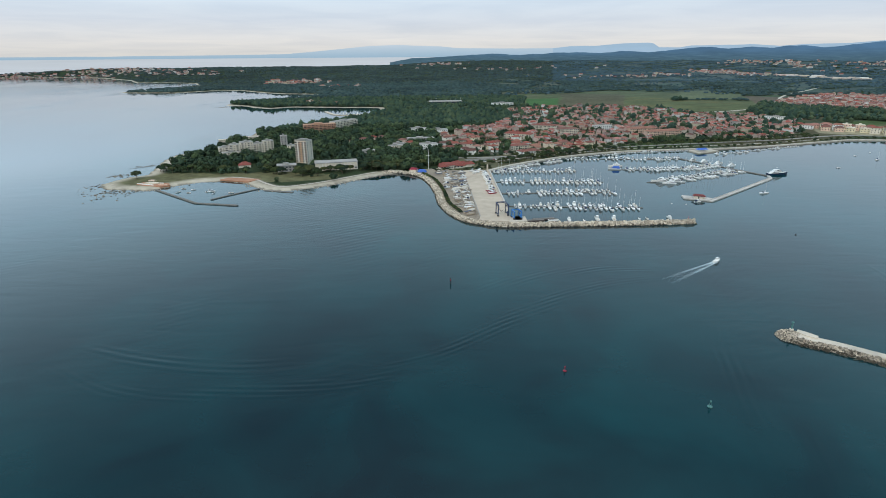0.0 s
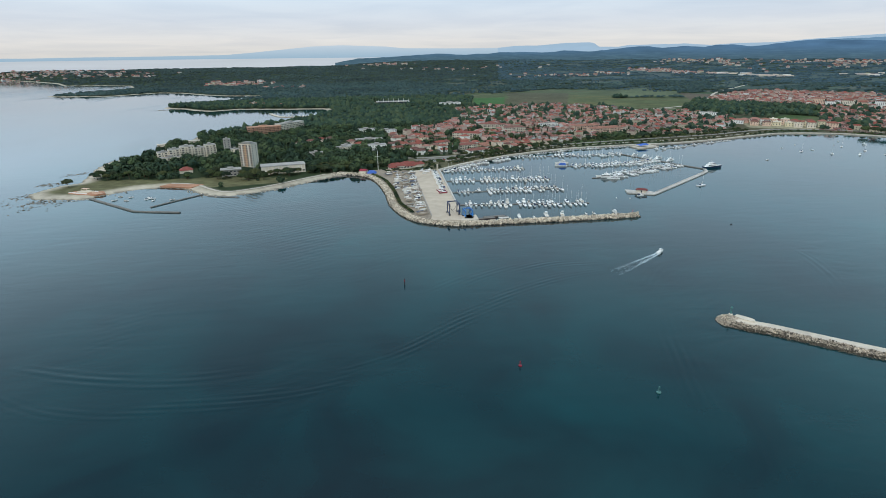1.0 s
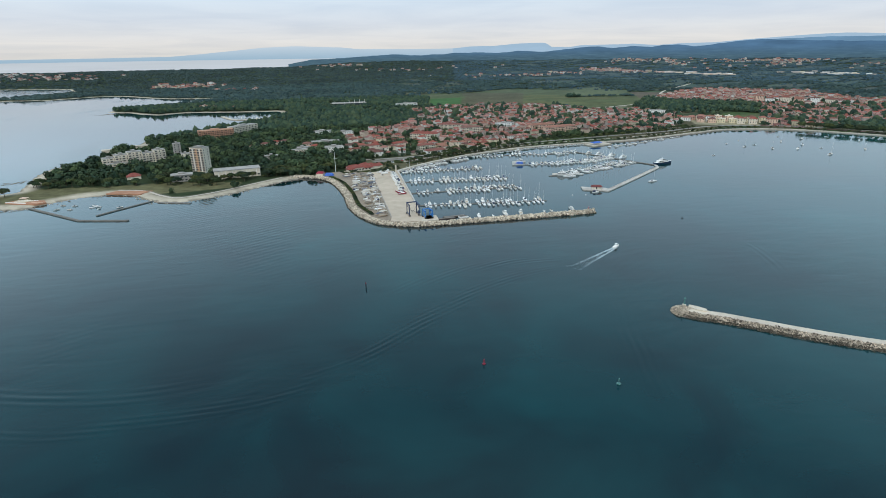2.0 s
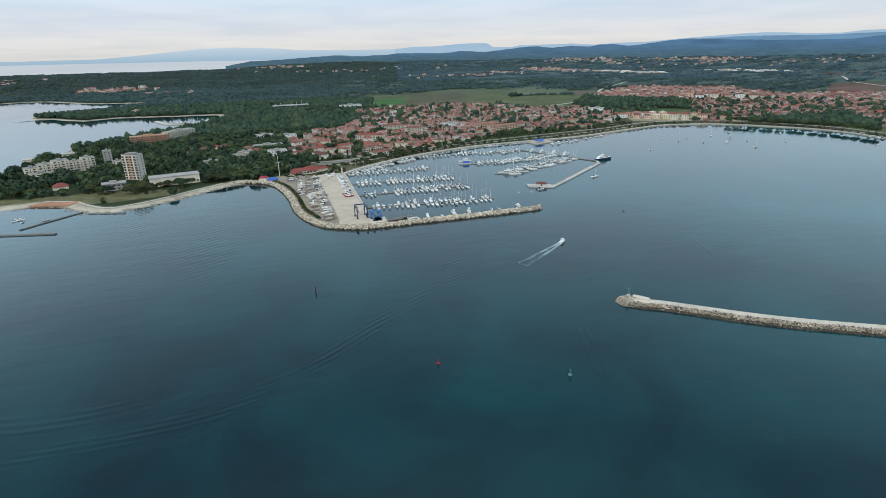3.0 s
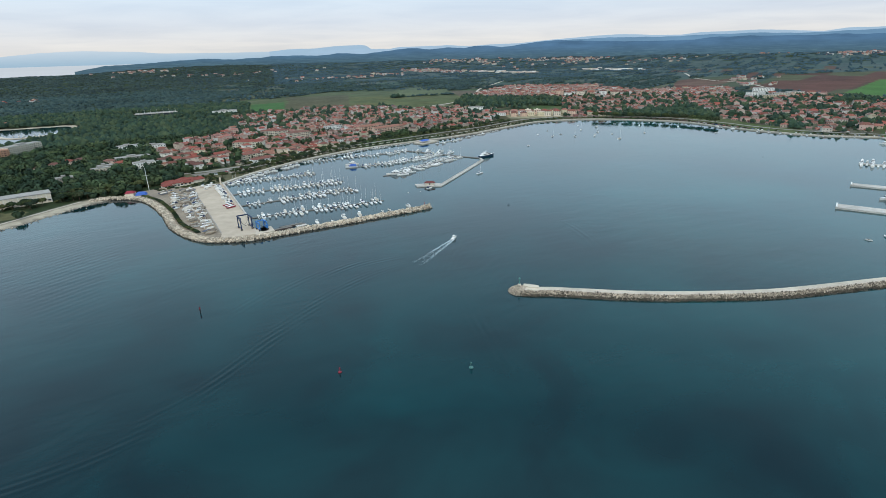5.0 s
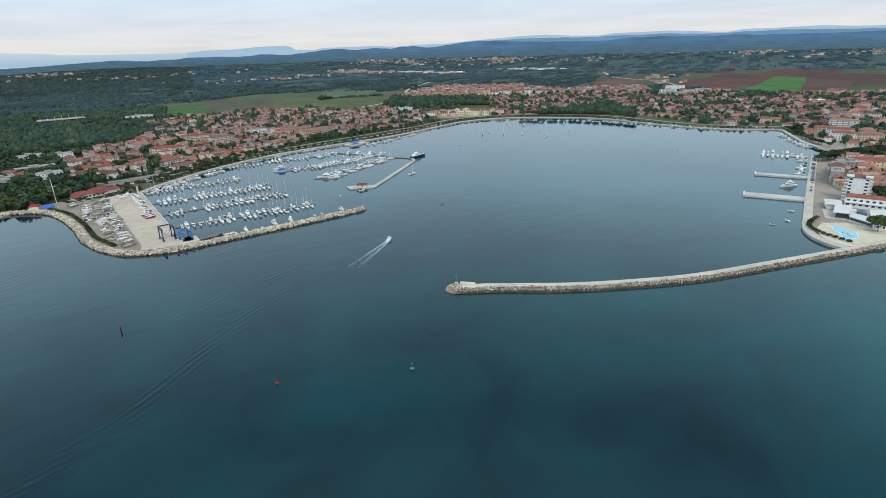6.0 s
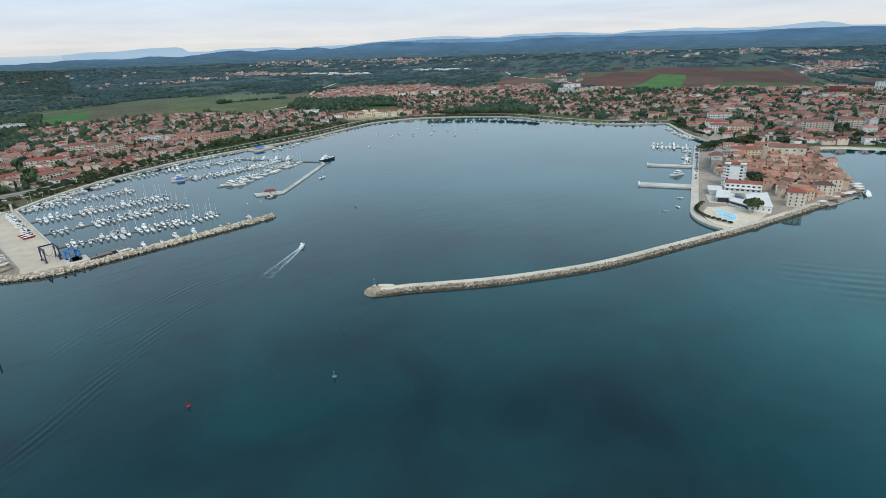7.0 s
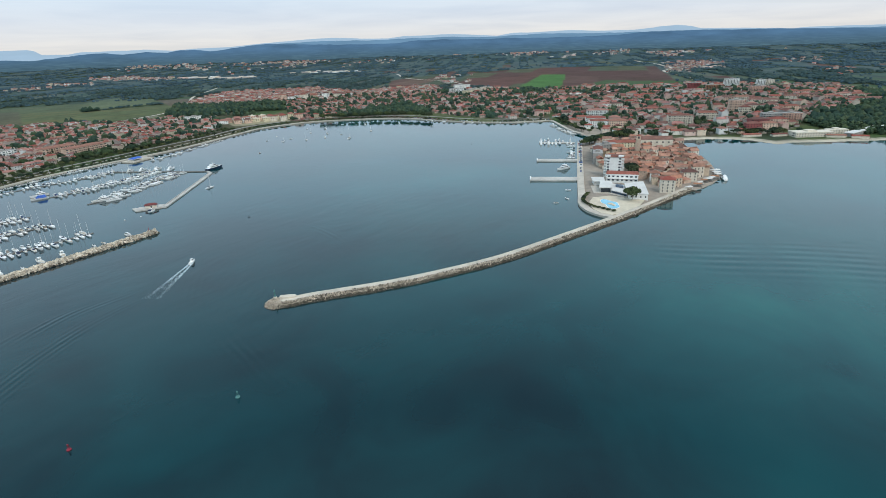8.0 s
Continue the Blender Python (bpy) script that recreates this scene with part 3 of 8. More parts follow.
    lawn = inside([(-360, 640), (-230, 612), (-200, 600), (-120, 612), (-115, 640), (-190, 655), (-300, 650)], x, y)
    lawn |= inside([(-378, 602), (-345, 584), (-312, 578), (-295, 594), (-250, 618), (-285, 655), (-352, 655)], x, y)
    wood[lawn] = -1
    rgb[lawn] = np.array((0.118, 0.112, 0.056)) * (1 + 0.3 * wavy(x[lawn], y[lawn], 22, 47))[:, None]
    # distance haze painted into the ground colour, bluer away from the west
    haze_k = (0.80 * step_up(1400, 2900, r))[:, None] * (~red)[:, None]
    rgb = rgb * (1 - haze_k) + (np.array((0.048, 0.070, 0.066)) + np.array((0.004, 0.013, 0.026)) * step_up(5, 25, a)[:, None]) * haze_k
    rgb[inside(PASTEL_SITE, x, y)] = (0.25, 0.225, 0.15)
    park = inside(PARK, x, y)
    wood[park] = -1
    rgb[park] = np.array((0.104, 0.098, 0.056)) * (1 + 0.25 * wavy(x[park], y[park], 25, 44))[:, None]
    rgb[inside(LOT, x, y)] = (0.20, 0.185, 0.16)
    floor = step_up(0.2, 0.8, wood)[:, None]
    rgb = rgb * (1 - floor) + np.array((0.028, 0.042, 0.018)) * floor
    natural = distance(NORTH_SHORE, x, y) < 26
    far = (r > 1300) & (x < 0)
    beach = (natural * (1 - step_up(9, 22, d)) + far * (1 - step_up(7, 16, d)) + ((y < 165) & (x > 800)) * (1 - step_up(9, 16, d)))[:, None]
    beach = np.clip(beach, 0, 1)
    rgb = rgb * (1 - beach) + np.array((0.42, 0.37, 0.29)) * beach
    wet = ((d < 2.5) & natural)[:, None]
    rgb = np.where(wet, rgb * 0.45, rgb)
    wood = np.where(d < 14, -1, wood)
    return rgb, wood


def build_ground():
    az = np.radians(np.arange(-47, 114, 0.2))
    rr = np.exp(np.arange(math.log(380), math.log(4890), 0.009))
    A, Rr = np.meshgrid(az, rr)
    x, y = (np.sin(A) * Rr).ravel(), (np.cos(A) * Rr).ravel()
    d = shore_distance(x, y)
    z = ground_z(x, y, d)
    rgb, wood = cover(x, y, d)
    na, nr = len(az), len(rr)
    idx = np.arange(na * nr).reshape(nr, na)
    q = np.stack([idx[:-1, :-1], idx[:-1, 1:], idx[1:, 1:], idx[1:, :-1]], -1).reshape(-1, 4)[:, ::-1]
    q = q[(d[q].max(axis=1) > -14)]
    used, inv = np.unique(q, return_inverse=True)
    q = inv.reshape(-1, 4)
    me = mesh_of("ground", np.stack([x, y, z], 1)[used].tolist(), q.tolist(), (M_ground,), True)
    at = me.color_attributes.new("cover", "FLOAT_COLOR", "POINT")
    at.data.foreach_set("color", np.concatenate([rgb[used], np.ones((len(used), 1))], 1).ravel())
    tagged(part("ground", me, None), "low green coast with woods, fields, red soil and pale beaches", "ground", kind="structure")


M_ground = surface("hazed_land_cover", (0.06, 0.08, 0.03), 0.95, 0.35, 0.12, 0.012, spec=0.1)
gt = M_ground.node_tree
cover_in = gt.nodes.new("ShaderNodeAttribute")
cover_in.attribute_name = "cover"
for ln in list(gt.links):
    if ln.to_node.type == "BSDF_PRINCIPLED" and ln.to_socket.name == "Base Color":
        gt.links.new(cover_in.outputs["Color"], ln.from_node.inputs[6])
build_ground()


# ---- the sea ----
def water_material():
    m = bpy.data.materials.new("sea_water")
    m.use_nodes = True
    t = m.node_tree
    b = t.nodes["Principled BSDF"]
    geo = t.nodes.new("ShaderNodeNewGeometry")
    pos = geo.outputs["Position"]
    # depth and bottom: teal shallows, darker weed
    n0 = node(t, "ShaderNodeTexNoise", Scale=0.0045, Detail=4.0, Roughness=0.55)
    t.links.new(pos, n0.inputs["Vector"])
    nf = node(t, "ShaderNodeTexNoise", Scale=0.017, Detail=3.0, Roughness=0.55, Distortion=0.8)
    t.links.new(pos, nf.inputs["Vector"])
    r0 = ramp(t, [(0.22, (0.0005, 0.010, 0.015)), (0.46, (0.0006, 0.034, 0.040)), (0.66, (0.0016, 0.056, 0.060)), (0.86, (0.004, 0.086, 0.080))])
    # shallower towards the old town
    sx = t.nodes.new("ShaderNodeSeparateXYZ")
    t.links.new(pos, sx.inputs[0])
    shoal = node(t, "ShaderNodeMapRange")
    shoal.inputs["From Min"].default_value, shoal.inputs["From Max"].default_value = -45.0, 470.0
    shoal.inputs["To Min"].default_value, shoal.inputs["To Max"].default_value = -0.185, 0.022
    t.links.new(math_node(t, "SUBTRACT", sx.outputs[0], math_node(t, "MULTIPLY", sx.outputs[1], 0.5)), shoal.inputs["Value"])
    near_bank = t.nodes.new("ShaderNodeVectorMath")
    near_bank.operation = "DISTANCE"
    near_bank.inputs[1].default_value = (286, 28, 0)
    t.links.new(pos, near_bank.inputs[0])
    bank = node(t, "ShaderNodeMapRange")
    bank.interpolation_type = "SMOOTHSTEP"
    bank.inputs["From Min"].default_value, bank.inputs["From Max"].default_value = 10.0, 110.0
    bank.inputs["To Min"].default_value, bank.inputs["To Max"].default_value = 0.17, 0.0
    t.links.new(near_bank.outputs["Value"], bank.inputs["Value"])
    mottle = math_node(t, "MULTIPLY", math_node(t, "SUBTRACT", nf.outputs[0], 0.5), 0.35)
    t.links.new(math_node(t, "ADD", math_node(t, "ADD", n0.outputs[0], mottle), math_node(t, "ADD", shoal.outputs[0], bank.outputs[0])), r0.inputs[0])
    t.links.new(r0.outputs[0], b.inputs["Base Color"])
    b.inputs["IOR"].default_value = 1.34
    b.inputs["Specular IOR Level"].default_value = 0.5
    # calm and ruffled patches
    n1 = node(t, "ShaderNodeTexNoise", Scale=0.008, Detail=3.0, Roughness=0.5, Distortion=0.6)
    mp = t.nodes.new("ShaderNodeMapping")
    mp.inputs["Scale"].default_value = (1.0, 0.35, 1.0)
    mp.inputs["Rotation"].default_value = (0, 0, radians(-25))
    t.links.new(pos, mp.inputs["Vector"])
    t.links.new(mp.outputs[0], n1.inputs["Vector"])
    rr = ramp(t, [(0.35, (0.03, 0.03, 0.03)), (0.7, (0.09, 0.09, 0.09))])
    t.links.new(n1.outputs[0], rr.inputs[0])
    t.links.new(rr.outputs[0], b.inputs["Roughness"])
    # ripples and a low swell
    n2 = node(t, "ShaderNodeTexNoise", Scale=0.35, Detail=3.0, Roughness=0.5)
    t.links.new(pos, n2.inputs["Vector"])
    mp3 = t.nodes.new("ShaderNodeMapping")
    mp3.inputs["Scale"].default_value = (0.35, 1.0, 1.0)
    mp3.inputs["Rotation"].default_value = (0, 0, radians(-12))
    t.links.new(pos, mp3.inputs["Vector"])
    n3 = node(t, "ShaderNodeTexNoise", Scale=0.09, Detail=3.0, Roughness=0.5, Distortion=0.5)
    t.links.new(mp3.outputs[0], n3.inputs["Vector"])
    hsum = math_node(t, "ADD", math_node(t, "MULTIPLY", n2.outputs[0], 0.020), math_node(t, "MULTIPLY", math_node(t, "MULTIPLY", n3.outputs[0], n1.outputs[0]), 0.20))
    # long low wave trains in the ruffled patches
    mp4 = t.nodes.new("ShaderNodeMapping")
    mp4.inputs["Rotation"].default_value = (0, 0, radians(58))
    t.links.new(pos, mp4.inputs["Vector"])
    wv = node(t, "ShaderNodeTexWave", Scale=0.05, Distortion=1.4, Detail=2.0)
    wv.inputs["Detail Scale"].default_value = 0.4
    t.links.new(mp4.outputs[0], wv.inputs["Vector"])
    patch = ramp(t, [(0.5, (0, 0, 0)), (0.72, (1, 1, 1))])
    t.links.new(n1.outputs[0], patch.inputs[0])
    open_sea = node(t, "ShaderNodeMapRange")
    open_sea.inputs["From Min"].default_value, open_sea.inputs["From Max"].default_value = 130.0, -60.0
    open_sea.inputs["To Min"].default_value, open_sea.inputs["To Max"].default_value = 0.015, 0.075
    t.links.new(sx.outputs[0], open_sea.inputs["Value"])
    hsum = math_node(t, "ADD", hsum, math_node(t, "MULTIPLY", math_node(t, "MULTIPLY", wv.outputs[0], patch.outputs[0]), open_sea.outputs[0]))
    bp = node(t, "ShaderNodeBump", Strength=1.0, Distance=1.0)
    t.links.new(hsum, bp.inputs["Height"])
    t.links.new(bp.outputs[0], b.inputs["Normal"])
    return m


M_water = water_material()


def build_sea():
    n = 96
    ring = [0.0, 150, 400, 900, 2000, 4900]
    V, F = [(0, 0, 0)], []
    for r in ring[1:]:
        V += [(r * math.sin(2 * math.pi * i / n), r * math.cos(2 * math.pi * i / n), 0.0) for i in range(n)]
    for i in range(n):
        F.append((0, 1 + (i + 1) % n, 1 + i))
        for k in range(len(ring) - 2):
            a, b = 1 + k * n, 1 + (k + 1) * n
            F.append((a + i, a + (i + 1) % n, b + (i + 1) % n, b + i))
    tagged(part("water", mesh_of("water", V, F, (M_water,)), None), "calm grey-blue sea with faint ripples", "water", kind="structure")


build_sea()


# ---- the distance ----
def skyline(name, material, radius, tops, foot, label, jitter=0.0, seed=1):
    """A far ridge as a standing band: tops are (bearing in degrees, elevation in degrees)."""
    bear = np.arange(tops[0][0], tops[-1][0] + 0.01, 0.12)
    el = np.interp(bear, [b for b, e in tops], [e for b, e in tops])
    el = el + jitter * (0.9 * wavy(bear, bear * 0, 7.1, seed) + 0.6 * wavy(bear, bear * 0, 3.1, seed + 1) + 0.22 * wavy(bear, bear * 0, 0.9, seed + 2))
    top = np.maximum(140 + radius * np.tan(np.radians(el)), foot + 0.2)
    V, F = [], []
    for b, z in zip(np.radians(bear), top):
        for rad, h in ((radius, foot), (radius, foot * 0.5 + z * 0.5), (radius + 6, z)):
            V.append((rad * math.sin(b), rad * math.cos(b), h))
    for i in range(len(bear) - 1):
        a = 3 * i
        F += [(a, a + 3, a + 4, a + 1), (a + 1, a + 4, a + 5, a + 2)]
    tagged(part(name, mesh_of(name, V, F, (material,)), None), label, "hills", kind="structure")


# a glowing upright band stands in for the sea beyond the water sheet
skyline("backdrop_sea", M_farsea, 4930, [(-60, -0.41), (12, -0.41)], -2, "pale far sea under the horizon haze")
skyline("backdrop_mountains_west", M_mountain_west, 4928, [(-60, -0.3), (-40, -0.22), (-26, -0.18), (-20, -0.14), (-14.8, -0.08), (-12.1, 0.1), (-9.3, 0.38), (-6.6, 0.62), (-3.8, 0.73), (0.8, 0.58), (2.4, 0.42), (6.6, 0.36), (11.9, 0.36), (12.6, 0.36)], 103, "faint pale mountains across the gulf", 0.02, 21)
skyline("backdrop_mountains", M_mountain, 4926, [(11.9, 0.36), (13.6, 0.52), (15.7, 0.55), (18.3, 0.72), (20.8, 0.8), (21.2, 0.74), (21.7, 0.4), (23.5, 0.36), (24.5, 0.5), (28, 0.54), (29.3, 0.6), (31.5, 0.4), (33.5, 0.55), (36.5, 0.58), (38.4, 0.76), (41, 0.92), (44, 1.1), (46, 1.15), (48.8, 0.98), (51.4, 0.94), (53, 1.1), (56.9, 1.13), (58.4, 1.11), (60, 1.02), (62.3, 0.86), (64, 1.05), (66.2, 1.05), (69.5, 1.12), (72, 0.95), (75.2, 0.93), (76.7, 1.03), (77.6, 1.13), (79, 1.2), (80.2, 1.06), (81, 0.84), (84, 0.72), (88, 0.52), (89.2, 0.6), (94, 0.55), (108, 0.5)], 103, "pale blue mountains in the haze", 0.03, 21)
skyline("backdrop_ridge", M_ridge, 4918, [(0, -0.93), (3, -0.75), (10, -0.35), (19, -0.12), (25, 0.12), (30, 0.15), (35, 0.3), (38, 0.62), (40, 0.78), (46, 0.88), (51, 0.8), (57, 0.9), (62, 0.78), (67, 0.92), (74, 0.72), (83, 0.66), (92, 0.42), (108, 0.4)], 60, "ridge of hills, blue with painted haze", 0.05, 31)
skyline("backdrop_hills", M_hills, 4906, [(-4.4, -0.92), (-3.5, -0.76), (-2.1, -0.5), (1, -0.41), (3.6, -0.26), (5.9, -0.11), (8.7, -0.22), (10.9, -0.18), (12, -0.03), (14.2, 0.01), (16.3, -0.1), (18.4, 0.04), (21, -0.02), (22.9, 0.17), (24.8, 0.3), (26.2, 0.39), (27.6, 0.24), (29.4, 0.36), (31.1, 0.26), (31.9, 0.42), (33.4, 0.45), (34.8, 0.22), (36.6, 0.5), (38.7, 0.72), (40, 0.8), (41.5, 0.72), (43.9, 0.62), (46.6, 0.49), (49.4, 0.46), (52.2, 0.48), (54.5, 0.66), (56.9, 0.7), (60, 0.6), (63.4, 0.6), (68.9, 0.52), (74.2, 0.54), (76.7, 0.72), (81.5, 0.7), (88, 0.5), (94.4, 0.32), (108, 0.3)], 40, "wooded hills, dark blue with painted haze", 0.05, 41)


# ---- harbour works ----
rnd = random.Random(7)


def stock(build):
    """Builds a thing on its first use, and copies it with all its parts after that."""
    kept = []

    def put(m, label=""):
        if kept:
            ob = copy_thing(kept[0], m)
        else:
            ob = build(m)
            kept.append(ob)
        if label:
            ob["label"] = label
        return ob
    return put


def flat(x, y, z, turn):
    """A pose on level ground, turned by radians about the vertical."""
    return Matrix.Translation((x, y, z)) @ Matrix.Rotation(turn, 4, "Z")


def rocks_mesh(name, spots, material, low=1.0):
    """Loose angular stones, joined: spots are (x, y, z, size)."""
    cube = np.array([(x, y, z) for z in (-1, 1) for x, y in ((-1, -1), (1, -1), (1, 1), (-1, 1))], float)
    quads = np.array([(3, 2, 1, 0), (4, 5, 6, 7), (0, 1, 5, 4), (1, 2, 6, 5), (2, 3, 7, 6), (3, 0, 4, 7)])
    rng = np.random.RandomState(len(spots))
    V, F = [], []
    for i, (x, y, z, s) in enumerate(spots):
        m = np.array(Euler((rng.rand() * 6, rng.rand() * 6, rng.rand() * 6)).to_matrix())
        c = cube * (1 + 0.5 * (rng.rand(8, 3) - 0.5)) * s * (0.35 + 0.3 * rng.rand(3))
        V.append((c @ m.T) * (1, 1, low) + (x, y, z))
        F.append(quads + 8 * i)
    return mesh_of(name, np.concatenate(V).tolist(), np.concatenate(F).tolist(), (material,))


def mound(thing, line, profile, per_metre, size, seed, stone, waterline):
    """Rubble along a line: profile is (offset to the left, height) pairs across it."""
    rng = np.random.RandomState(seed)
    nn = normals_of(line)
    off, hgt = [p[0] for p in profile], [p[1] for p in profile]
    length = np.sum(np.linalg.norm(np.diff(line, axis=0), axis=1))
    dry, wet = [], []
    for _ in range(int(length * per_metre)):
        k = rng.rand() * (len(line) - 1.001)
        i, f = int(k), k - int(k)
        o = off[0] + rng.rand() * (off[-1] - off[0])
        p = line[i] * (1 - f) + line[i + 1] * f + nn[i] * o
        z = np.interp(o, off, hgt) + 0.25 * rng.randn()
        s = size * (0.6 + 0.9 * rng.rand() ** 2)
        (dry if z > waterline else wet).append((p[0], p[1], z, s))
    core_v, core_f = ribbon(line, [(off[0] - 1.0, -3.0)] + [(o, h - 0.35) for o, h in profile] + [(off[-1] + 1.0, -3.0)])
    part("core", mesh_of("core", core_v, core_f, (stone,)), None, thing)
    tagged(part("rubble", rocks_mesh("rubble", dry, stone), None, thing, "limestone boulders"), kind="stuff")
    tagged(part("weedy_rubble", rocks_mesh("weedy_rubble", wet, M_rock_dark), None, thing, "dark wet boulders at the waterline"), kind="stuff")


# the marina's rubble breakwater
MOLE = [(-62, 646), (-49, 650), (-25, 634), (-12, 604), (-3, 556), (0, 521), (3, 497), (12, 467), (24, 446), (40, 436), (61, 429.5), (109, 430), (158, 430.5), (205, 432), (224, 434)]
mole = empty("marina_breakwater", Matrix.Identity(4), "pale limestone rubble breakwater curving round a boatyard", "breakwater")
mound(mole, smooth_line(MOLE, 2.0), [(0, -0.8), (1.5, 0.9), (3.0, 2.2), (5.6, 2.4), (7.6, 1.2), (9.2, -0.6)], 13, 1.05, 11, M_rock, 0.55)

# the long harbour jetty
JETTY = [(176.5, 243), (178.5, 237), (184, 231), (195, 224), (207.5, 214), (235, 192.6), (268, 172), (308, 151.7), (363, 132.6), (416.5, 115), (447, 105.3), (503, 90), (531, 83), (556, 76)]
jetty = empty("harbour_jetty", Matrix.Identity(4), "long curved jetty with a concrete walkway above rubble", "jetty")
jl = smooth_line(JETTY, 2.0)
mound(jetty, jl, [(-1.6, -0.9), (0.6, 0.5), (2.6, 1.8), (3.7, 2.3)], 28, 0.58, 12, M_rock_brown, 1.0)
wv, wf = ribbon(jl[3:], [(3.5, -3.0), (3.5, 2.35), (8.7, 2.35), (8.7, -3.0)])
part("walkway", mesh_of("walkway", wv, wf, (M_concrete,)), None, jetty, "pale worn concrete walkway")
# the round head of the jetty
hx, hy = 183.0, 240.5
spots = []
for i in range(1000):
    a, q = rnd.uniform(0, 6.283), math.sqrt(rnd.random()) * 7.4
    spots.append((hx + math.cos(a) * q, hy + math.sin(a) * q, 2.0 - 0.25 * max(0, q - 2.5) - 0.25 * max(0, q - 5) ** 2 + rnd.uniform(-0.25, 0.25), rnd.uniform(0.35, 0.75)))
tagged(part("head_rubble", rocks_mesh("head_rubble", spots, M_rock_brown), None, jetty), kind="stuff")
tip = np.array([(185.5, 241), (188, 236.5), (192, 233.5), (193.5, 236), (190, 240.5), (187.5, 243)])
part("platform", slab([tuple(p) for p in tip], -2, 3.1), M_concrete, jetty, "raised concrete platform")


def beacon(m, name, paint, label):
    e = empty(name, m, label, "beacon")
    part("base", turned([(1.1, 0), (1.1, 0.9), (0.8, 1.0)], 10), M_concrete, e)
    part("column", turned([(0.42, 1.0), (0.32, 4.6)], 10), paint, e)
    part("gallery", turned([(0.75, 4.6), (0.75, 4.75), (0.5, 4.8)], 10), paint, e)
    part("lantern", turned([(0.3, 4.8), (0.34, 5.3), (0.1, 5.6)], 10), paint, e)
    return e


beacon(flat(184.5, 243.5, 2.3, 0), "beacon", M_greenpaint, "green and white harbour light on the jetty head")
beacon(flat(219, 440, 2.4, 0) @ Matrix.Scale(0.55, 4), "beacon", M_redpaint, "small red harbour light on the rubble breakwater")

# the boatyard
yard_gravel = slab([(-30, 645), (-9, 612), (-2, 571), (2, 540), (6, 512), (14, 480), (26, 452), (37, 445), (39, 456), (34, 655), (5, 672), (-20, 664)], -1.0, 2.0)
tagged(part("pavement_gravel", yard_gravel, M_gravel), "grey gravel of the boatyard", "ground", kind="structure")
yard_slab = slab([(39, 456), (37, 445), (38, 441), (64, 441), (68, 489), (67, 654), (52, 660), (34, 655)], -1.5, 2.06)
tagged(part("pavement_yard", yard_slab, M_yard), "wide sandy concrete apron of the boatyard", "ground", kind="structure")
quay_wall = slab([(66.0, 489), (67.5, 489), (67.5, 655), (66.0, 655)], -2, 2.9)
tagged(part("wall_quay", quay_wall, M_pier), "low grey concrete wall along the apron", "wall", kind="structure")
tagged(part("trim_expansion_joint", slab([(33.4, 652), (34.2, 652), (39.6, 458), (38.8, 458)], 2.0, 2.12), M_grey), "drain line across the apron", "drain", kind="structure")


def travel_lift(m, paint, size, label):
    w, l, h = size
    e = empty("travel_lift", m, label, "crane")
    for x in (-w / 2, w / 2):
        for y in (-l / 2, l / 2):
            leg_ = part("leg", block(x - 0.35, x + 0.35, y - 0.35, y + 0.35, 1.2, h, bevel=0.06), paint, e)
            bm = bmesh.new()
            for dx in (-0.5, 0.5):
                tube(bm, (x + dx - 0.25, y, 0.75), (x + dx + 0.25, y, 0.75), 0.75, n=12)
            part("wheel", bm, M_black, leg_)
        part("side_beam", block(x - 0.4, x + 0.4, -l / 2 - 0.6, l / 2 + 0.6, h, h + 0.8, bevel=0.06), paint, e)
        part("side_brace", block(x - 0.25, x + 0.25, -l / 2, l / 2, 1.3, 1.9), paint, e)
        bm = bmesh.new()
        tube(bm, (x, -l / 2, h * 0.55), (x, 0, h), 0.18)
        tube(bm, (x, l / 2, h * 0.55), (x, 0, h), 0.18)
        part("strut", bm, paint, e)
    part("cross_beam", block(-w / 2, w / 2, l / 2 - 0.4, l / 2 + 0.4, h + 0.1, h + 1.0, bevel=0.06), paint, e)
    for y in (-l * 0.22, l * 0.22):
        bm = bmesh.new()
        for k in range(9):
            a0, a1 = math.pi * k / 9, math.pi * (k + 1) / 9
            tube(bm, (-w * 0.38 * math.cos(a0), y, h - (h - 3) * math.sin(a0)), (-w * 0.38 * math.cos(a1), y, h - (h - 3) * math.sin(a1)), 0.12, n=4)
        part("sling", bm, M_black, e)
    part("cab", block(w / 2 + 0.3, w / 2 + 1.9, -1, 1, 1.2, 3.4, bevel=0.1), paint, e)
    return e


travel_lift(flat(59, 461, 2.06, 0.1), M_darkblue, (9.0, 9.5, 10.0), "tall dark blue travel lift on the apron")
travel_lift(flat(70.5, 450, 2.0, 0.2), M_blue, (6.5, 7.0, 6.5), "bright blue travel lift over the slipway")
tagged(part("pavement_slip", slab([(63, 440), (79, 441), (79, 456), (75, 456), (75, 445), (69, 445), (69, 456), (63, 456)], -2, 2.0), M_concrete), "concrete fingers of the lifting dock", "quay", kind="structure")
for i, (x, y, w) in enumerate(((87, 447.5, 16), (95, 452, 20), (103, 449, 9))):
    e = empty("barge", flat(x, y, 0, 0.13), "low dark steel work barge beside the breakwater", "barge", "barges")
    part("hull", block(-w / 2, w / 2, -1.7, 1.7, -0.5, 1.1, bevel=0.2), M_darksteel if i < 2 else M_hull, e)
    part("deck", block(-w / 2 + 0.4, w / 2 - 0.4, -1.4, 1.4, 1.1, 1.2), M_dock, e)


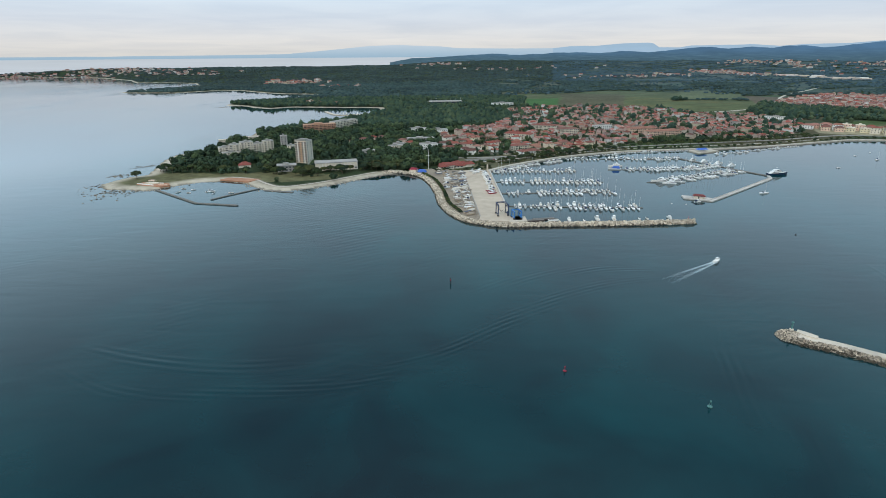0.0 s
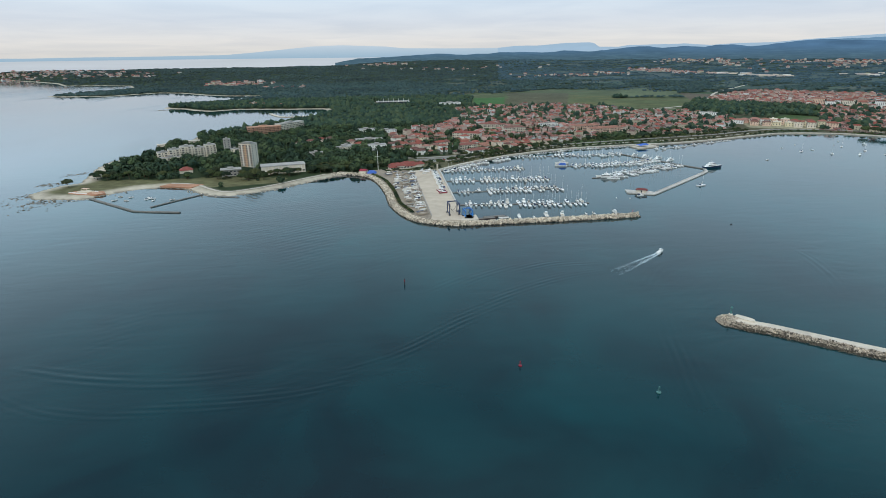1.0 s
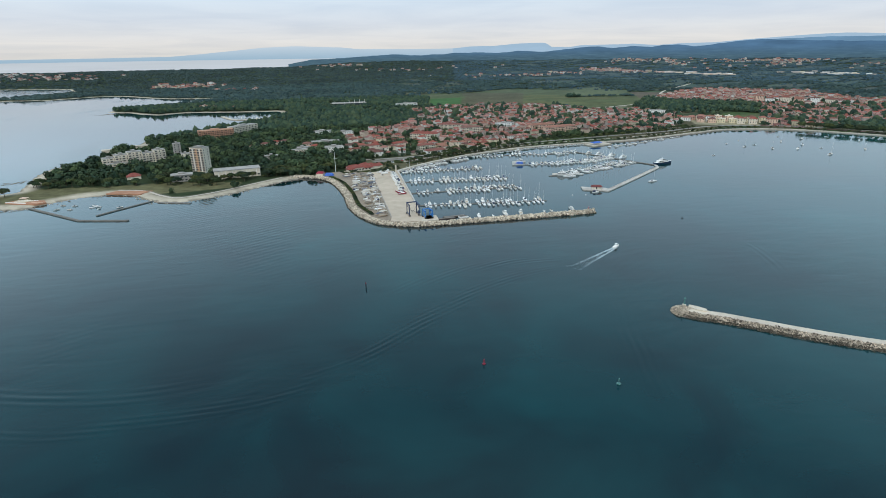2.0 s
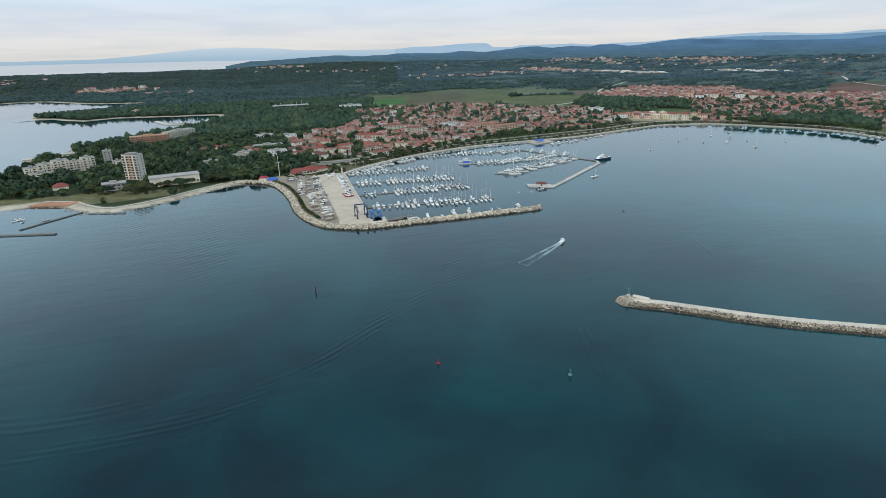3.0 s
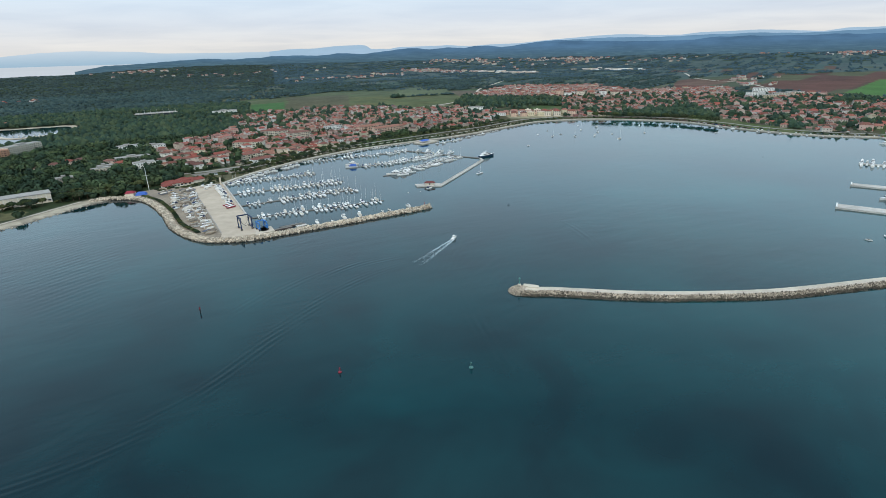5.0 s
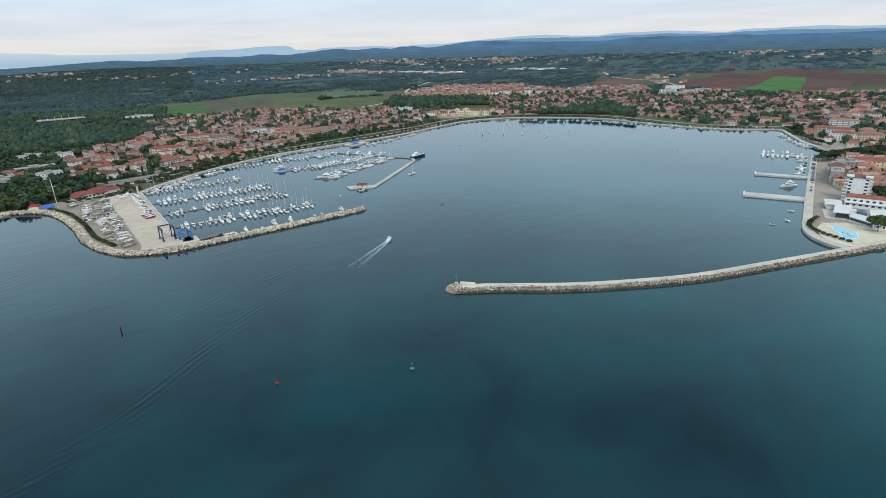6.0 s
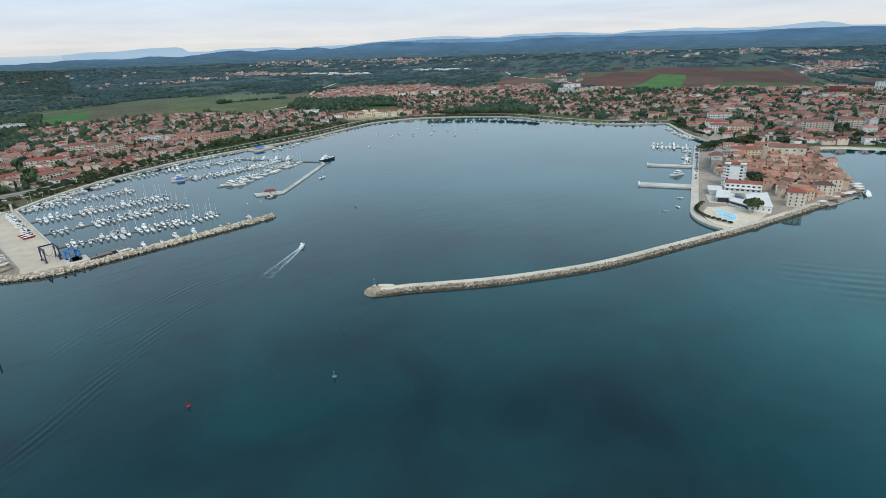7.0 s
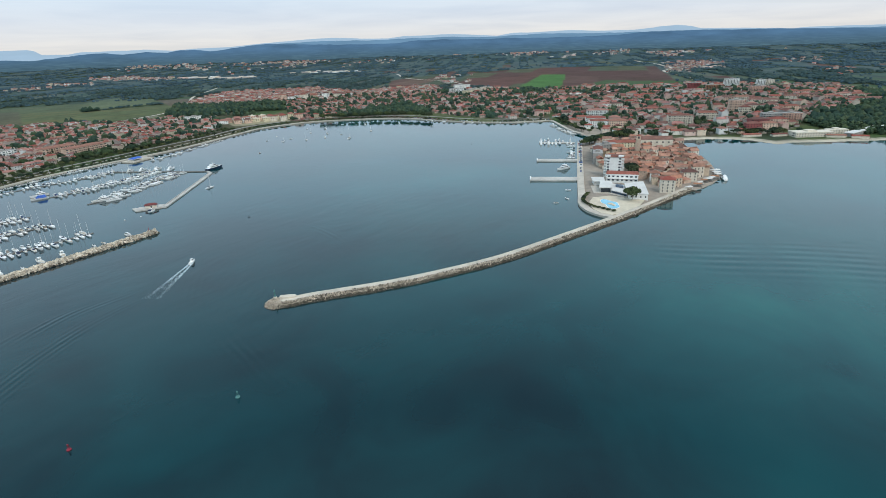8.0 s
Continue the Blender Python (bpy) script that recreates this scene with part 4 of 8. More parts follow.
# ---- boats ----
def hull(L, B, H, bow=1.0):
    """A lofted hull, stern at -L/2, bow at L/2, waterline at 0; returns the hull and its deck."""
    st = [(0.0, 0.80), (0.15, 0.90), (0.35, 1.0), (0.55, 0.98), (0.72, 0.80), (0.86, 0.48), (0.95, 0.2), (1.0, 0.02)]
    V, D, F, G = [], [], [], []
    for s, b in st:
        x, hb, sh = (s - 0.5) * L, b * B / 2, H * (0.86 + 0.34 * s * s * bow)
        rake = 0.10 * L * max(0, s - 0.6)
        V += [(x - rake, -0.0, -0.35), (x - rake * 0.6, hb * 0.72, -0.1), (x, hb, sh), (x, -hb, sh), (x - rake * 0.6, -hb * 0.72, -0.1)]
        D += [(x * 0.975, hb * 0.88, sh + 0.03), (x * 0.975, -hb * 0.88, sh + 0.03), (x * 0.975, 0, sh + 0.09)]
    n = len(st)
    for i in range(n - 1):
        a, b = 5 * i, 5 * (i + 1)
        for j, k in ((0, 1), (1, 2), (2, 3), (3, 4), (4, 0)):
            F.append((a + k, a + j, b + j, b + k))
        a, b = 3 * i, 3 * (i + 1)
        G += [(a, a + 2, b + 2, b), (a + 2, a + 1, b + 1, b + 2)]
    F += [(0, 1, 2, 3, 4)]
    return mesh_of("hull", V, F), mesh_of("deck", D, G)


def wedge(x0, x1, y, z0, z1, front=0.35, back=0.08, top=0.82):
    """A cabin: a box with raked front and tumblehome."""
    L = x1 - x0
    lo = [(x0, -y, z0), (x1, -y * 0.86, z0), (x1, y * 0.86, z0), (x0, y, z0)]
    hi = [(x0 + back * L, -y * top, z1), (x1 - front * L, -y * top * 0.86, z1), (x1 - front * L, y * top * 0.86, z1), (x0 + back * L, y * top, z1)]
    bm = bmesh.new()
    vs = [bm.verts.new(p) for p in lo + hi]
    for q in ((3, 2, 1, 0), (4, 5, 6, 7), (0, 1, 5, 4), (1, 2, 6, 5), (2, 3, 7, 6), (3, 0, 4, 7)):
        bm.faces.new([vs[i] for i in q])
    return bm


def motor_boat(L, B, H, fly=False, cover=False, paint=None):
    def build(m):
        e = empty("motor_boat", m, "white motor cruiser with a dark wraparound windscreen, moored", "boat", "boats in the marina")
        hm, dm = hull(L, B, H)
        part("hull", hm, paint or M_hull, e)
        part("deck", dm, M_deck, e)
        z = H * 0.9
        cab = wedge(-0.12 * L, 0.30 * L, B * 0.36, z, z + 1.15, 0.45)
        top = wedge(-0.16 * L, 0.10 * L, B * 0.33, z + 1.75, z + (2.7 if fly else 1.9), 0.25 if fly else 0.1, 0.0, 0.9)
        for fc in top.faces[:]:
            cab.faces.new([cab.verts.new(v.co) for v in fc.verts])
        top.free()
        house_ = part("superstructure", cab, M_hull, e)
        part("windscreen", wedge(-0.05 * L, 0.24 * L, B * 0.33, z + 1.15, z + 1.75, 0.5, 0.05), M_glass, house_)
        if cover:
            part("cockpit_cover", wedge(-0.46 * L, -0.12 * L, B * 0.38, z, z + 1.5, 0.02, 0.3, 0.7), M_canvas, e)
        return e
    return build


def sail_boat(L, B, H):
    def build(m):
        e = empty("sailing_boat", m, "white sailing yacht with a bare mast, moored", "boat", "boats in the marina")
        hm, dm = hull(L, B, H, 0.7)
        part("hull", hm, M_hull, e)
        part("deck", dm, M_deck, e)
        z = H * 0.92
        part("cabin", wedge(-0.12 * L, 0.26 * L, B * 0.28, z, z + 0.6, 0.3, 0.05), M_hull, e)
        bm = bmesh.new()
        tube(bm, (0.08 * L, 0, z), (0.06 * L, 0, z + 1.3 * L), 0.10, 0.07, 5)
        tube(bm, (0.07 * L, -0.28 * B, z + 0.62 * L), (0.07 * L, 0.28 * B, z + 0.62 * L), 0.04, n=4)
        mast_ = part("mast", bm, M_alu, e)
        bm = bmesh.new()
        tube(bm, (0.08 * L, 0, z + 1.5), (-0.34 * L, 0, z + 1.45), 0.2, 0.14, 6)
        part("sail_cover", bm, M_canvas, mast_)
        part("sprayhood", wedge(-0.2 * L, -0.07 * L, B * 0.3, z + 0.1, z + 1.0, 0.4, 0.1, 0.8), M_canvas, e)
        return e
    return build


def small_boat(L, B, H):
    def build(m):
        e = empty("small_boat", m, "small open white motorboat", "boat", "boats in the marina")
        hm, dm = hull(L, B, H)
        part("hull", hm, M_hull, e)
        part("deck", dm, M_deck, e)
        part("console", wedge(-0.05 * L, 0.14 * L, B * 0.22, H * 0.9, H * 0.9 + 0.8, 0.4), M_glass, e)
        return e
    return build


MOTOR = [stock(motor_boat(7.2, 2.5, 1.0, cover=True)), stock(motor_boat(8.8, 3.0, 1.2)), stock(motor_boat(11.0, 3.6, 1.5, True)), stock(motor_boat(8.0, 2.8, 1.1, cover=True))]
SAIL = [stock(sail_boat(8.8, 2.9, 1.0)), stock(sail_boat(10.4, 3.3, 1.1)), stock(sail_boat(12.0, 3.7, 1.25))]
SMALL = [stock(small_boat(4.8, 1.9, 0.7)), stock(small_boat(5.8, 2.1, 0.8))]
LEN = {0: (7.2, 8.8, 11.0, 8.0), 1: (8.8, 10.4, 12.0), 2: (4.8, 5.8)}


def moor(x, y, ang, kind, which, lift=0.0):
    put = ((MOTOR, SAIL, SMALL)[kind])[which]
    return put(flat(x, y, lift, ang))


def pontoon(line, width, z=0.55, label="grey floating pontoon with walkway boards"):
    e = empty("pontoon", Matrix.Identity(4), label, "pontoon", "pontoons")
    ln = np.array(line, float)
    fine = np.concatenate([np.linspace(a, b, max(2, int(np.hypot(*(b - a)) / 12)), endpoint=False) for a, b in zip(ln, ln[1:])] + [ln[-1:]])
    v, f = ribbon(fine, [(-width / 2, z - 0.9), (-width / 2, z), (width / 2, z), (width / 2, z - 0.9)])
    part("deck", mesh_of("deck", v, f, (M_dock,)), None, e)
    return e


def moor_along(line, side, pitch, mix, start=0.0, end=1.0, gap=0.12, reach=1.2):
    """Boats stern-to along a line; mix: weights for motor, sail and small boats, as a function of the fraction along."""
    ln = np.array(line, float)
    seg = np.linalg.norm(np.diff(ln, axis=0), axis=1)
    total = seg.sum()
    s = start * total + 1.5
    while s < end * total - 1:
        k, q = 0, s
        while k < len(seg) - 1 and q > seg[k]:
            q -= seg[k]
            k += 1
        d = (ln[k + 1] - ln[k]) / seg[k]
        p = ln[k] + d * q
        nrm = np.array([-d[1], d[0]]) * side
        w = mix(s / total)
        kind = rnd.choices((0, 1, 2), w)[0]
        which = rnd.randrange(len(LEN[kind]))
        L = LEN[kind][which]
        step = {0: 1.0, 1: 1.0, 2: 0.75}[kind] * pitch * (1 + 0.12 * (which == 2))
        if rnd.random() > gap:
            ang = math.atan2(nrm[1], nrm[0]) + rnd.uniform(-0.06, 0.06) + (math.pi if rnd.random() < 0.12 else 0)
            c = p + nrm * (L / 2 + reach + rnd.uniform(0, 0.6))
            moor(c[0], c[1], ang, kind, which)
        s += step * rnd.uniform(0.95, 1.25)


DOCKS = [[(68, 656), (175, 653)], [(67, 598), (190, 593.5)], [(67, 545), (190, 547)], [(67, 496), (196, 486)]]
for i, dk in enumerate(DOCKS):
    pontoon(dk, 2.4)
    smallish = (lambda f: (0.6, 0.1, 0.3)) if i == 0 else (lambda f: (0.75 - 0.6 * f, 0.02 + 0.85 * f, max(0.02, 0.5 - 1.2 * f))) if i > 1 else (lambda f: (0.7 - 0.35 * f, 0.05 + 0.5 * f, max(0.02, 0.35 - 0.9 * f)))
    for side in (1, -1):
        moor_along(dk, side, 4.3, smallish, 0.06 if i else 0.03, 1.0, 0.10 if i < 2 else 0.16)

# outer pontoons
pontoon([(178, 735), (254, 731), (302, 726), (342, 731)], 2.6)
moor_along([(178, 735), (254, 731), (302, 726), (342, 731)], -1, 4.6, lambda f: (0.8, 0.1, 0.1), 0.02, 1.0, 0.2)
moor_along([(240, 732), (302, 726), (342, 731)], 1, 4.8, lambda f: (0.85, 0.15, 0.0), 0.0, 1.0, 0.25)
pontoon([(222, 668), (242, 658), (324, 664), (364, 684)], 2.6)
for side in (1, -1):
    moor_along([(240, 659), (324, 664), (364, 684)], side, 4.4, lambda f: (0.55, 0.4, 0.05), 0.0, 1.0, 0.1)
pontoon([(240, 590), (272, 598), (380, 650)], 2.6)
for side in (1, -1):
    moor_along([(272, 598), (380, 650)], side, 4.6, lambda f: (0.35, 0.6, 0.05), 0.0, 0.96, 0.25)
pontoon([(336, 731), (362, 685), (378, 648), (396, 616)], 3.2, 0.9, "pale concrete cross pontoon")
moor_along([(66, 646), (84, 668), (112, 691), (168, 726)], -1, 4.0, lambda f: (0.5, 0.05, 0.45), 0.05, 1.0, 0.2, 0.6)
moor_along([(380, 760), (445, 778), (505, 806), (566, 830)], -1, 4.4, lambda f: (0.3, 0.1, 0.6), 0.1, 1.0, 0.25, 0.6)
moor_along([(180, 740), (280, 782), (380, 797)], -1, 3.6, lambda f: (0.05, 0.0, 0.95), 0.0, 1.0, 0.3, 0.5)

# the outer concrete pier with the fuel berth
pier = empty("outer_pier", Matrix.Identity(4), "pale concrete pier with a bent arm and a small fuel hut", "pier")
v, f = ribbon(smooth_line([(274, 508), (300, 529), (345, 566), (389, 603), (394, 615)], 8), [(-1.9, -2), (-1.9, 1.1), (1.5, 1.1), (1.5, 1.75), (1.9, 1.75), (1.9, -2)])
part("long_arm", mesh_of("long_arm", v, f, (M_pier,)), None, pier)
part("short_arm", slab([(249, 517), (252, 529), (275, 518), (279, 510), (273, 505)], -2, 1.15), M_pier, pier)
hut = empty("fuel_hut", flat(264, 516, 1.15, -0.48), "low hut with a dull red hipped roof on the pier", "hut")
part("wall", block(-5, 5, -2, 2, 0, 2.5), M_cream, hut)
part("door", block(-0.5, 0.5, -2.06, -2.0, 0, 2.1), M_glass, hut)
bm = bmesh.new()
vs = [bm.verts.new(p) for p in ((-6, -3, 2.5), (6, -3, 2.5), (6, 3, 2.5), (-6, 3, 2.5), (-3.5, 0, 4.2), (3.5, 0, 4.2))]
for q in ((3, 2, 1, 0), (0, 1, 5, 4), (2, 3, 4, 5), (1, 2, 5), (3, 0, 4)):
    bm.faces.new([vs[i] for i in q])
part("roof", bm, M_hut_roof, hut, "dull red hipped roof")


def big_yacht(m, L, B, H, name, label, dark):
    e = empty(name, m, label, "yacht", "large yachts")
    hm, dm = hull(L, B, H)
    part("hull", hm, M_navy if dark else M_hull, e)
    part("deck", dm, M_deck, e)
    z = H * 0.95
    g = min(1.0, L / 23)
    part("lower_cabin", wedge(-0.34 * L, 0.22 * L, B * 0.40, z, z + 2.2 * g, 0.15, 0.05, 0.95), M_hull, e)
    part("window_band", wedge(-0.30 * L, 0.20 * L, B * 0.405, z + 0.8 * g, z + 1.6 * g, 0.06, 0.02, 0.98), M_glass, e)
    part("upper_cabin", wedge(-0.22 * L, 0.10 * L, B * 0.34, z + 2.2 * g, z + 4.0 * g, 0.28, 0.05, 0.92), M_hull, e)
    part("bridge_glazing", wedge(-0.1 * L, 0.08 * L, B * 0.35, z + 2.9 * g, z + 3.5 * g, 0.15, 0.02, 0.96), M_glass, e)
    bm = bmesh.new()
    tube(bm, (-0.08 * L, 0, z + 4.0 * g), (-0.1 * L, 0, z + 4.0 * g + 2.6 * g * g), 0.15)
    tube(bm, (-0.09 * L, -1.2 * g, z + 4.0 * g + 1.7 * g * g), (-0.09 * L, 1.2 * g, z + 4.0 * g + 1.7 * g * g), 0.1)
    part("mast", bm, M_alu, e)
    return e


big_yacht(flat(411, 626, 0, 0.15), 27, 6.5, 2.6, "motor_yacht", "large dark-hulled motor yacht with white superstructure at the pier", True)
for x, y, a, L in ((360, 704, 0.45, 16), (372, 690, 0.45, 17), (382, 676, 0.45, 16), (350, 716, 0.5, 14), (255, 592, 2.9, 20), (262, 583, 2.95, 15), (276, 591, -0.3, 15), (232, 680, 3.1, 18), (560, 272, 2.76, 0)):
    if L:
        big_yacht(flat(x, y, 0, a), L, L * 0.24, L * 0.085 + 0.2, "motor_yacht", "white flybridge motor yacht moored at a pontoon", False)
e = empty("covered_yacht", flat(226, 664, 0, 2.9), "motor yacht under a bright blue tarpaulin", "yacht")
hm, dm = hull(16, 4.4, 1.8)
part("hull", hm, M_hull, e)
part("deck", dm, M_deck, e)
part("tarpaulin", wedge(-6.5, 3.5, 2.1, 1.6, 4.2, 0.25, 0.1, 0.6), M_tarp, e, "bright blue tarpaulin")

# boats along the breakwater, small ones at anchor in the bay
for x, y, a, k, w in ((117, 449, 1.5, 0, 1), (142, 450, 1.6, 0, 2), (157, 450, 1.4, 0, 2), (180, 451, 1.5, 2, 0), (187, 451, 1.6, 2, 1), (207, 452, 1.7, 0, 3), (130, 447, 1.5, 2, 0)):
    moor(x, y, a, k, w)
for x, y, a, k, w in ((511, 661, 0.3, 2, 1), (602, 713, 0.5, 1, 0), (626, 722, 2, 2, 1), (629, 689, 1.2, 1, 0), (690, 741, 0.8, 1, 0), (661, 676, 0.6, 0, 1), (740, 755, 1.4, 0, 1), (695, 705, 1.0, 1, 1), (697, 672, 0.2, 2, 1), (668, 627, 0.4, 1, 2), (750, 650, 0.9, 1, 0), (811, 717, 1.0, 0, 0), (858, 734, 0.4, 2, 1), (853, 664, 0.7, 1, 0), (593, 742, 0.3, 2, 0), (633, 766, 1.0, 2, 0), (724, 786, 0.4, 2, 1), (795, 762, 2.0, 2, 1), (839, 577, 2.0, 2, 1), (343, 537, 0.1, 1, 1), (258, 505, 0.1, 0, 0),
                        (455, 177, 2, 2, 0), (474, 174, 1, 2, 1), (504, 184, 2, 2, 1)):
    ob = moor(x, y, a, k, w)
    ob["label"] = {0: "white motorboat lying at a mooring in the bay", 1: "white sailing yacht at a mooring in the bay", 2: "small white boat at a mooring in the bay"}[k]
    ob["group"] = "boats at moorings"

# boats on land in the yard
M_cover = surface("weathered_boat_cover", (0.3, 0.3, 0.3), 0.9, 0.3, 0.9, 0.2, tints=[(0.30, 0.26, 0.21), (0.46, 0.42, 0.36), (0.15, 0.125, 0.10), (0.20, 0.17, 0.14), (0.26, 0.20, 0.135), (0.52, 0.48, 0.42), (0.10, 0.11, 0.14)])


M_hull_old = surface("weathered_gelcoat", (0.5, 0.46, 0.4), 0.6, 0.25, 0.7, 0.2, tints=[(0.56, 0.52, 0.46), (0.44, 0.38, 0.31), (0.33, 0.27, 0.21), (0.62, 0.60, 0.56), (0.20, 0.22, 0.26), (0.40, 0.32, 0.24)])


def covered_boat(L, B):
    def build(m):
        e = empty("covered_boat", m, "boat stored ashore under a weathered grey-brown cover", "boat", "boats ashore")
        hm, dm = hull(L, B, 1.1)
        bpy.data.meshes.remove(dm)
        part("hull", hm, M_hull_old, e)
        part("cover", wedge(-0.5 * L, 0.42 * L, B * 0.46, 0.9, 1.9, 0.3, 0.15, 0.35), M_cover, e, "weathered boat cover")
        bm = bmesh.new()
        for sx in (-0.25, 0.15):
            for sy in (-0.35, 0.35):
                tube(bm, (sx * L, sy * B, 0.1), (sx * L, sy * B * 1.4, -0.7), 0.08, n=5)
        part("cradle", bm, M_dock, e)
        return e
    return build


COVERED = [stock(covered_boat(7.5, 2.6)), stock(covered_boat(9.5, 3.1)), stock(covered_boat(6.0, 2.3))]
for row in range(43):
    y = 455 + row * 4.5
    for col in range(4):
        x = 3 + col * 9.4 + rnd.uniform(-1.5, 1.5)
        lo = np.interp(y, [445, 480, 540, 600, 650], [26, 15, 6, 0, -6]) + 8
        if x < lo or x > 34 or rnd.random() < 0.14:
            continue
        if rnd.random() < 0.76:
            COVERED[rnd.randrange(3)](flat(x, y + rnd.uniform(-1.4, 1.4), 2.7, rnd.choice((0.25, 3.4)) + rnd.gauss(0, 0.28)))
            continue
        kind = rnd.choices((0, 1, 2), (0.5, 0.3, 0.2))[0]
        which = rnd.randrange(2)
        ob = moor(x, y + rnd.uniform(-1, 1), rnd.choice((0.1, 3.2)) + rnd.uniform(-0.25, 0.25), kind, which, 3.0 if kind else 2.6)
        ob["label"], ob["group"] = {0: "white motorboat stored ashore on the gravel", 1: "white sailing yacht stored ashore with its mast up", 2: "small white boat stored ashore"}[kind], "boats ashore"
for x, y in [(59.5 - 0.4 * (i % 2), 556 + 6.4 * i) for i in range(14)] + [(46, 632), (49, 641), (45, 648), (54, 650)]:
    ob = moor(x, y, rnd.uniform(-0.2, 0.2) + math.pi, 0 if rnd.random() < 0.6 else 2, rnd.randrange(2), 2.6)
    ob["label"], ob["group"] = "white boat stored ashore on the apron", "boats ashore"
red_boat = stock(motor_boat(9.0, 3.0, 1.2, paint=M_redpaint))
for x, y, a in ((58, 543, 0.2), (57, 549, 0.25), (58.5, 537, 0.2)):
    ob = red_boat(flat(x, y, 2.6, a))
    ob["label"], ob["group"] = "red workboat stored ashore on the apron", "boats ashore"

# clubhouse and yard furniture
mast = empty("flag_mast", flat(-9, 668, 1.6, 0), "tall white flag mast beside the boatyard", "mast")
bm = bmesh.new()
tube(bm, (0, 0, 0), (0, 0, 25), 0.35, 0.18, 8)
part("pole", bm, M_alu, mast)
bm = bmesh.new()
tube(bm, (-2.4, 0, 17), (2.4, 0, 17), 0.12)
part("yard_arm", bm, M_alu, mast)
tarp_shed = empty("sail_shed", flat(-22, 651, 2.0, -0.35), "low shed with a red roof and blue tarpaulins beside it", "shed")
part("wall", block(-9, -1, -4, 4, 0, 2.8), M_cream, tarp_shed)
part("roof", wedge(-9.6, -0.4, 4.8, 2.8, 4.6, 0.1, 0.1, 0.2), M_redpaint, tarp_shed)
part("tarpaulin", wedge(0.5, 11, 4, 0, 3.0, 0.15, 0.15, 0.5), M_tarp, tarp_shed, "bright blue tarpaulin over stored boats")
tagged(part("pillar", block(63.2, 65, 652, 654, 1.5, 9.5, bevel=0.1), M_concrete), "pale concrete pillar at the quay corner", "pillar")

# ---- marks on the water ----
def buoy(m, paint, label):
    e = empty("buoy", m, label, "buoy", "channel buoys")
    part("float", turned([(0.5, -0.5), (1.05, 0.0), (1.05, 0.35), (0.5, 0.6)], 14), paint, e)
    bm = bmesh.new()
    for k in range(4):
        a = k * math.pi / 2
        tube(bm, (0.6 * math.cos(a), 0.6 * math.sin(a), 0.7), (0.22 * math.cos(a), 0.22 * math.sin(a), 2.5), 0.07)
    part("frame", bm, paint, e)
    part("top_mark", turned([(0.36, 2.4), (0.36, 2.9), (0.1, 3.2)], 10), paint, e)
    return e


buoy(flat(58.3, 212, 0, 0) @ Matrix.Scale(0.85, 4), M_redpaint, "red channel buoy floating on calm water")
buoy(flat(112.7, 183.8, 0, 0.4), M_greenpaint, "green channel buoy floating on calm water")
pole = empty("beacon_pole", flat(8.2, 313.5, -0.8, 0) @ Matrix.Scale(0.72, 4), "black and red marker pole standing in the sea", "marker")
part("base", turned([(0.8, -2), (0.8, 1.0), (0.5, 1.2)], 10), M_black, pole)
bm = bmesh.new()
tube(bm, (0, 0, 1), (0, 0, 4.2), 0.42, n=8)
part("shaft", bm, M_black, pole)
bm = bmesh.new()
tube(bm, (0, 0, 4.2), (0, 0, 5.6), 0.45, n=8)
part("band", bm, M_redpaint, pole)
part("top_mark", turned([(0.1, 5.6), (0.45, 6.0), (0.1, 6.5)], 8), M_black, pole)
for x, y in ((290, 403), (243, 497), (230, 500), (700, 410)):
    e = empty("mooring_buoy", flat(x, y, 0, 0), "small round mooring buoy", "buoy", "mooring buoys")
    part("float", turned([(0.3, -0.4), (0.6, 0.0), (0.55, 0.4), (0.2, 0.6)], 10), M_hull if x in (243, 230) else M_black, e)

# the motorboat under way, and its foam
BOAT, WAKE_END = np.array((197.5, 347.0)), np.array((151.0, 315.5))
way = (BOAT - WAKE_END) / np.linalg.norm(BOAT - WAKE_END)
ob = motor_boat(8.0, 2.8, 1.1)(flat(BOAT[0], BOAT[1], 0.15, math.atan2(way[1], way[0])))
ob["label"], ob["group"] = "white motorboat under way with a foaming wake", "boats under way"
side_way = np.array([-way[1], way[0]])
V, F = [], []
rngw = np.random.RandomState(3)
for i in range(2600):
    s = rngw.rand() ** 1.25
    arm = rngw.choice((-1, 1)) * (0.9 + 2.9 * s) * (1 + 0.22 * rngw.randn())
    spread = arm if rngw.rand() < 0.78 else (1.6 + 2.0 * s) * rngw.uniform(-1, 1)
    p = BOAT - way * (1 + s * 58) + side_way * spread
    q = (0.12 + 0.26 * rngw.rand()) * (1 - 0.72 * s)
    n = len(V)
    for c in ((1.9, 0), (0, 0.55), (-1.9, 0), (0, -0.55)):
        w = p + way * c[0] * q + side_way * c[1] * q * (0.7 + 0.6 * rngw.rand())
        V.append((w[0], w[1], 0.06 + 0.05 * rngw.rand()))
    F.append((n + 3, n + 2, n + 1, n))
tagged(part("foam", mesh_of("foam", V, F, (M_foam,)), None), "broken white foam of a motorboat's wake", "foam", kind="stuff")


# ---- quays, piers and roads ----
def strip(name, line, profile, material, label, category, step=5.0):
    v, f = ribbon(smooth_line(line, step), profile)
    return tagged(part(name, mesh_of(name, v, f, (material,)), None), label, category, kind="structure")


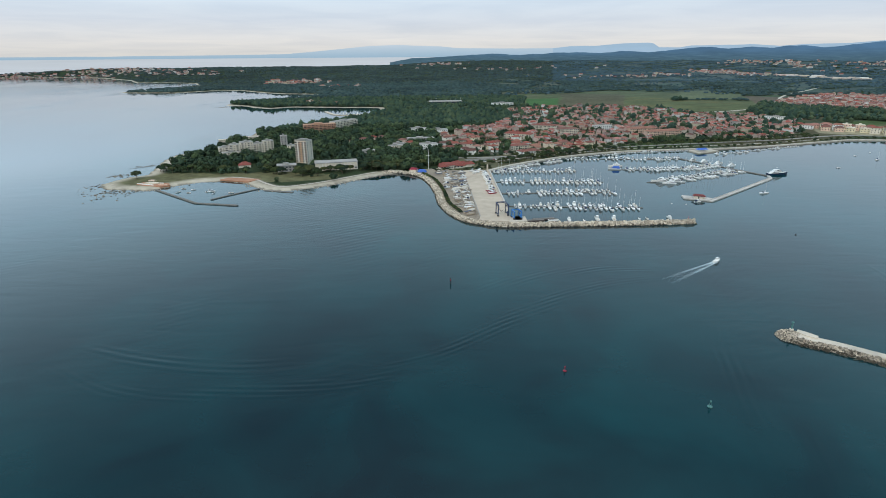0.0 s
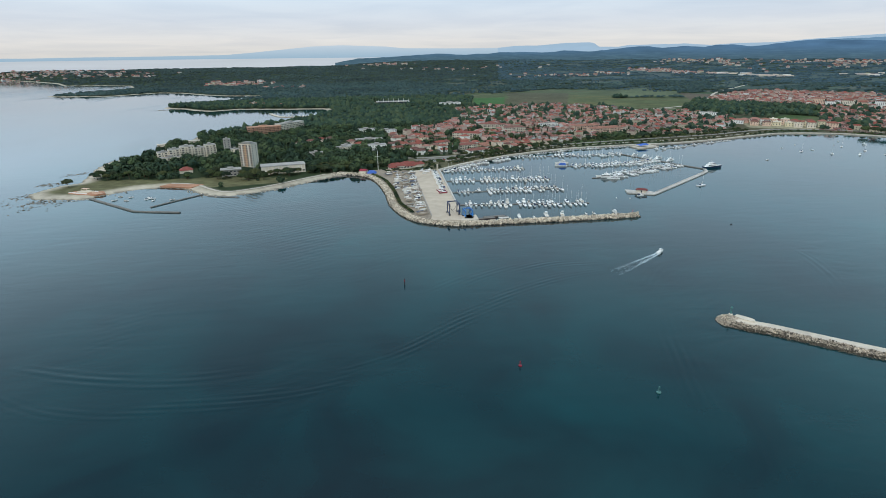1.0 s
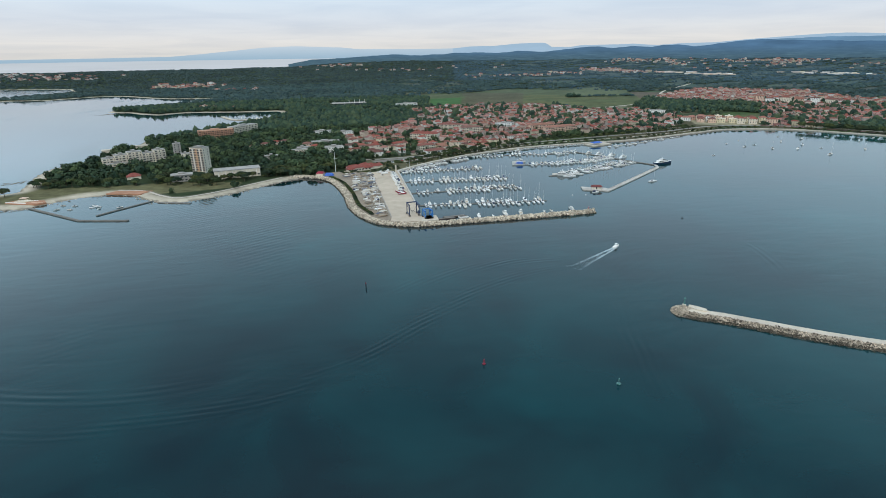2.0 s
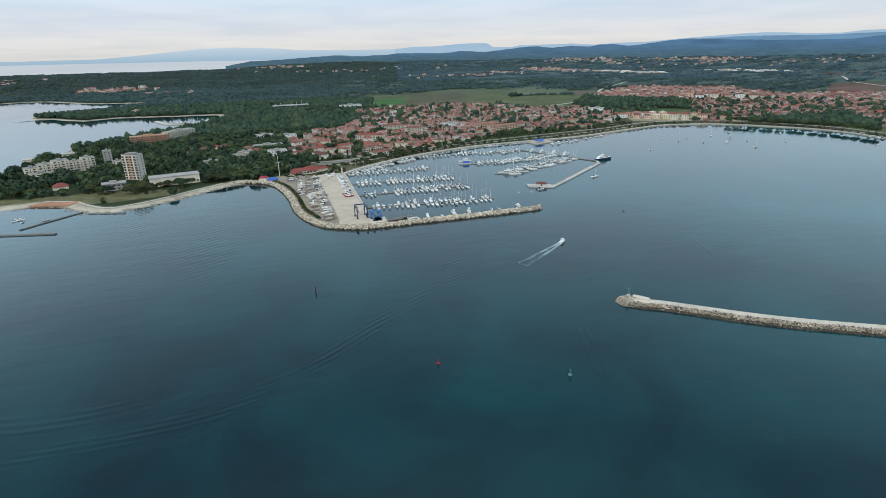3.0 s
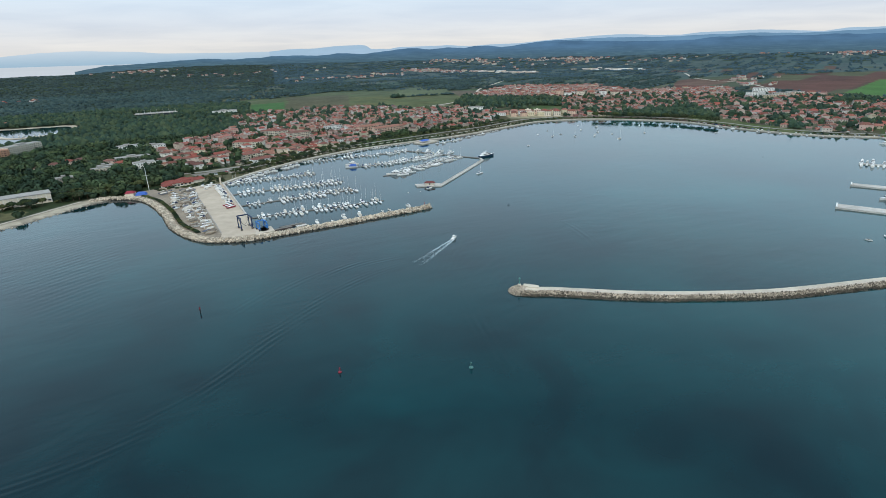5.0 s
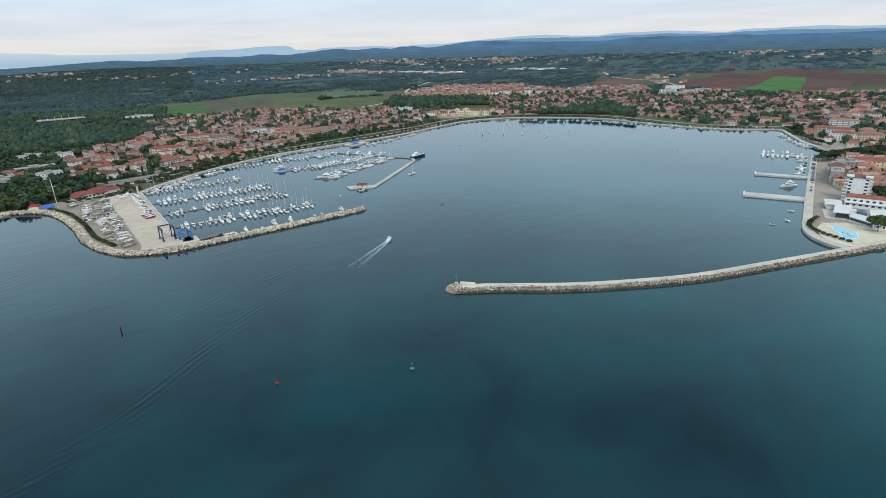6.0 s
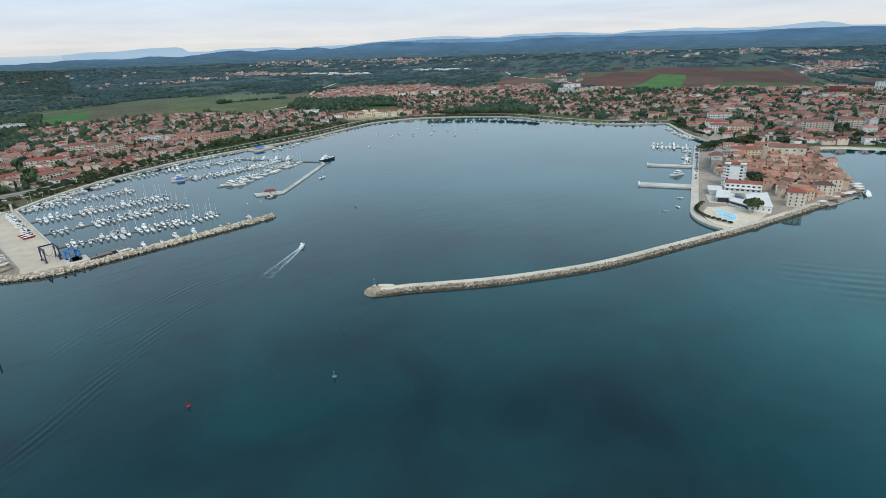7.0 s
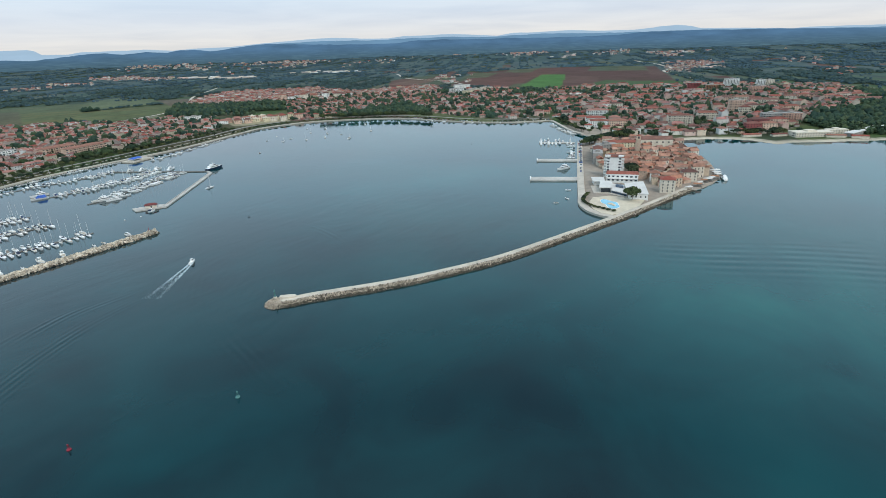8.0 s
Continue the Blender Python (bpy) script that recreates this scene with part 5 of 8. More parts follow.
over = lambda h: (lambda x, y: gz(x, y) + h)
strip("pavement_promenade", BAY[2:], [(0.6, -2.0), (0.6, 1.75), (-4.2, 1.75), (-4.7, 0.8)], M_paving, "pale paved promenade along the bay", "pavement")
strip("pavement_beach_walk", NORTH_SHORE[:9], [(-14, over(0.3)), (-17, over(0.3))], M_paving, "pale path between beach and lawn", "path")
strip("pavement_quay", TOWN_QUAY[1:], [(0.6, -2.0), (0.6, 1.9), (-6.0, 1.9), (-6.5, 0.8)], M_paving, "pale stone quay of the old town", "quay")
strip("pavement_red_walk", [(789, 905), (848, 845), (880, 806), (912, 754), (926, 700), (926, 665), (921, 604), (924, 575)], [(4.0, over(0.4)), (-4.0, over(0.4))], M_redwalk, "dark red paved walk behind the promenade", "pavement")
CAUSEWAY = [(-204, 1597), (-177, 1655), (-131, 1662), (-63, 1657), (-2, 1622)]
strip("road_causeway", CAUSEWAY, [(3.5, over(0.5)), (-3.5, over(0.5))], M_concrete, "pale road round the head of the inlet", "road", 15.0)
MAIN_ROAD = [(20, 742), (60, 742), (110, 752), (160, 772), (225, 797), (300, 824), (400, 846), (500, 866), (570, 880), (640, 905), (700, 920), (760, 912), (835, 880), (900, 810), (945, 730), (950, 640), (945, 570), (952, 515), (975, 455), (1010, 405)]
strip("road_coast", MAIN_ROAD, [(3.6, over(0.35)), (-3.6, over(0.35))], M_road, "grey coast road behind the promenade", "road", 8.0)
strip("pavement_park_path", [(80, 712), (140, 745), (225, 782), (300, 806), (390, 822), (470, 834), (560, 856), (640, 882)], [(1.6, over(0.45)), (-1.6, over(0.45))], M_paving, "pale footpath through the waterfront park", "path", 8.0)
for ln, w in (([(1440, 905), (1560, 980), (1700, 1010), (1900, 1240), (2000, 1500), (2250, 1750)], 4.5), ([(1680, 240), (2050, 330), (2500, 520), (2800, 560), (3500, 900)], 6.0), ([(560, 1260), (760, 1330), (930, 1480), (1100, 1720), (1500, 2100)], 4.0)):
    strip("road_country", ln, [(w, over(0.6)), (-w, over(0.6))], M_paving, "pale country road between fields", "road", 25.0)
for pts, z, nm in (([(536, 240), (523, 234), (545, 187), (558, 193)], 1.5, "broad"), ([(630, 273.5), (620, 269), (641, 223), (651, 227)], 1.5, "narrow"), ([(748, 321), (743, 319), (763, 272), (768, 274)], 1.2, "floating")):
    pr = empty("town_pier", Matrix.Identity(4), "pale concrete pier reaching into the bay", "pier", "town piers")
    part("deck", slab(pts, -2, z), M_pier, pr)
    (ax, ay), (bx, by) = pts[0], pts[1]
    part("end_wall", slab([(ax, ay), (bx, by), (bx + 0.4, by - 1.2), (ax + 0.4, ay - 1.2)], z, z + 0.9), M_white, pr)
for k in range(9):
    for sgn in (-1, 1):
        if (k, sgn) in ((3, 1), (6, -1), (7, 1)):
            continue
        L = (15, 12, 17, 11, 13, 16, 10, 14, 12)[k] * (1.0 if sgn > 0 else 0.85)
        p = np.array((745.5, 320)) + np.array((20, -46)) / 50 * (2.5 + 5.3 * k) + np.array((46, 20)) / 50 * sgn * (3.0 + L / 2)
        big_yacht(flat(p[0], p[1], 0, math.atan2(20, 46) + (math.pi if sgn > 0 else 0) + rnd.uniform(-0.05, 0.05)), L, L * 0.27, L * 0.08 + 0.3, "excursion_boat", "white excursion boat moored stern-to at the town pier", k in (1, 5))
big_yacht(flat(594, 224, 0, 2.76), 20, 5, 1.9, "motor_yacht", "white motor yacht moored beside the town pier", False)
big_yacht(flat(680, 246, 0, 0.35), 18, 4.5, 1.8, "fishing_boat", "dark-hulled fishing boat moored at the town quay", True)
moor_along([(606, 213), (700, 247), (770, 272)], 1, 6.0, lambda f: (0.6, 0.2, 0.2), 0.05, 0.95, 0.45)
moor_along(BAY[6:11], 1, 6.0, lambda f: (0.25, 0.1, 0.65), 0.02, 0.98, 0.55)
moor_along([(845, 296), (880, 332), (940, 376)], 1, 5.0, lambda f: (0.4, 0.1, 0.5), 0, 1, 0.35)

# bathing piers on the headland
for line, w, z in (([(-306, 574), (-239, 516.5), (-194, 506.5)], 2.6, 0.9), ([(-229, 530), (-219, 544), (-194, 576)], 2.2, 0.8), ([(-186, 568), (-153, 558)], 3.0, 0.6)):
    bp_ = empty("bathing_pier", Matrix.Identity(4), "dark weathered concrete bathing pier in shallow water", "pier", "bathing piers")
    v, f = ribbon(np.array(line, float), [(-w / 2, -2), (-w / 2, z), (w / 2, z), (w / 2, -2)])
    part("deck", mesh_of("deck", v, f, (M_dock,)), None, bp_)
for i in range(10):
    k = rnd.random()
    moor(-285 + 75 * k + rnd.uniform(-4, 4), 566 - 22 * k + rnd.uniform(-5, 18), rnd.uniform(0, 6), 2, i % 2)
tagged(part("pavement_clay", slab([(-252, 616), (-214, 604), (-205, 618), (-245, 626)], 0.3, 1.85), M_clay), "orange clay playing ground by the beach", "ground", kind="structure")
spots = []
REEF = [[(-376, 555), (-355, 564), (-325, 567)], [(-390, 587), (-365, 598), (-340, 587)], [(-395, 647), (-370, 649)], [(-396, 698), (-374, 708)], [(-351, 539), (-328, 544)]]
for arm, wide in zip(REEF, (9, 8, 5, 5, 6)):
    ln = smooth_line(arm, 2.0)
    for p in ln:
        if math.sin(p[0] * 0.21) + math.sin(p[1] * 0.33 + 2) < -0.9:
            continue
        for _ in range(rnd.choice((3, 5, 10))):
            s = rnd.uniform(0.4, 1.9)
            spots.append((p[0] + rnd.gauss(0, 3), p[1] + rnd.gauss(0, wide), -0.05 * s + rnd.uniform(-0.12, 0.12), s))
for arm in [[(-1157, 2078), (-1082, 2106)], [(-600, 1532), (-545, 1562)]]:
    for p in smooth_line(arm, 3.0):
        for _ in range(3):
            spots.append((p[0] + rnd.gauss(0, 3), p[1] + rnd.gauss(0, 5), rnd.uniform(-0.8, 0.0), rnd.uniform(1.0, 3.2)))
tagged(part("reef", rocks_mesh("reef", spots, M_reef, 0.4), None), "dark rocks awash off the headland", "rocks", kind="stuff")
spots = []
ns = smooth_line(NORTH_SHORE[:14], 3.0)
for p in ns:
    for _ in range(rnd.choice((1, 2, 4, 9))):
        spots.append((p[0] + rnd.gauss(0, 3), p[1] + rnd.gauss(0, 3), rnd.uniform(-0.15, 0.3), rnd.uniform(0.2, 0.95)))
tagged(part("shore_stones", rocks_mesh("shore_stones", spots, M_rock_brown), None), "pale stones scattered along the shore", "stones", kind="stuff")


# ---- houses ----
def window_mesh(w, h):
    bm = boxes((-w / 2, w / 2, -0.06, 0.06, -h / 2, h / 2))
    me = bpy.data.meshes.new("window")
    bm.to_mesh(me)
    bm.free()
    me.materials.append(M_glass)
    return me


WINDOW = window_mesh(1.1, 1.5)
WIDE_WINDOW = window_mesh(2.2, 1.5)
BALCONY_DOOR = window_mesh(2.6, 2.1)


def pitched(L, W, h, rise, hip, over_=0.5):
    """Wall and roof meshes of a house: ridge along x."""
    bm = boxes((-L / 2, L / 2, -W / 2, W / 2, -1.5, h))
    if not hip:
        for x in (-L / 2 + 0.02, L / 2 - 0.02):
            vs = [bm.verts.new(p) for p in ((x, -W / 2 + 0.02, h), (x, W / 2 - 0.02, h), (x, 0, h + rise))]
            bm.faces.new(vs)
    wall = bpy.data.meshes.new("wall")
    bm.to_mesh(wall)
    bm.free()
    a, b, t = L / 2 + over_, W / 2 + over_, 0.18
    drop = rise * over_ / (W / 2)
    cut = W / 2 if hip else 0
    V = []
    for dz in (0, t):
        V += [(-a, -b, h - drop + dz), (a, -b, h - drop + dz), (a, b, h - drop + dz), (-a, b, h - drop + dz), (-a + cut, 0, h + rise + dz), (a - cut, 0, h + rise + dz)]
    F = [(6, 7, 11, 10), (8, 9, 10, 11), (7, 8, 11), (9, 6, 10), (4, 5, 1, 0), (5, 4, 3, 2), (5, 2, 1), (4, 0, 3), (0, 1, 7, 6), (2, 3, 9, 8), (1, 2, 8, 7), (3, 0, 6, 9)]
    return wall, mesh_of("roof", V, F)


def house(L, W, floors, hip, rise, wins=3, plaster=M_wall, tiles=M_roof, rows=1):
    def build(m):
        e = empty("house", m, "plastered house with a terracotta tiled roof", "house", "houses of the town")
        h = 2.9 * floors + 0.3
        wall, roof = pitched(L, W, h, rise, hip)
        part("wall", wall, plaster, e)
        part("roof", roof, tiles, e, "terracotta tiled roof")
        for fl in range(max(0, floors - rows), floors):
            z = 1.6 + 2.9 * fl
            for k in range(wins):
                x = (k + 0.5) / wins * L - L / 2
                part("window", WINDOW, None, e, at=flat(x, -W / 2, z, 0))
        return e
    return build


HOUSES = [stock(house(12, 10, 2, True, 2.0, 2)), stock(house(14, 9, 2, False, 2.2, 2)), stock(house(10, 9, 2, False, 2.0, 2)), stock(house(11, 11, 2, True, 2.2, 2)), stock(house(16, 9.5, 2, False, 2.2, 2)), stock(house(9, 8, 1, False, 1.8, 2)), stock(house(13, 10, 3, True, 2.1, 2))]
OLD_HOUSES = [stock(house(11, 9, 3, False, 2.0, 2, plaster=M_wall_old, tiles=M_roof_old)), stock(house(9, 8, 3, False, 1.8, 2, plaster=M_wall_old, tiles=M_roof_old)), stock(house(13, 8, 3, False, 1.9, plaster=M_wall_old, tiles=M_roof_old)), stock(house(10, 10, 2, True, 2.0, 2, plaster=M_wall_old, tiles=M_roof_old)), stock(house(15, 9, 3, False, 2.0, plaster=M_wall_old, tiles=M_roof_old)), stock(house(8, 7, 2, False, 1.6, 2, plaster=M_wall_old, tiles=M_roof_old))]
OLD_FRONT = [stock(house(11, 9, 3, False, 2.0, 2, plaster=M_wall_old, tiles=M_roof_old, rows=3)), stock(house(9, 8, 3, False, 1.8, 2, plaster=M_wall_old, tiles=M_roof_old, rows=3)), stock(house(13, 8, 3, False, 1.9, plaster=M_wall_old, tiles=M_roof_old, rows=3)), stock(house(10, 10, 2, True, 2.0, 2, plaster=M_wall_old, tiles=M_roof_old, rows=3)), stock(house(15, 9, 3, False, 2.0, plaster=M_wall_old, tiles=M_roof_old, rows=3)), stock(house(8, 7, 2, False, 1.6, 2, plaster=M_wall_old, tiles=M_roof_old, rows=3))]
taken = []


def free(x, y, gap):
    if any((x - a) ** 2 + (y - b) ** 2 < (gap + g) ** 2 / 4 for a, b, g in taken):
        return False
    taken.append((x, y, gap))
    return True


def settle(poly, pitch, seed, turn, keep=1.0, jitter=0.25):
    """Plots on a jittered street grid inside an outline."""
    rng = random.Random(seed)
    P = np.array(poly)
    x0, y0 = P.min(axis=0)
    x1, y1 = P.max(axis=0)
    cx, cy, half = (x0 + x1) / 2, (y0 + y1) / 2, math.hypot(x1 - x0, y1 - y0) / 2
    out = []
    c, s = math.cos(turn), math.sin(turn)
    n = int(half / pitch) + 1
    for i in range(-n, n + 1):
        for j in range(-n, n + 1):
            u = (i + rng.uniform(-jitter, jitter)) * pitch + (0.22 * pitch if (j % 2) else 0)
            v = (j + rng.uniform(-jitter, jitter)) * pitch * 0.92
            out.append((cx + u * c - v * s, cy + u * s + v * c, turn + (math.pi / 2 if rng.random() < 0.3 else 0) + rng.uniform(-0.12, 0.12), rng.random()))
    a = np.array(out)
    ok = inside(poly, a[:, 0], a[:, 1]) & (a[:, 3] < keep)
    return [tuple(r) for r in a[ok]]


def facing(x, y, turn):
    """Turns a house so that its windowed side looks towards the sea."""
    return turn if math.cos(turn - math.pi / 2) * -x + math.sin(turn - math.pi / 2) * -y > 0 else turn + math.pi


# ---- larger buildings ----
def apartment(m, L, W, floors, paint, label, roof=None, bays=None, balconies=True, name="apartment_building", pitched_roof=False):
    """A flat-roofed block: facades with a window or balcony for each bay and floor."""
    e = empty(name, m, label, "building", "apartment buildings")
    h = 3.0 * floors + 0.4
    part("wall", block(-L / 2, L / 2, -W / 2, W / 2, -2, h), paint, e)
    if pitched_roof:
        w_, r_ = pitched(L, W, h, 2.4, True, 0.6)
        bpy.data.meshes.remove(w_)
        part("roof", r_, M_roof, e, "terracotta tiled roof")
    else:
        part("roof", boxes((-L / 2 - 0.2, L / 2 + 0.2, -W / 2 - 0.2, W / 2 + 0.2, h, h + 0.35), (-L * 0.15, L * 0.1, -W * 0.25, W * 0.25, h + 0.35, h + 2.4)), roof or M_grey, e, "flat roof")
    bays = bays or max(2, int(L / 3.6))
    far = math.hypot(m.translation.x, m.translation.y) > 930
    if far:
        panes, slabs = bmesh.new(), bmesh.new()
        for fl in range(floors):
            z = 1.6 + 3.0 * fl
            for k in range(bays):
                x = (k + 0.5) / bays * L - L / 2
                w = 1.3 if balconies and k % 2 == 0 else 0.6
                box(panes, x - w, x + w, -W / 2 - 0.06, -W / 2 + 0.06, z - 0.8, z + 0.8)
            for sx in (-1, 1):
                box(panes, sx * L / 2 - 0.06, sx * L / 2 + 0.06, -0.3 * W, -0.1 * W, z - 0.7, z + 0.7)
            if balconies:
                box(slabs, -L / 2 + 0.4, L / 2 - 0.4, -W / 2 - 1.2, -W / 2, z - 1.5, z - 1.3)
                box(slabs, -L / 2 + 0.4, L / 2 - 0.4, -W / 2 - 1.2, -W / 2 - 1.1, z - 1.3, z - 0.5)
        tagged(part("glazing", panes, M_glass, e), kind="stuff")
        if balconies:
            tagged(part("balcony_front", slabs, paint, e), kind="stuff")
        else:
            slabs.free()
    for fl in range(0 if far else floors):
        z = 1.6 + 3.0 * fl
        for k in range(0 if far else bays):
            x = (k + 0.5) / bays * L - L / 2
            if balconies and k % 2 == 0:
                part("balcony_door", BALCONY_DOOR, None, e, at=flat(x, -W / 2, z - 0.2, 0))
            else:
                part("window", WINDOW, None, e, at=flat(x, -W / 2, z, 0))
        part("window", WINDOW, None, e, at=flat(-L / 2, 0.15 * W, z, math.pi / 2))
        if balconies:
            bm = bmesh.new()
            box(bm, -L / 2 + 0.4, L / 2 - 0.4, -W / 2 - 1.2, -W / 2, z - 1.5, z - 1.3)
            box(bm, -L / 2 + 0.4, L / 2 - 0.4, -W / 2 - 1.2, -W / 2 - 1.1, z - 1.3, z - 0.5)
            part("balcony", bm, paint, e)
    taken.append((m.translation.x, m.translation.y, max(L, W) * 1.05))
    return e


# the ten-storey hotel tower on the headland
tower = empty("hotel_tower", flat(-172.5, 706, 1.2, -0.42), "ten-storey cream hotel tower with dark loggias", "hotel")
TL, TW, TF = 17.6, 13.0, 10
LOGGIA = window_mesh(2.9, 2.3)
part("wall", block(-TL / 2, TL / 2, -TW / 2, TW / 2, -2, 32.0), M_tower, tower)
part("side_wall", block(TL / 2, TL / 2 + 0.15, -TW / 2, TW / 2, -2, 32.0), M_cream, tower)
part("roof", boxes((-TL / 2 - 0.3, TL / 2 + 0.3, -TW / 2 - 0.3, TW / 2 + 0.3, 32.0, 32.5), (-5, 5, -4, 4, 32.5, 33.9), (-TL / 2 - 0.3, TL / 2 + 0.3, -TW / 2 - 0.3, -TW / 2 + 0.1, 32.5, 33.3)), M_grey, tower, "grey flat roof with a lift house")
for fl in range(TF):
    z = 2.0 + 3.05 * fl
    for x in (-7.0, -2.6, 2.6, 7.0):
        part("loggia", LOGGIA, None, tower, at=flat(x, -TW / 2, z, 0))
    for x in (-4.8, 0.0, 4.8):
        part("panel", block(x - 0.9, x + 0.9, -TW / 2 - 0.12, -TW / 2, z - 1.2, z + 1.4), M_orange if x == 0 else M_white, tower)
    part("balcony", boxes((-TL / 2, TL / 2, -TW / 2 - 0.9, -TW / 2 - 0.02, z - 1.5, z - 1.3), (-TL / 2, TL / 2, -TW / 2 - 0.9, -TW / 2 - 0.8, z - 1.3, z - 0.65)), M_tower, tower)
    part("balcony", block(-2.3, 2.3, -TW / 2 - 1.25, -TW / 2 - 0.9, z - 1.45, z - 0.35), M_loggia, tower, "ochre centre balcony")
    for y in (-4.0, 3.0):
        part("window", WINDOW, None, tower, at=flat(TL / 2 + 0.15, y, z, math.pi / 2))
taken.append((-172, 706, 26))

# the long white hall beside it
hall = empty("white_hall", flat(-126, 674, 1.5, 0.23), "long low white hall with a flat grey roof and window bands", "hall")
part("wall", block(-26, 26, -9, 9, -1, 9.6), M_cream, hall)
for k in range(14):
    part("fin", block(-25.4 + 3.9 * k, -25.0 + 3.9 * k, -9.5, -9.0, 0, 9.4), M_white, hall)
part("roof", boxes((-26.6, 26.6, -9.6, 9.6, 9.6, 10.2)), M_grey, hall)
for z in (2.6,):
    for k in range(12):
        part("window", WIDE_WINDOW, None, hall, at=flat(-24 + 4.35 * k, -9.02, z, 0))
    part("ledge", boxes((-26, 26, -9.8, -9.0, z + 1.2, z + 1.5)), M_white, hall)
taken.append((-126, 674, 46)), taken.append((-142, 668, 24)), taken.append((-106, 676, 24))

low = empty("pavilion", flat(-186, 664, 1.5, 0.25), "low grey flat-roofed pavilion near the beach", "pavilion")
part("wall", block(-11, 11, -6, 6, -1, 7.6), M_grey, low)
part("roof", boxes((-12, 12, -7, 7, 7.6, 8.3), (-4, 3, -2, 4, 8.3, 10.0)), M_grey, low)
for k in range(5):
    part("window", WIDE_WINDOW, None, low, at=flat(-8.5 + 4.2 * k, -6.02, 2.2, 0))
    part("window", WIDE_WINDOW, None, low, at=flat(-8.5 + 4.2 * k, -6.02, 5.6, 0))
taken.append((-186, 664, 24))
# the stepped white hotel towards the point
for x, y, L, W, f, pt in ((-302, 772, 16, 12, 4, M_cream), (-288, 776, 17, 13, 5, M_cream), (-273, 780, 17, 14, 6, M_cream), (-258, 785, 15, 12, 5, M_cream), (-245, 790, 14, 13, 6, M_cream), (-290, 764, 26, 8, 2, M_cream)):
    apartment(flat(x, y, 2.0, 0.5), L, W, f, pt, "stepped pale resort hotel block with balconies among trees", name="resort_hotel")
tagged(part("pavement_seaside", slab([(-356, 704), (-352, 745), (-346, 800), (-338, 850), (-335.5, 850), (-343.5, 800), (-349.5, 745), (-353.5, 704)], 0.2, 2.0), M_concrete), "pale paved path along the rocky shore", "pavement", kind="structure")
for x, y, L, W, a in ((-345, 905, 30, 10, 0.3), (-318, 935, 36, 9, 0.25), (-330, 860, 16, 8, 0.4)):
    sb = empty("beach_house", flat(x, y, 1.6, a), "low pale concrete beach building by the water", "beach house", "beach houses")
    part("wall", block(-L / 2, L / 2, -W / 2, W / 2, -1, 3.6), M_concrete, sb)
    part("roof", boxes((-L / 2 - 0.6, L / 2 + 0.6, -W / 2 - 0.6, W / 2 + 0.6, 3.6, 4.1)), M_paving, sb)
    taken.append((x, y, L))
# the orange hotel behind the trees
apartment(flat(-215, 1015, 4.0, 0.35), 58, 15, 4, M_orange, "long orange brick hotel with a flat roof above the trees", M_orange, name="orange_hotel")
apartment(flat(-178, 1070, 4.0, 0.9), 60, 15, 4, M_cream, "beige wing of a long brick hotel", M_grey, name="orange_hotel")
for x, y, L, W, fl, pt in ((-228, 815, 10, 8, 7, M_grey), (-214, 800, 12, 9, 3, M_cream), (-30, 982, 34, 14, 3, M_white), (6, 964, 32, 14, 3, M_white), (-24, 884, 44, 14, 2, M_grey), (-10, 806, 26, 14, 3, M_white), (-60, 812, 22, 9, 2, M_cream), (-57, 829, 20, 10, 2, M_grey), (-96, 770, 18, 8, 2, M_grey)):
    apartment(flat(x, y, 2.5, rnd.uniform(0.1, 0.5)), L, W, fl, pt, "pale flat-roofed holiday building among trees", balconies=False)
for x, y in ((-117, 882), (-103, 899), (-88, 905), (-52, 868), (-38, 842), (-130, 868)):
    taken.append((x, y, 20))
    house(14, 10, 2, True, 2.2)(flat(x, y, 2.5, facing(x, y, 0.3 + 0.004 * x)))["label"] = "red-roofed house half hidden among trees"
M_redroof = surface("red_tile_roof", (0.20, 0.058, 0.045), 0.85, 0.4, 1.0, 0.15)
red_hut = empty("beach_restaurant", flat(-247, 690, 1.8, 0.3), "low restaurant with a red roof on the lawn", "restaurant")
w_, r_ = pitched(15, 11, 3.4, 3.4, True)
part("wall", w_, M_cream, red_hut)
part("roof", r_, M_redroof, red_hut, "orange-red hipped roof")
taken.append((-247, 690, 34)), taken.append((-240, 672, 26)), taken.append((-232, 662, 20))
red_deck = empty("beach_terrace", flat(-316, 596, 1.3, -0.25), "red paved terrace with low walls on the point", "terrace")
part("paving", slab([(-20, -7), (-4, -10), (14, -9), (20, -2), (12, 6), (-2, 5), (-12, 9), (-20, 3)], -1, 0.7), M_clay, red_deck)
part("upper_terrace", slab([(-14, -2), (-3, -4), (4, 2), (-6, 6), (-13, 5)], 0.7, 1.6), M_sand, red_deck, "pale raised terrace")
for k, (x0, x1, y0, y1) in enumerate(((-20, 4, -7.6, -7.2), (6, 18, -4.2, -3.8), (-10, 8, 1.8, 2.2))):
    part("parapet", block(x0, x1, y0, y1, 0.2, 1.7), M_peach if k % 2 else M_white, red_deck, at=Matrix.Rotation(0.12 * (k - 1), 4, "Z"))
part("pergola", boxes((-13, -6, 3, 8, 3.0, 3.3), (-13, -12.7, 3, 3.3, 1.6, 3.0), (-6.3, -6, 3, 3.3, 1.6, 3.0), (-13, -12.7, 7.7, 8, 1.6, 3.0), (-6.3, -6, 7.7, 8, 1.6, 3.0)), M_peach, red_deck)

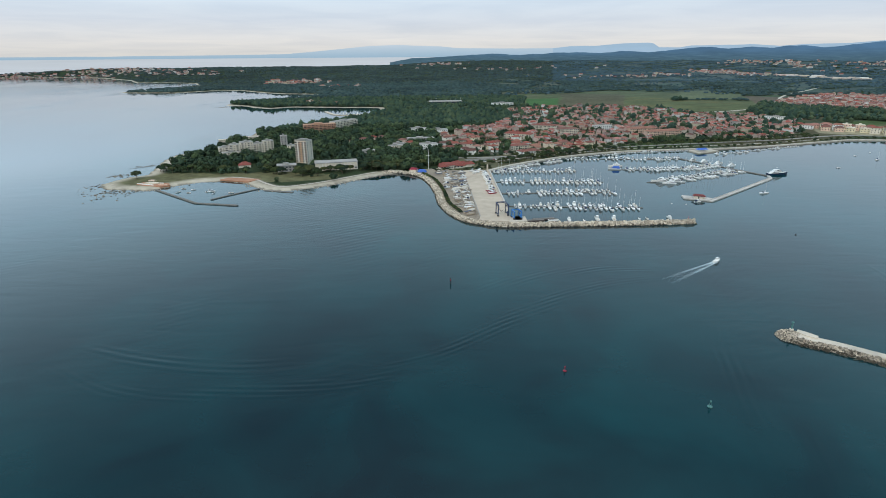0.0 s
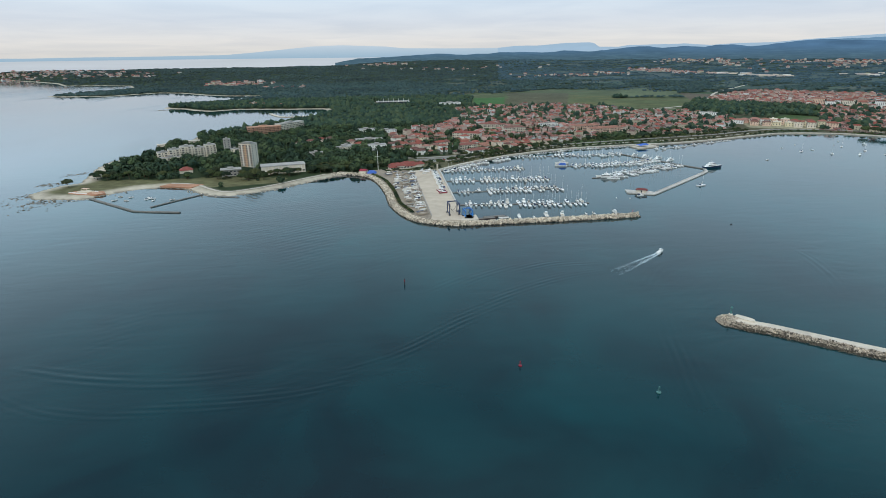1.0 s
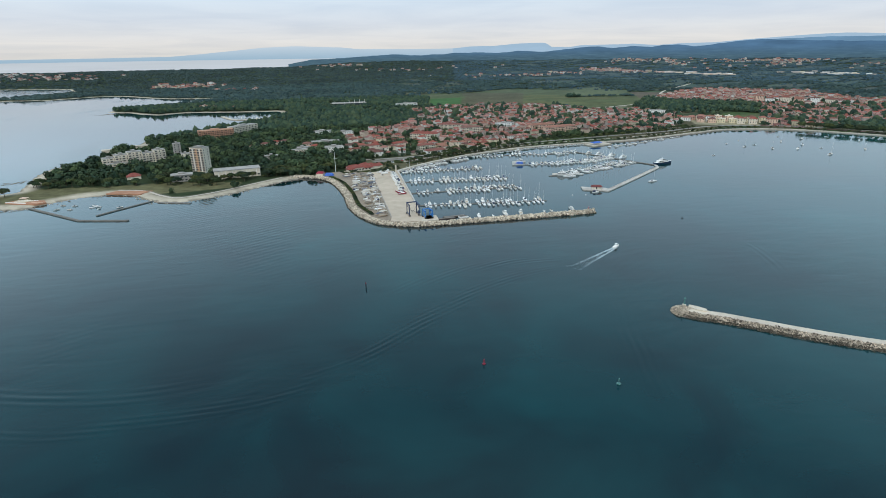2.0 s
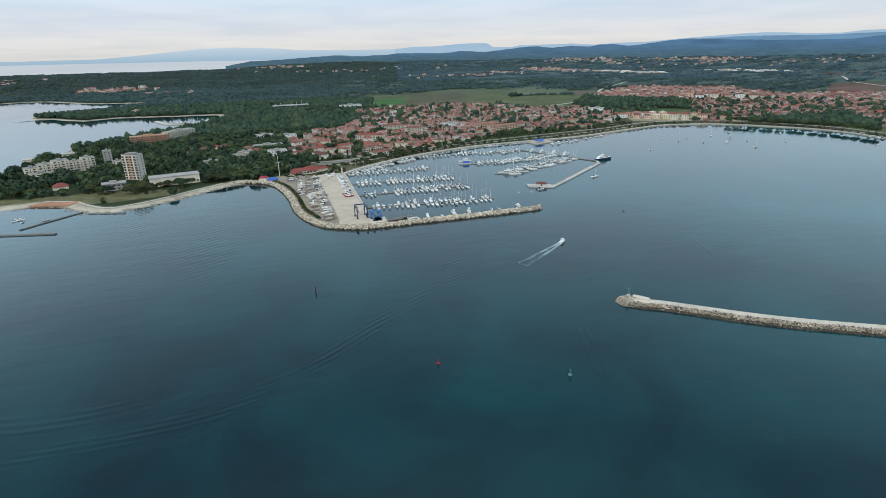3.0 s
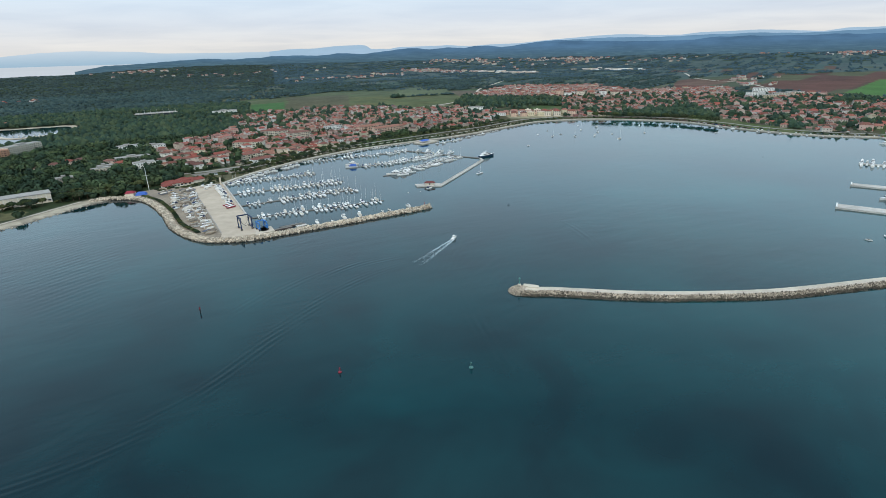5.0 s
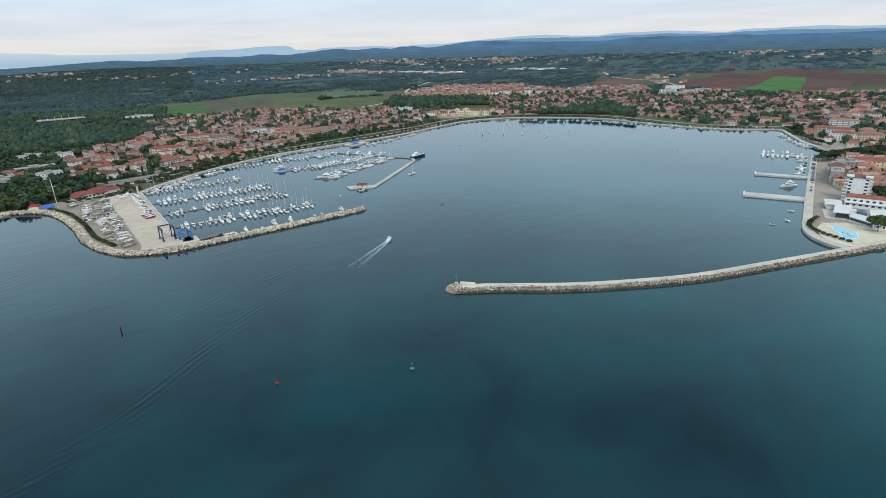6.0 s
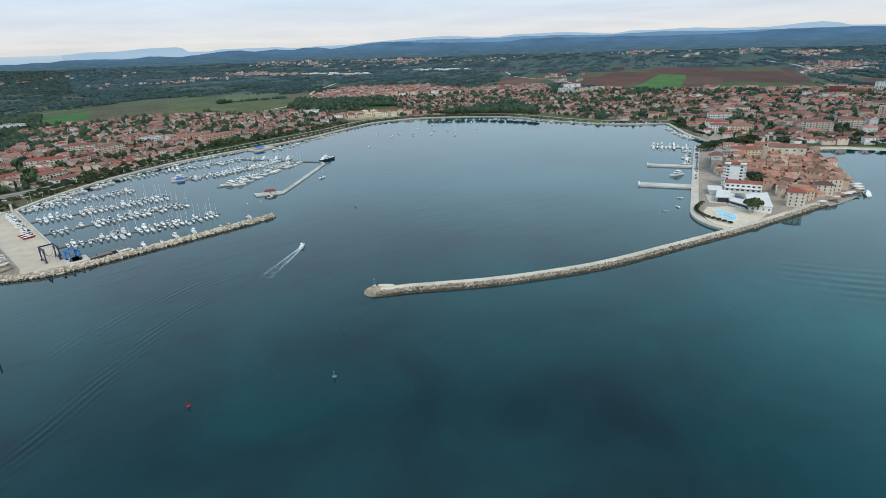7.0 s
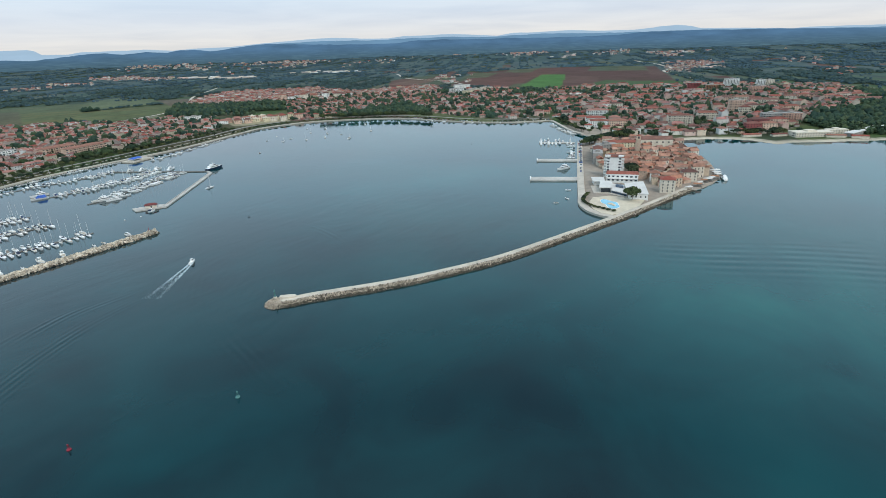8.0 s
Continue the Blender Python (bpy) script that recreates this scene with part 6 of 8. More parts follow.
# the marina clubhouse
club = empty("clubhouse", flat(24, 675, 1.6, 0.28), "cream marina clubhouse with joined red hipped roofs", "clubhouse")
for dx, dy, L, W, h in ((-15, -1, 11, 9, 3.2), (-5, 0, 12, 11, 4.6), (6, -1, 13, 9, 3.4), (-9, 8, 16, 8, 3.8), (6, 8, 12, 10, 5.0), (18, 4, 12, 9, 3.6), (15, 12, 10, 8, 3.2), (25, 8, 8, 7, 3.0)):
    w_, r_ = pitched(L, W, h, 2.3, True, 0.8)
    part("wall", w_, M_cream, club, at=Matrix.Translation((dx, dy, 0)))
    part("roof", r_, M_redroof, club, "red tiled hipped roof", at=Matrix.Translation((dx, dy, 0)))
for k in range(7):
    part("window", WIDE_WINDOW, None, club, at=flat((-18, -14.5, -8, -4.5, -1, 3.5, 8)[k], -5.52 if k != 3 and k != 2 and k != 4 else -5.53, 2.0, 0))
taken.append((24, 675, 44))

# large buildings of the marina town
apartment(flat(141, 905, 3.0, -0.42), 46, 22, 3, M_cream, "large cream apartment block with terracotta roofs", pitched_roof=True)
apartment(flat(126, 808, 2.0, 0.3), 30, 12, 2, M_cream, "cream house row with terracotta roof", pitched_roof=True)
apartment(flat(133, 760, 2.0, 0.35), 32, 14, 2, M_white, "white restaurant with a terracotta hipped roof", pitched_roof=True)
apartment(flat(392, 925, 3.0, 0.25), 62, 18, 3, M_peach, "long pink building with a terracotta roof", pitched_roof=True)
apartment(flat(370, 960, 3.0, 0.25), 50, 16, 3, M_peach, "long pink building with a terracotta roof", pitched_roof=True)
apartment(flat(235, 960, 3.0, 0.2), 40, 16, 3, M_cream, "cream apartment building with a terracotta roof", pitched_roof=True)
apartment(flat(205, 1010, 3.0, -0.3), 44, 18, 3, M_cream, "cream apartment building with a terracotta roof", pitched_roof=True)
apartment(flat(310, 1000, 3.0, 0.1), 34, 12, 3, M_white, "white apartment building with a flat roof")
apartment(flat(715, 1130, 5.0, -0.55), 44, 12, 2, M_white, "long white hall behind the town", balconies=False)
apartment(flat(182, 1470, 7.0, 0.3), 56, 18, 2, M_white, "long white sports hall beside the pitch", balconies=False)
for i, (x, y) in enumerate(((745, 1000), (770, 985), (795, 965), (815, 945), (760, 960), (785, 935), (725, 975))):
    for dx, dy, turn in ((-9, 6, -0.65), (8, -5, -0.5)):
        apartment(flat(x + dx, y + dy, 3.0, turn), 14, 11, 2 + i % 2, (M_yellow, M_peach, M_cream, M_yellow, M_yellow, M_cream, M_peach)[i], "pastel seaside apartment house with a terracotta roof", pitched_roof=i % 3 != 1, roof=M_cream, balconies=False)
for i, (x, y, L, fl) in enumerate(((1533, 931, 52, 6), (1414, 878, 44, 5), (1399, 829, 34, 4), (1471, 844, 40, 4), (1565, 862, 44, 3))):
    apartment(flat(x, y, 5.0, -0.9), L, 14, fl, (M_white, M_white, M_yellow, M_cream, M_cream)[i], "stepped white and ochre apartment building above the town", balconies=i != 0)
for i in range(22):
    x, y = 690 + 6.2 * i + rnd.uniform(-8, 8), 1020 - 3.6 * i + rnd.uniform(-34, 40)
    if free(x, y, 15):
        apartment(flat(x, y, 3.0, -0.65 + rnd.uniform(-0.2, 0.2)), rnd.uniform(12, 18), 10, 2 + i % 2, (M_yellow, M_peach, M_white, M_cream, M_salmon)[i % 5], "pastel seaside villa with a terracotta roof", pitched_roof=True, balconies=False)
# white blocks over the terraces
for i in range(9):
    x, y = 1110 + 26 * (i % 5) + rnd.uniform(-6, 6), 1250 - 18 * (i % 5) + 45 * (i // 5)
    apartment(flat(x, y, 6.0, -0.75), 22, 12, 4 + i % 2, (M_white, M_cream, M_peach)[i % 3], "white apartment house with a tiled roof", pitched_roof=True, balconies=False)
# the southern town
for x, y, L, W, fl, pt, lb in ((1655, 262, 34, 14, 7, M_red, "red and white high-rise apartment block"), (1640, 215, 30, 14, 6, M_brown, "brown high-rise apartment block in town"), (1790, 185, 40, 14, 8, M_white, "white and red high-rise apartment block"), (1600, 105, 40, 14, 6, M_salmon, "salmon high-rise apartment block in town"), (1760, 100, 44, 14, 8, M_white, "white and red high-rise apartment block"),
                                (1165, 108, 26, 14, 8, M_peach, "tall pink apartment tower in the town"), (1140, 90, 20, 12, 5, M_cream, "cream apartment house in the town"), (990, 172, 40, 16, 5, M_cream, "pale block with ribbed walls"), (1064, 141, 34, 14, 4, M_cream, "pale flat-roofed block in the town"), (1008, 45, 56, 18, 4, M_red, "long dark red apartment building"), (1062, 30, 60, 16, 5, M_grey, "long grey apartment building with balconies"),
                                (978, 52, 46, 14, 3, M_red, "dark red wing of an apartment building"), (1045, 332, 40, 22, 4, M_white, "white public building with stepped roofs"), (935, 276, 62, 22, 3, M_white, "long white building with a grey roof"), (960, 308, 34, 26, 3, M_white, "white flat-roofed public building"), (1140, 240, 54, 20, 3, M_peach, "pink school building with a wide roof"), (1200, 352, 50, 18, 3, M_white, "blue and white flat-roofed building"),
                                (1440, 420, 40, 20, 3, M_salmon, "orange brick building among trees"), (1440, 330, 34, 16, 3, M_salmon, "orange house row with tiled roofs"), (1380, 120, 90, 14, 4, M_peach, "long peach apartment row with tiled roofs"), (1330, 60, 90, 14, 4, M_cream, "long cream apartment row with tiled roofs"), (1420, 30, 80, 14, 4, M_peach, "long peach apartment row with tiled roofs"), (1480, -30, 110, 14, 4, M_peach, "long peach apartment row with tiled roofs"),
                                (1560, 0, 90, 14, 4, M_peach, "long peach apartment row with tiled roofs"), (1540, -95, 90, 14, 3, M_peach, "long peach apartment row with tiled roofs"), (1440, -105, 64, 14, 3, M_cream, "long cream apartment row with tiled roofs"), (1250, 20, 80, 16, 3, M_salmon, "long orange apartment row with tiled roofs"), (1215, 70, 60, 16, 4, M_cream, "cream apartment row with tiled roofs")):
    t = -1.15 + rnd.uniform(-0.1, 0.1)
    units = max(1, round(L / 28))
    for k in range(units):
        o = (k + 0.5) / units * L - L / 2
        pk = pt if units == 1 or k % 2 == 0 else rnd.choice((M_cream, M_cream, M_peach, M_salmon))
        apartment(flat(x + o * math.cos(t) + rnd.uniform(-4, 4), y + o * math.sin(t), 3.5, t), L / units - 1.5, W, fl - (k % 3 == 2), pk, lb, pitched_roof=pt is not M_grey and fl < 6, balconies=fl > 3)
for x, y, L, W, a in ((940, -14, 52, 22, -1.05), (974, -44, 30, 12, -1.05)):
    apartment(flat(x, y, 1.8, a), L, W, 2, M_cream, "pale hall with arched windows by the beach", balconies=False, roof=M_cream, name="beach_hall")
ramp_ = empty("long_shed", flat(1010, -84, 2.0, -0.4), "very long low shed with a white roof", "shed")
part("wall", block(-65, 65, -5, 5, -1, 4.5), M_grey, ramp_)
part("roof", boxes((-66, 66, -6, 6, 4.5, 5.2)), M_canopy_white, ramp_)

# the small harbour in the inlet behind the headland
ip = empty("inlet_pier", Matrix.Identity(4), "pale concrete pier of a small harbour in the inlet", "pier")
v, f = ribbon(smooth_line([(-274, 1392), (-243, 1327), (-215, 1309), (-160, 1330)], 10), [(-4, -2), (-4, 1.3), (4, 1.3), (4, -2)])
part("deck", mesh_of("deck", v, f, (M_concrete,)), None, ip)
for k in range(9):
    moor(-232 + 9 * k, 1352 - 3.5 * k + rnd.uniform(-2, 2), rnd.uniform(1.1, 1.6), 0 if k % 3 else 1, k % 3)
# one made-up hall stands in for a camp of blue and white vehicles and boats
gh = empty("glazed_hall", flat(32, 1560, gz(32, 1560), 0.1), "blue hall with white masts standing in for a camp among trees", "hall")
part("wall", block(-46, 46, -12, 12, -2, 7), M_glass, gh)
part("roof", wedge(-48, 48, 13, 7, 9, 0.03, 0.03, 0.8), M_grey, gh)
for k in range(7):
    bm = bmesh.new()
    tube(bm, (-42 + 14 * k, -12.5, 0), (-42 + 14 * k, -10, 17), 0.35, 0.2, 6)
    part("mast", bm, M_white, gh)
taken.append((32, 1560, 110)), taken.append((20, 1520, 60)), taken.append((50, 1520, 60))
for x, y, L, W, a in ((898, 50, 26, 8, -1.0), (914, 16, 22, 7, -0.95), (930, -52, 24, 8, -1.3), (934, -80, 20, 7, -1.4)):
    bh = empty("beach_hut", flat(x + 11, y + 8, 1.6, a), "low beach bar with a tiled roof above the sand", "hut", "beach huts")
    w_, r_ = pitched(L, W, 3.0, 1.4, False)
    part("wall", w_, M_cream, bh)
    part("roof", r_, M_roof, bh)
    taken.append((x + 6, y + 4, 16))

# ---- the old town's seafront ----
tagged(part("pavement_lido", slab([(482, 152), (495, 140), (496, 108), (470, 107), (444, 113), (437, 120), (438, 130), (447, 140), (462, 149)], 0.5, 2.1), M_sand), "pale paved lido terrace", "pavement", kind="structure")
pool = empty("swimming_pool", flat(468, 131, 2.1, 0.66) @ Matrix.Diagonal((0.98, 0.95, 1, 1)), "blue curved swimming pool in a pale terrace", "pool")
rim, wat = [], []
for i in range(44):
    a = i / 44 * 2 * math.pi
    q = 1 + 0.2 * math.cos(2 * a) + 0.14 * math.sin(3 * a) + 0.08 * math.cos(5 * a)
    rim.append((13.2 * q * math.cos(a), 8.2 * q * math.sin(a)))
    wat.append((12.6 * q * math.cos(a), 7.6 * q * math.sin(a)))
part("coping", slab(rim, 0, 0.12), M_white, pool)
part("pool_water", slab(wat, 0.05, 0.16), M_pool, pool, "clear blue pool water")
part("island", slab([(-8, -1), (-5, -3.2), (-2, -1.5), (-4.5, 0.8)], 0.1, 0.5), M_sand, pool, "pale low island in the pool")
part("island", turned([(2.6, 0.1), (2.6, 0.5), (2.2, 0.6)], 14), M_sand, pool, "pale round island in the pool")

hotel = empty("white_hotel", flat(576, 161, 2.0, -1.28), "seven-storey white hotel with stacked side balconies", "hotel")
part("wall", block(-7.5, 7.5, -6, 7, -1, 21.5), M_white, hotel)
part("roof", wedge(-10.0, 10.0, 7.6, 21.5, 23.0, 0.1, 0.1, 0.5), M_roof, hotel, "red tiled roof")
part("parapet", block(-9.6, -4, -7.6, -5.2, 22.0, 23.8), M_white, hotel)
part("parapet", block(4, 9.6, -7.6, -5.2, 22.0, 23.8), M_white, hotel)
for fl in range(7):
    z = 1.6 + 3.0 * fl
    for sx in (-1, 1):
        part("balcony", boxes((sx * 7.5 if sx > 0 else -10.2, 10.2 if sx > 0 else -7.5, -6, 6, z - 1.3, z - 1.05), (sx * 10.1 - 0.1, sx * 10.1 + 0.1, -6, 6, z - 1.05, z - 0.2), (min(sx * 7.5, sx * 10.2), max(sx * 7.5, sx * 10.2), -6.1, -5.9, z - 1.05, z - 0.2)), M_white, hotel)
        for y in (-3.5, 2.5):
            part("window", WIDE_WINDOW, None, hotel, at=flat(sx * 7.52, y, z, math.pi / 2))
# dark panes stand in for the shaded recesses beside the centre panel
for fl in range(7):
    for sx in (-1, 1):
        part("window", WIDE_WINDOW, None, hotel, at=flat(sx * 5.8, -6.02, 1.8 + 3.0 * fl, 0))
part("centre_panel", block(-4.2, 4.2, -6.35, -6.0, 0, 21.4), M_white, hotel)
taken.append((576, 161, 26))

wing = empty("hotel_wing", flat(556.5, 146, 2.0, -1.28), "long white hotel wing with a red roof and window band", "hotel")
part("wall", block(-15.5, 15.5, -6.5, 6.5, -1, 8.6), M_white, wing)
part("roof", wedge(-16, 16, 7.0, 8.6, 10.4, 0.03, 0.03, 0.35), M_roof, wing)
for k in range(7):
    part("window", WIDE_WINDOW, None, wing, at=flat(-13.2 + 4.4 * k, -6.52, 6.4, 0))
    part("window", WIDE_WINDOW, None, wing, at=flat(-13.2 + 4.4 * k, -6.52, 2.6, 0))
part("ledge", boxes((-15.5, 15.5, -7.8, -6.5, 4.2, 4.6)), M_white, wing)
taken.append((556, 146, 36))

cplx = empty("lido_complex", flat(0, 0, 0, 0), "modern white flat-roofed restaurant with glazed fronts", "restaurant")
part("west_block", slab([(529, 166), (533, 157), (548, 163.5), (543, 173)], 1.0, 5.6), M_white, cplx)
part("west_roof", slab([(527, 167), (532, 156), (550, 163), (544, 174.5)], 5.6, 6.2), M_canopy_white, cplx)
part("central_block", slab([(505, 151.5), (509, 143.5), (531, 150), (528, 158.5)], 1.0, 6.4), M_white, cplx)
part("central_roof", slab([(502, 152.5), (507, 142), (533, 149.5), (529.5, 160.5)], 6.4, 7.1), M_canopy_white, cplx)
part("central_glazing", slab([(504.2, 151.0), (508.2, 143.6), (508.9, 143.9), (504.9, 151.3)], 2.2, 6.0), M_glass, cplx)
part("forecourt", slab([(498, 156), (504, 142), (527, 160), (524, 168)], 1.2, 2.15), M_paving, cplx)
part("middle_block", slab([(507, 142), (531, 149.5), (527, 134.5), (499, 125)], 1.0, 4.8), M_white, cplx)
part("middle_glazing", slab([(506.2, 141.6), (506.9, 141.8), (499.4, 125.4), (498.7, 125.2)], 2.4, 4.2), M_blue_glass, cplx)
part("middle_roof", slab([(504, 141.5), (531, 150), (527, 134), (496.5, 124.5)], 4.8, 5.3), M_canopy_white, cplx)
part("plant_room", slab([(517, 141), (523, 143), (521, 135), (515, 133)], 5.3, 7.4), M_blue_glass, cplx)
part("east_block", slab([(526, 134.5), (543, 122), (496, 105.5), (491, 121)], 1.0, 7.0), M_white, cplx)
part("east_roof", slab([(526.5, 135.5), (544.5, 122), (496, 104.8), (490, 121.6)], 7.0, 7.4), M_canopy_white, cplx)
for k in range(4):
    f_ = k / 4 + 0.12
    part("window", WINDOW, None, cplx, at=flat(491 + 5 * f_, 121 - 15.5 * f_, 4.6, -1.26))
part("steps", slab([(501, 142), (504, 141.4), (497, 124.6), (494, 125.5)], 1.5, 2.6), M_paving, cplx)
taken.append((530, 155, 44)), taken.append((512, 135, 34)), taken.append((515, 118, 34)), taken.append((500, 112, 16)), taken.append((470, 130, 50))

# church with its bell tower
church = empty("church", flat(760, 159, 2.5, -1.17), "pale stone church with a tiled roof", "church")
w_, r_ = pitched(40, 15, 12, 3.5, False)
part("wall", w_, M_cream, church)
part("roof", r_, M_roof, church, "terracotta tiled roof")
for k in range(5):
    part("window", WIDE_WINDOW, None, church, at=flat(-15 + 7.5 * k, -7.52, 8.5, 0))
bell = empty("bell_tower", flat(698, 167, 2.5, -1.17), "square stone bell tower of the old town", "bell tower")
part("shaft", block(-2.6, 2.6, -2.6, 2.6, -1, 20, bevel=0.1), M_wall_old, bell)
part("belfry", boxes((-2.9, 2.9, -2.9, 2.9, 20, 20.5), (-2.3, 2.3, -2.3, 2.3, 20.5, 24)), M_wall_old, bell)
part("louvre", boxes((-0.9, 0.9, -2.36, -2.28, 21, 23.5), (-2.36, -2.28, -0.9, 0.9, 21, 23.5)), M_glass, bell)
part("cap", turned([(3.6, 24), (0.15, 26.5)], 4), M_roof, bell)
taken.append((760, 159, 34)), taken.append((698, 167, 8))
for x, y, L, W, fl, pt, a in ((640, 199, 24, 11, 4, M_grey, 0.33), (665, 207, 20, 11, 4, M_cream, 0.33), (688, 215, 20, 12, 3, M_grey, 0.33), (715, 212, 26, 14, 3, M_grey, -0.95), (738, 198, 42, 14, 3, M_yellow, -1.1), (535, 97.5, 13, 12, 4, M_cream, -1.28), (571, 117, 9, 10, 3, M_white, -1.28), (591, 88, 14, 11, 3, M_cream, -1.15)):
    apartment(flat(x, y, 2.0, facing(x, y, a)), L, W, fl, pt, "plastered old-town building with a terracotta roof", balconies=False, pitched_roof=pt is not M_grey, name="old_town_building")

# old-town houses, packed along narrow lanes
back_houses = []
for x, y, t, q in settle(OLD_TOWN, 8.0, 3, -0.95, 0.98, 0.28):
    if not free(x, y, 6.4):
        continue
    if math.hypot(x, y) > 790:
        back_houses.append((x, y, t + 0.5 * math.sin(q * 40), 0.35 + 0.6 * q, 0.72))
        continue
    k = int(q * 97) % len(OLD_HOUSES)
    row = OLD_FRONT if shore_distance(np.array([x]), np.array([y]))[0] < 26 else OLD_HOUSES
    ob = row[k](flat(x, y, gz(x, y) - 0.2 - 2.6 * ((q * 13) % 1), facing(x, y, t + 0.5 * math.sin(q * 40))) @ Matrix.Diagonal((0.70 + 0.36 * ((q * 31) % 1), 0.72 + 0.3 * ((q * 57) % 1), 0.85 + 0.35 * ((q * 71) % 1), 1)))
    ob["label"], ob["group"] = "narrow old-town house of pale stone with terracotta roof", "houses of the old town"
# awnings and floats on the point
for i, (x, y, L, W) in enumerate(((592, 73, 7, 5), (599, 70.5, 8, 5), (607, 68, 7, 5), (614, 66, 8, 6), (634, 67, 9, 6), (645, 70, 9, 6), (572, 76, 8, 5), (580, 75, 6, 4), (556, 81, 7, 4), (662, 80, 9, 6), (625, 64.5, 6, 5))):
    aw = empty("terrace_awning", flat(x, y, 0.6, -1.2 + 0.3 * (i % 3)), "white awning over a waterside terrace", "awning", "terrace awnings")
    part("deck", block(-L / 2, L / 2, -W / 2, W / 2, -1.5, 0.6), M_dock, aw)
    part("canopy", wedge(-L / 2, L / 2, W / 2, 2.9, 3.6, 0.12, 0.12, 0.6), M_canopy_white if i % 3 else M_brown, aw)
    for sx in (-1, 1):
        for sy in (-1, 1):
            bm = bmesh.new()
            tube(bm, (sx * L * 0.46, sy * W * 0.44, 0.6), (sx * L * 0.46, sy * W * 0.44, 3.0), 0.08, n=5)
            part("post", bm, M_alu, aw)
big_yacht(flat(618, 58, 0, 0.4), 16, 5, 1.5, "tour_boat", "blue and white tour boat moored at the point", False)

# houses of the marina town, the front streets
far_houses = []
for x, y, t, q in settle(TOWN_MARINA, 18.0, 5, 0.35, 0.94, 0.3):
    if not free(x, y, 13.0):
        continue
    if math.hypot(x, y) < 860 + 50 * q:
        k = int(q * 89) % len(HOUSES)
        HOUSES[k](flat(x, y, gz(x, y), facing(x, y, t)))
    else:
        far_houses.append((x, y, t, q, 1.0))
for x, y, t, q in settle(TOWN_SHORE, 20.5, 6, -0.9, 0.82, 0.35) + settle(TOWN_SOUTH, 19.5, 7, -1.1, 0.92, 0.35):
    if not free(x, y, 14):
        continue
    if math.hypot(x, y) < 960:
        k = int(q * 89) % len(HOUSES)
        HOUSES[k](flat(x, y, gz(x, y), facing(x, y, t)))
    else:
        far_houses.append((x, y, t, q, 0.85 + 0.75 * ((q * 29) % 1) ** 2))
for poly, pitch, seed, turn, keep in ((TOWN_EAST, 18, 8, -0.6, 0.92), (TERRACES, 16, 9, -0.65, 0.97)):
    for x, y, t, q in settle(poly, pitch, seed, turn, keep, 0.2):
        if free(x, y, pitch * 0.72):
            far_houses.append((x, y, t, q, 0.95))


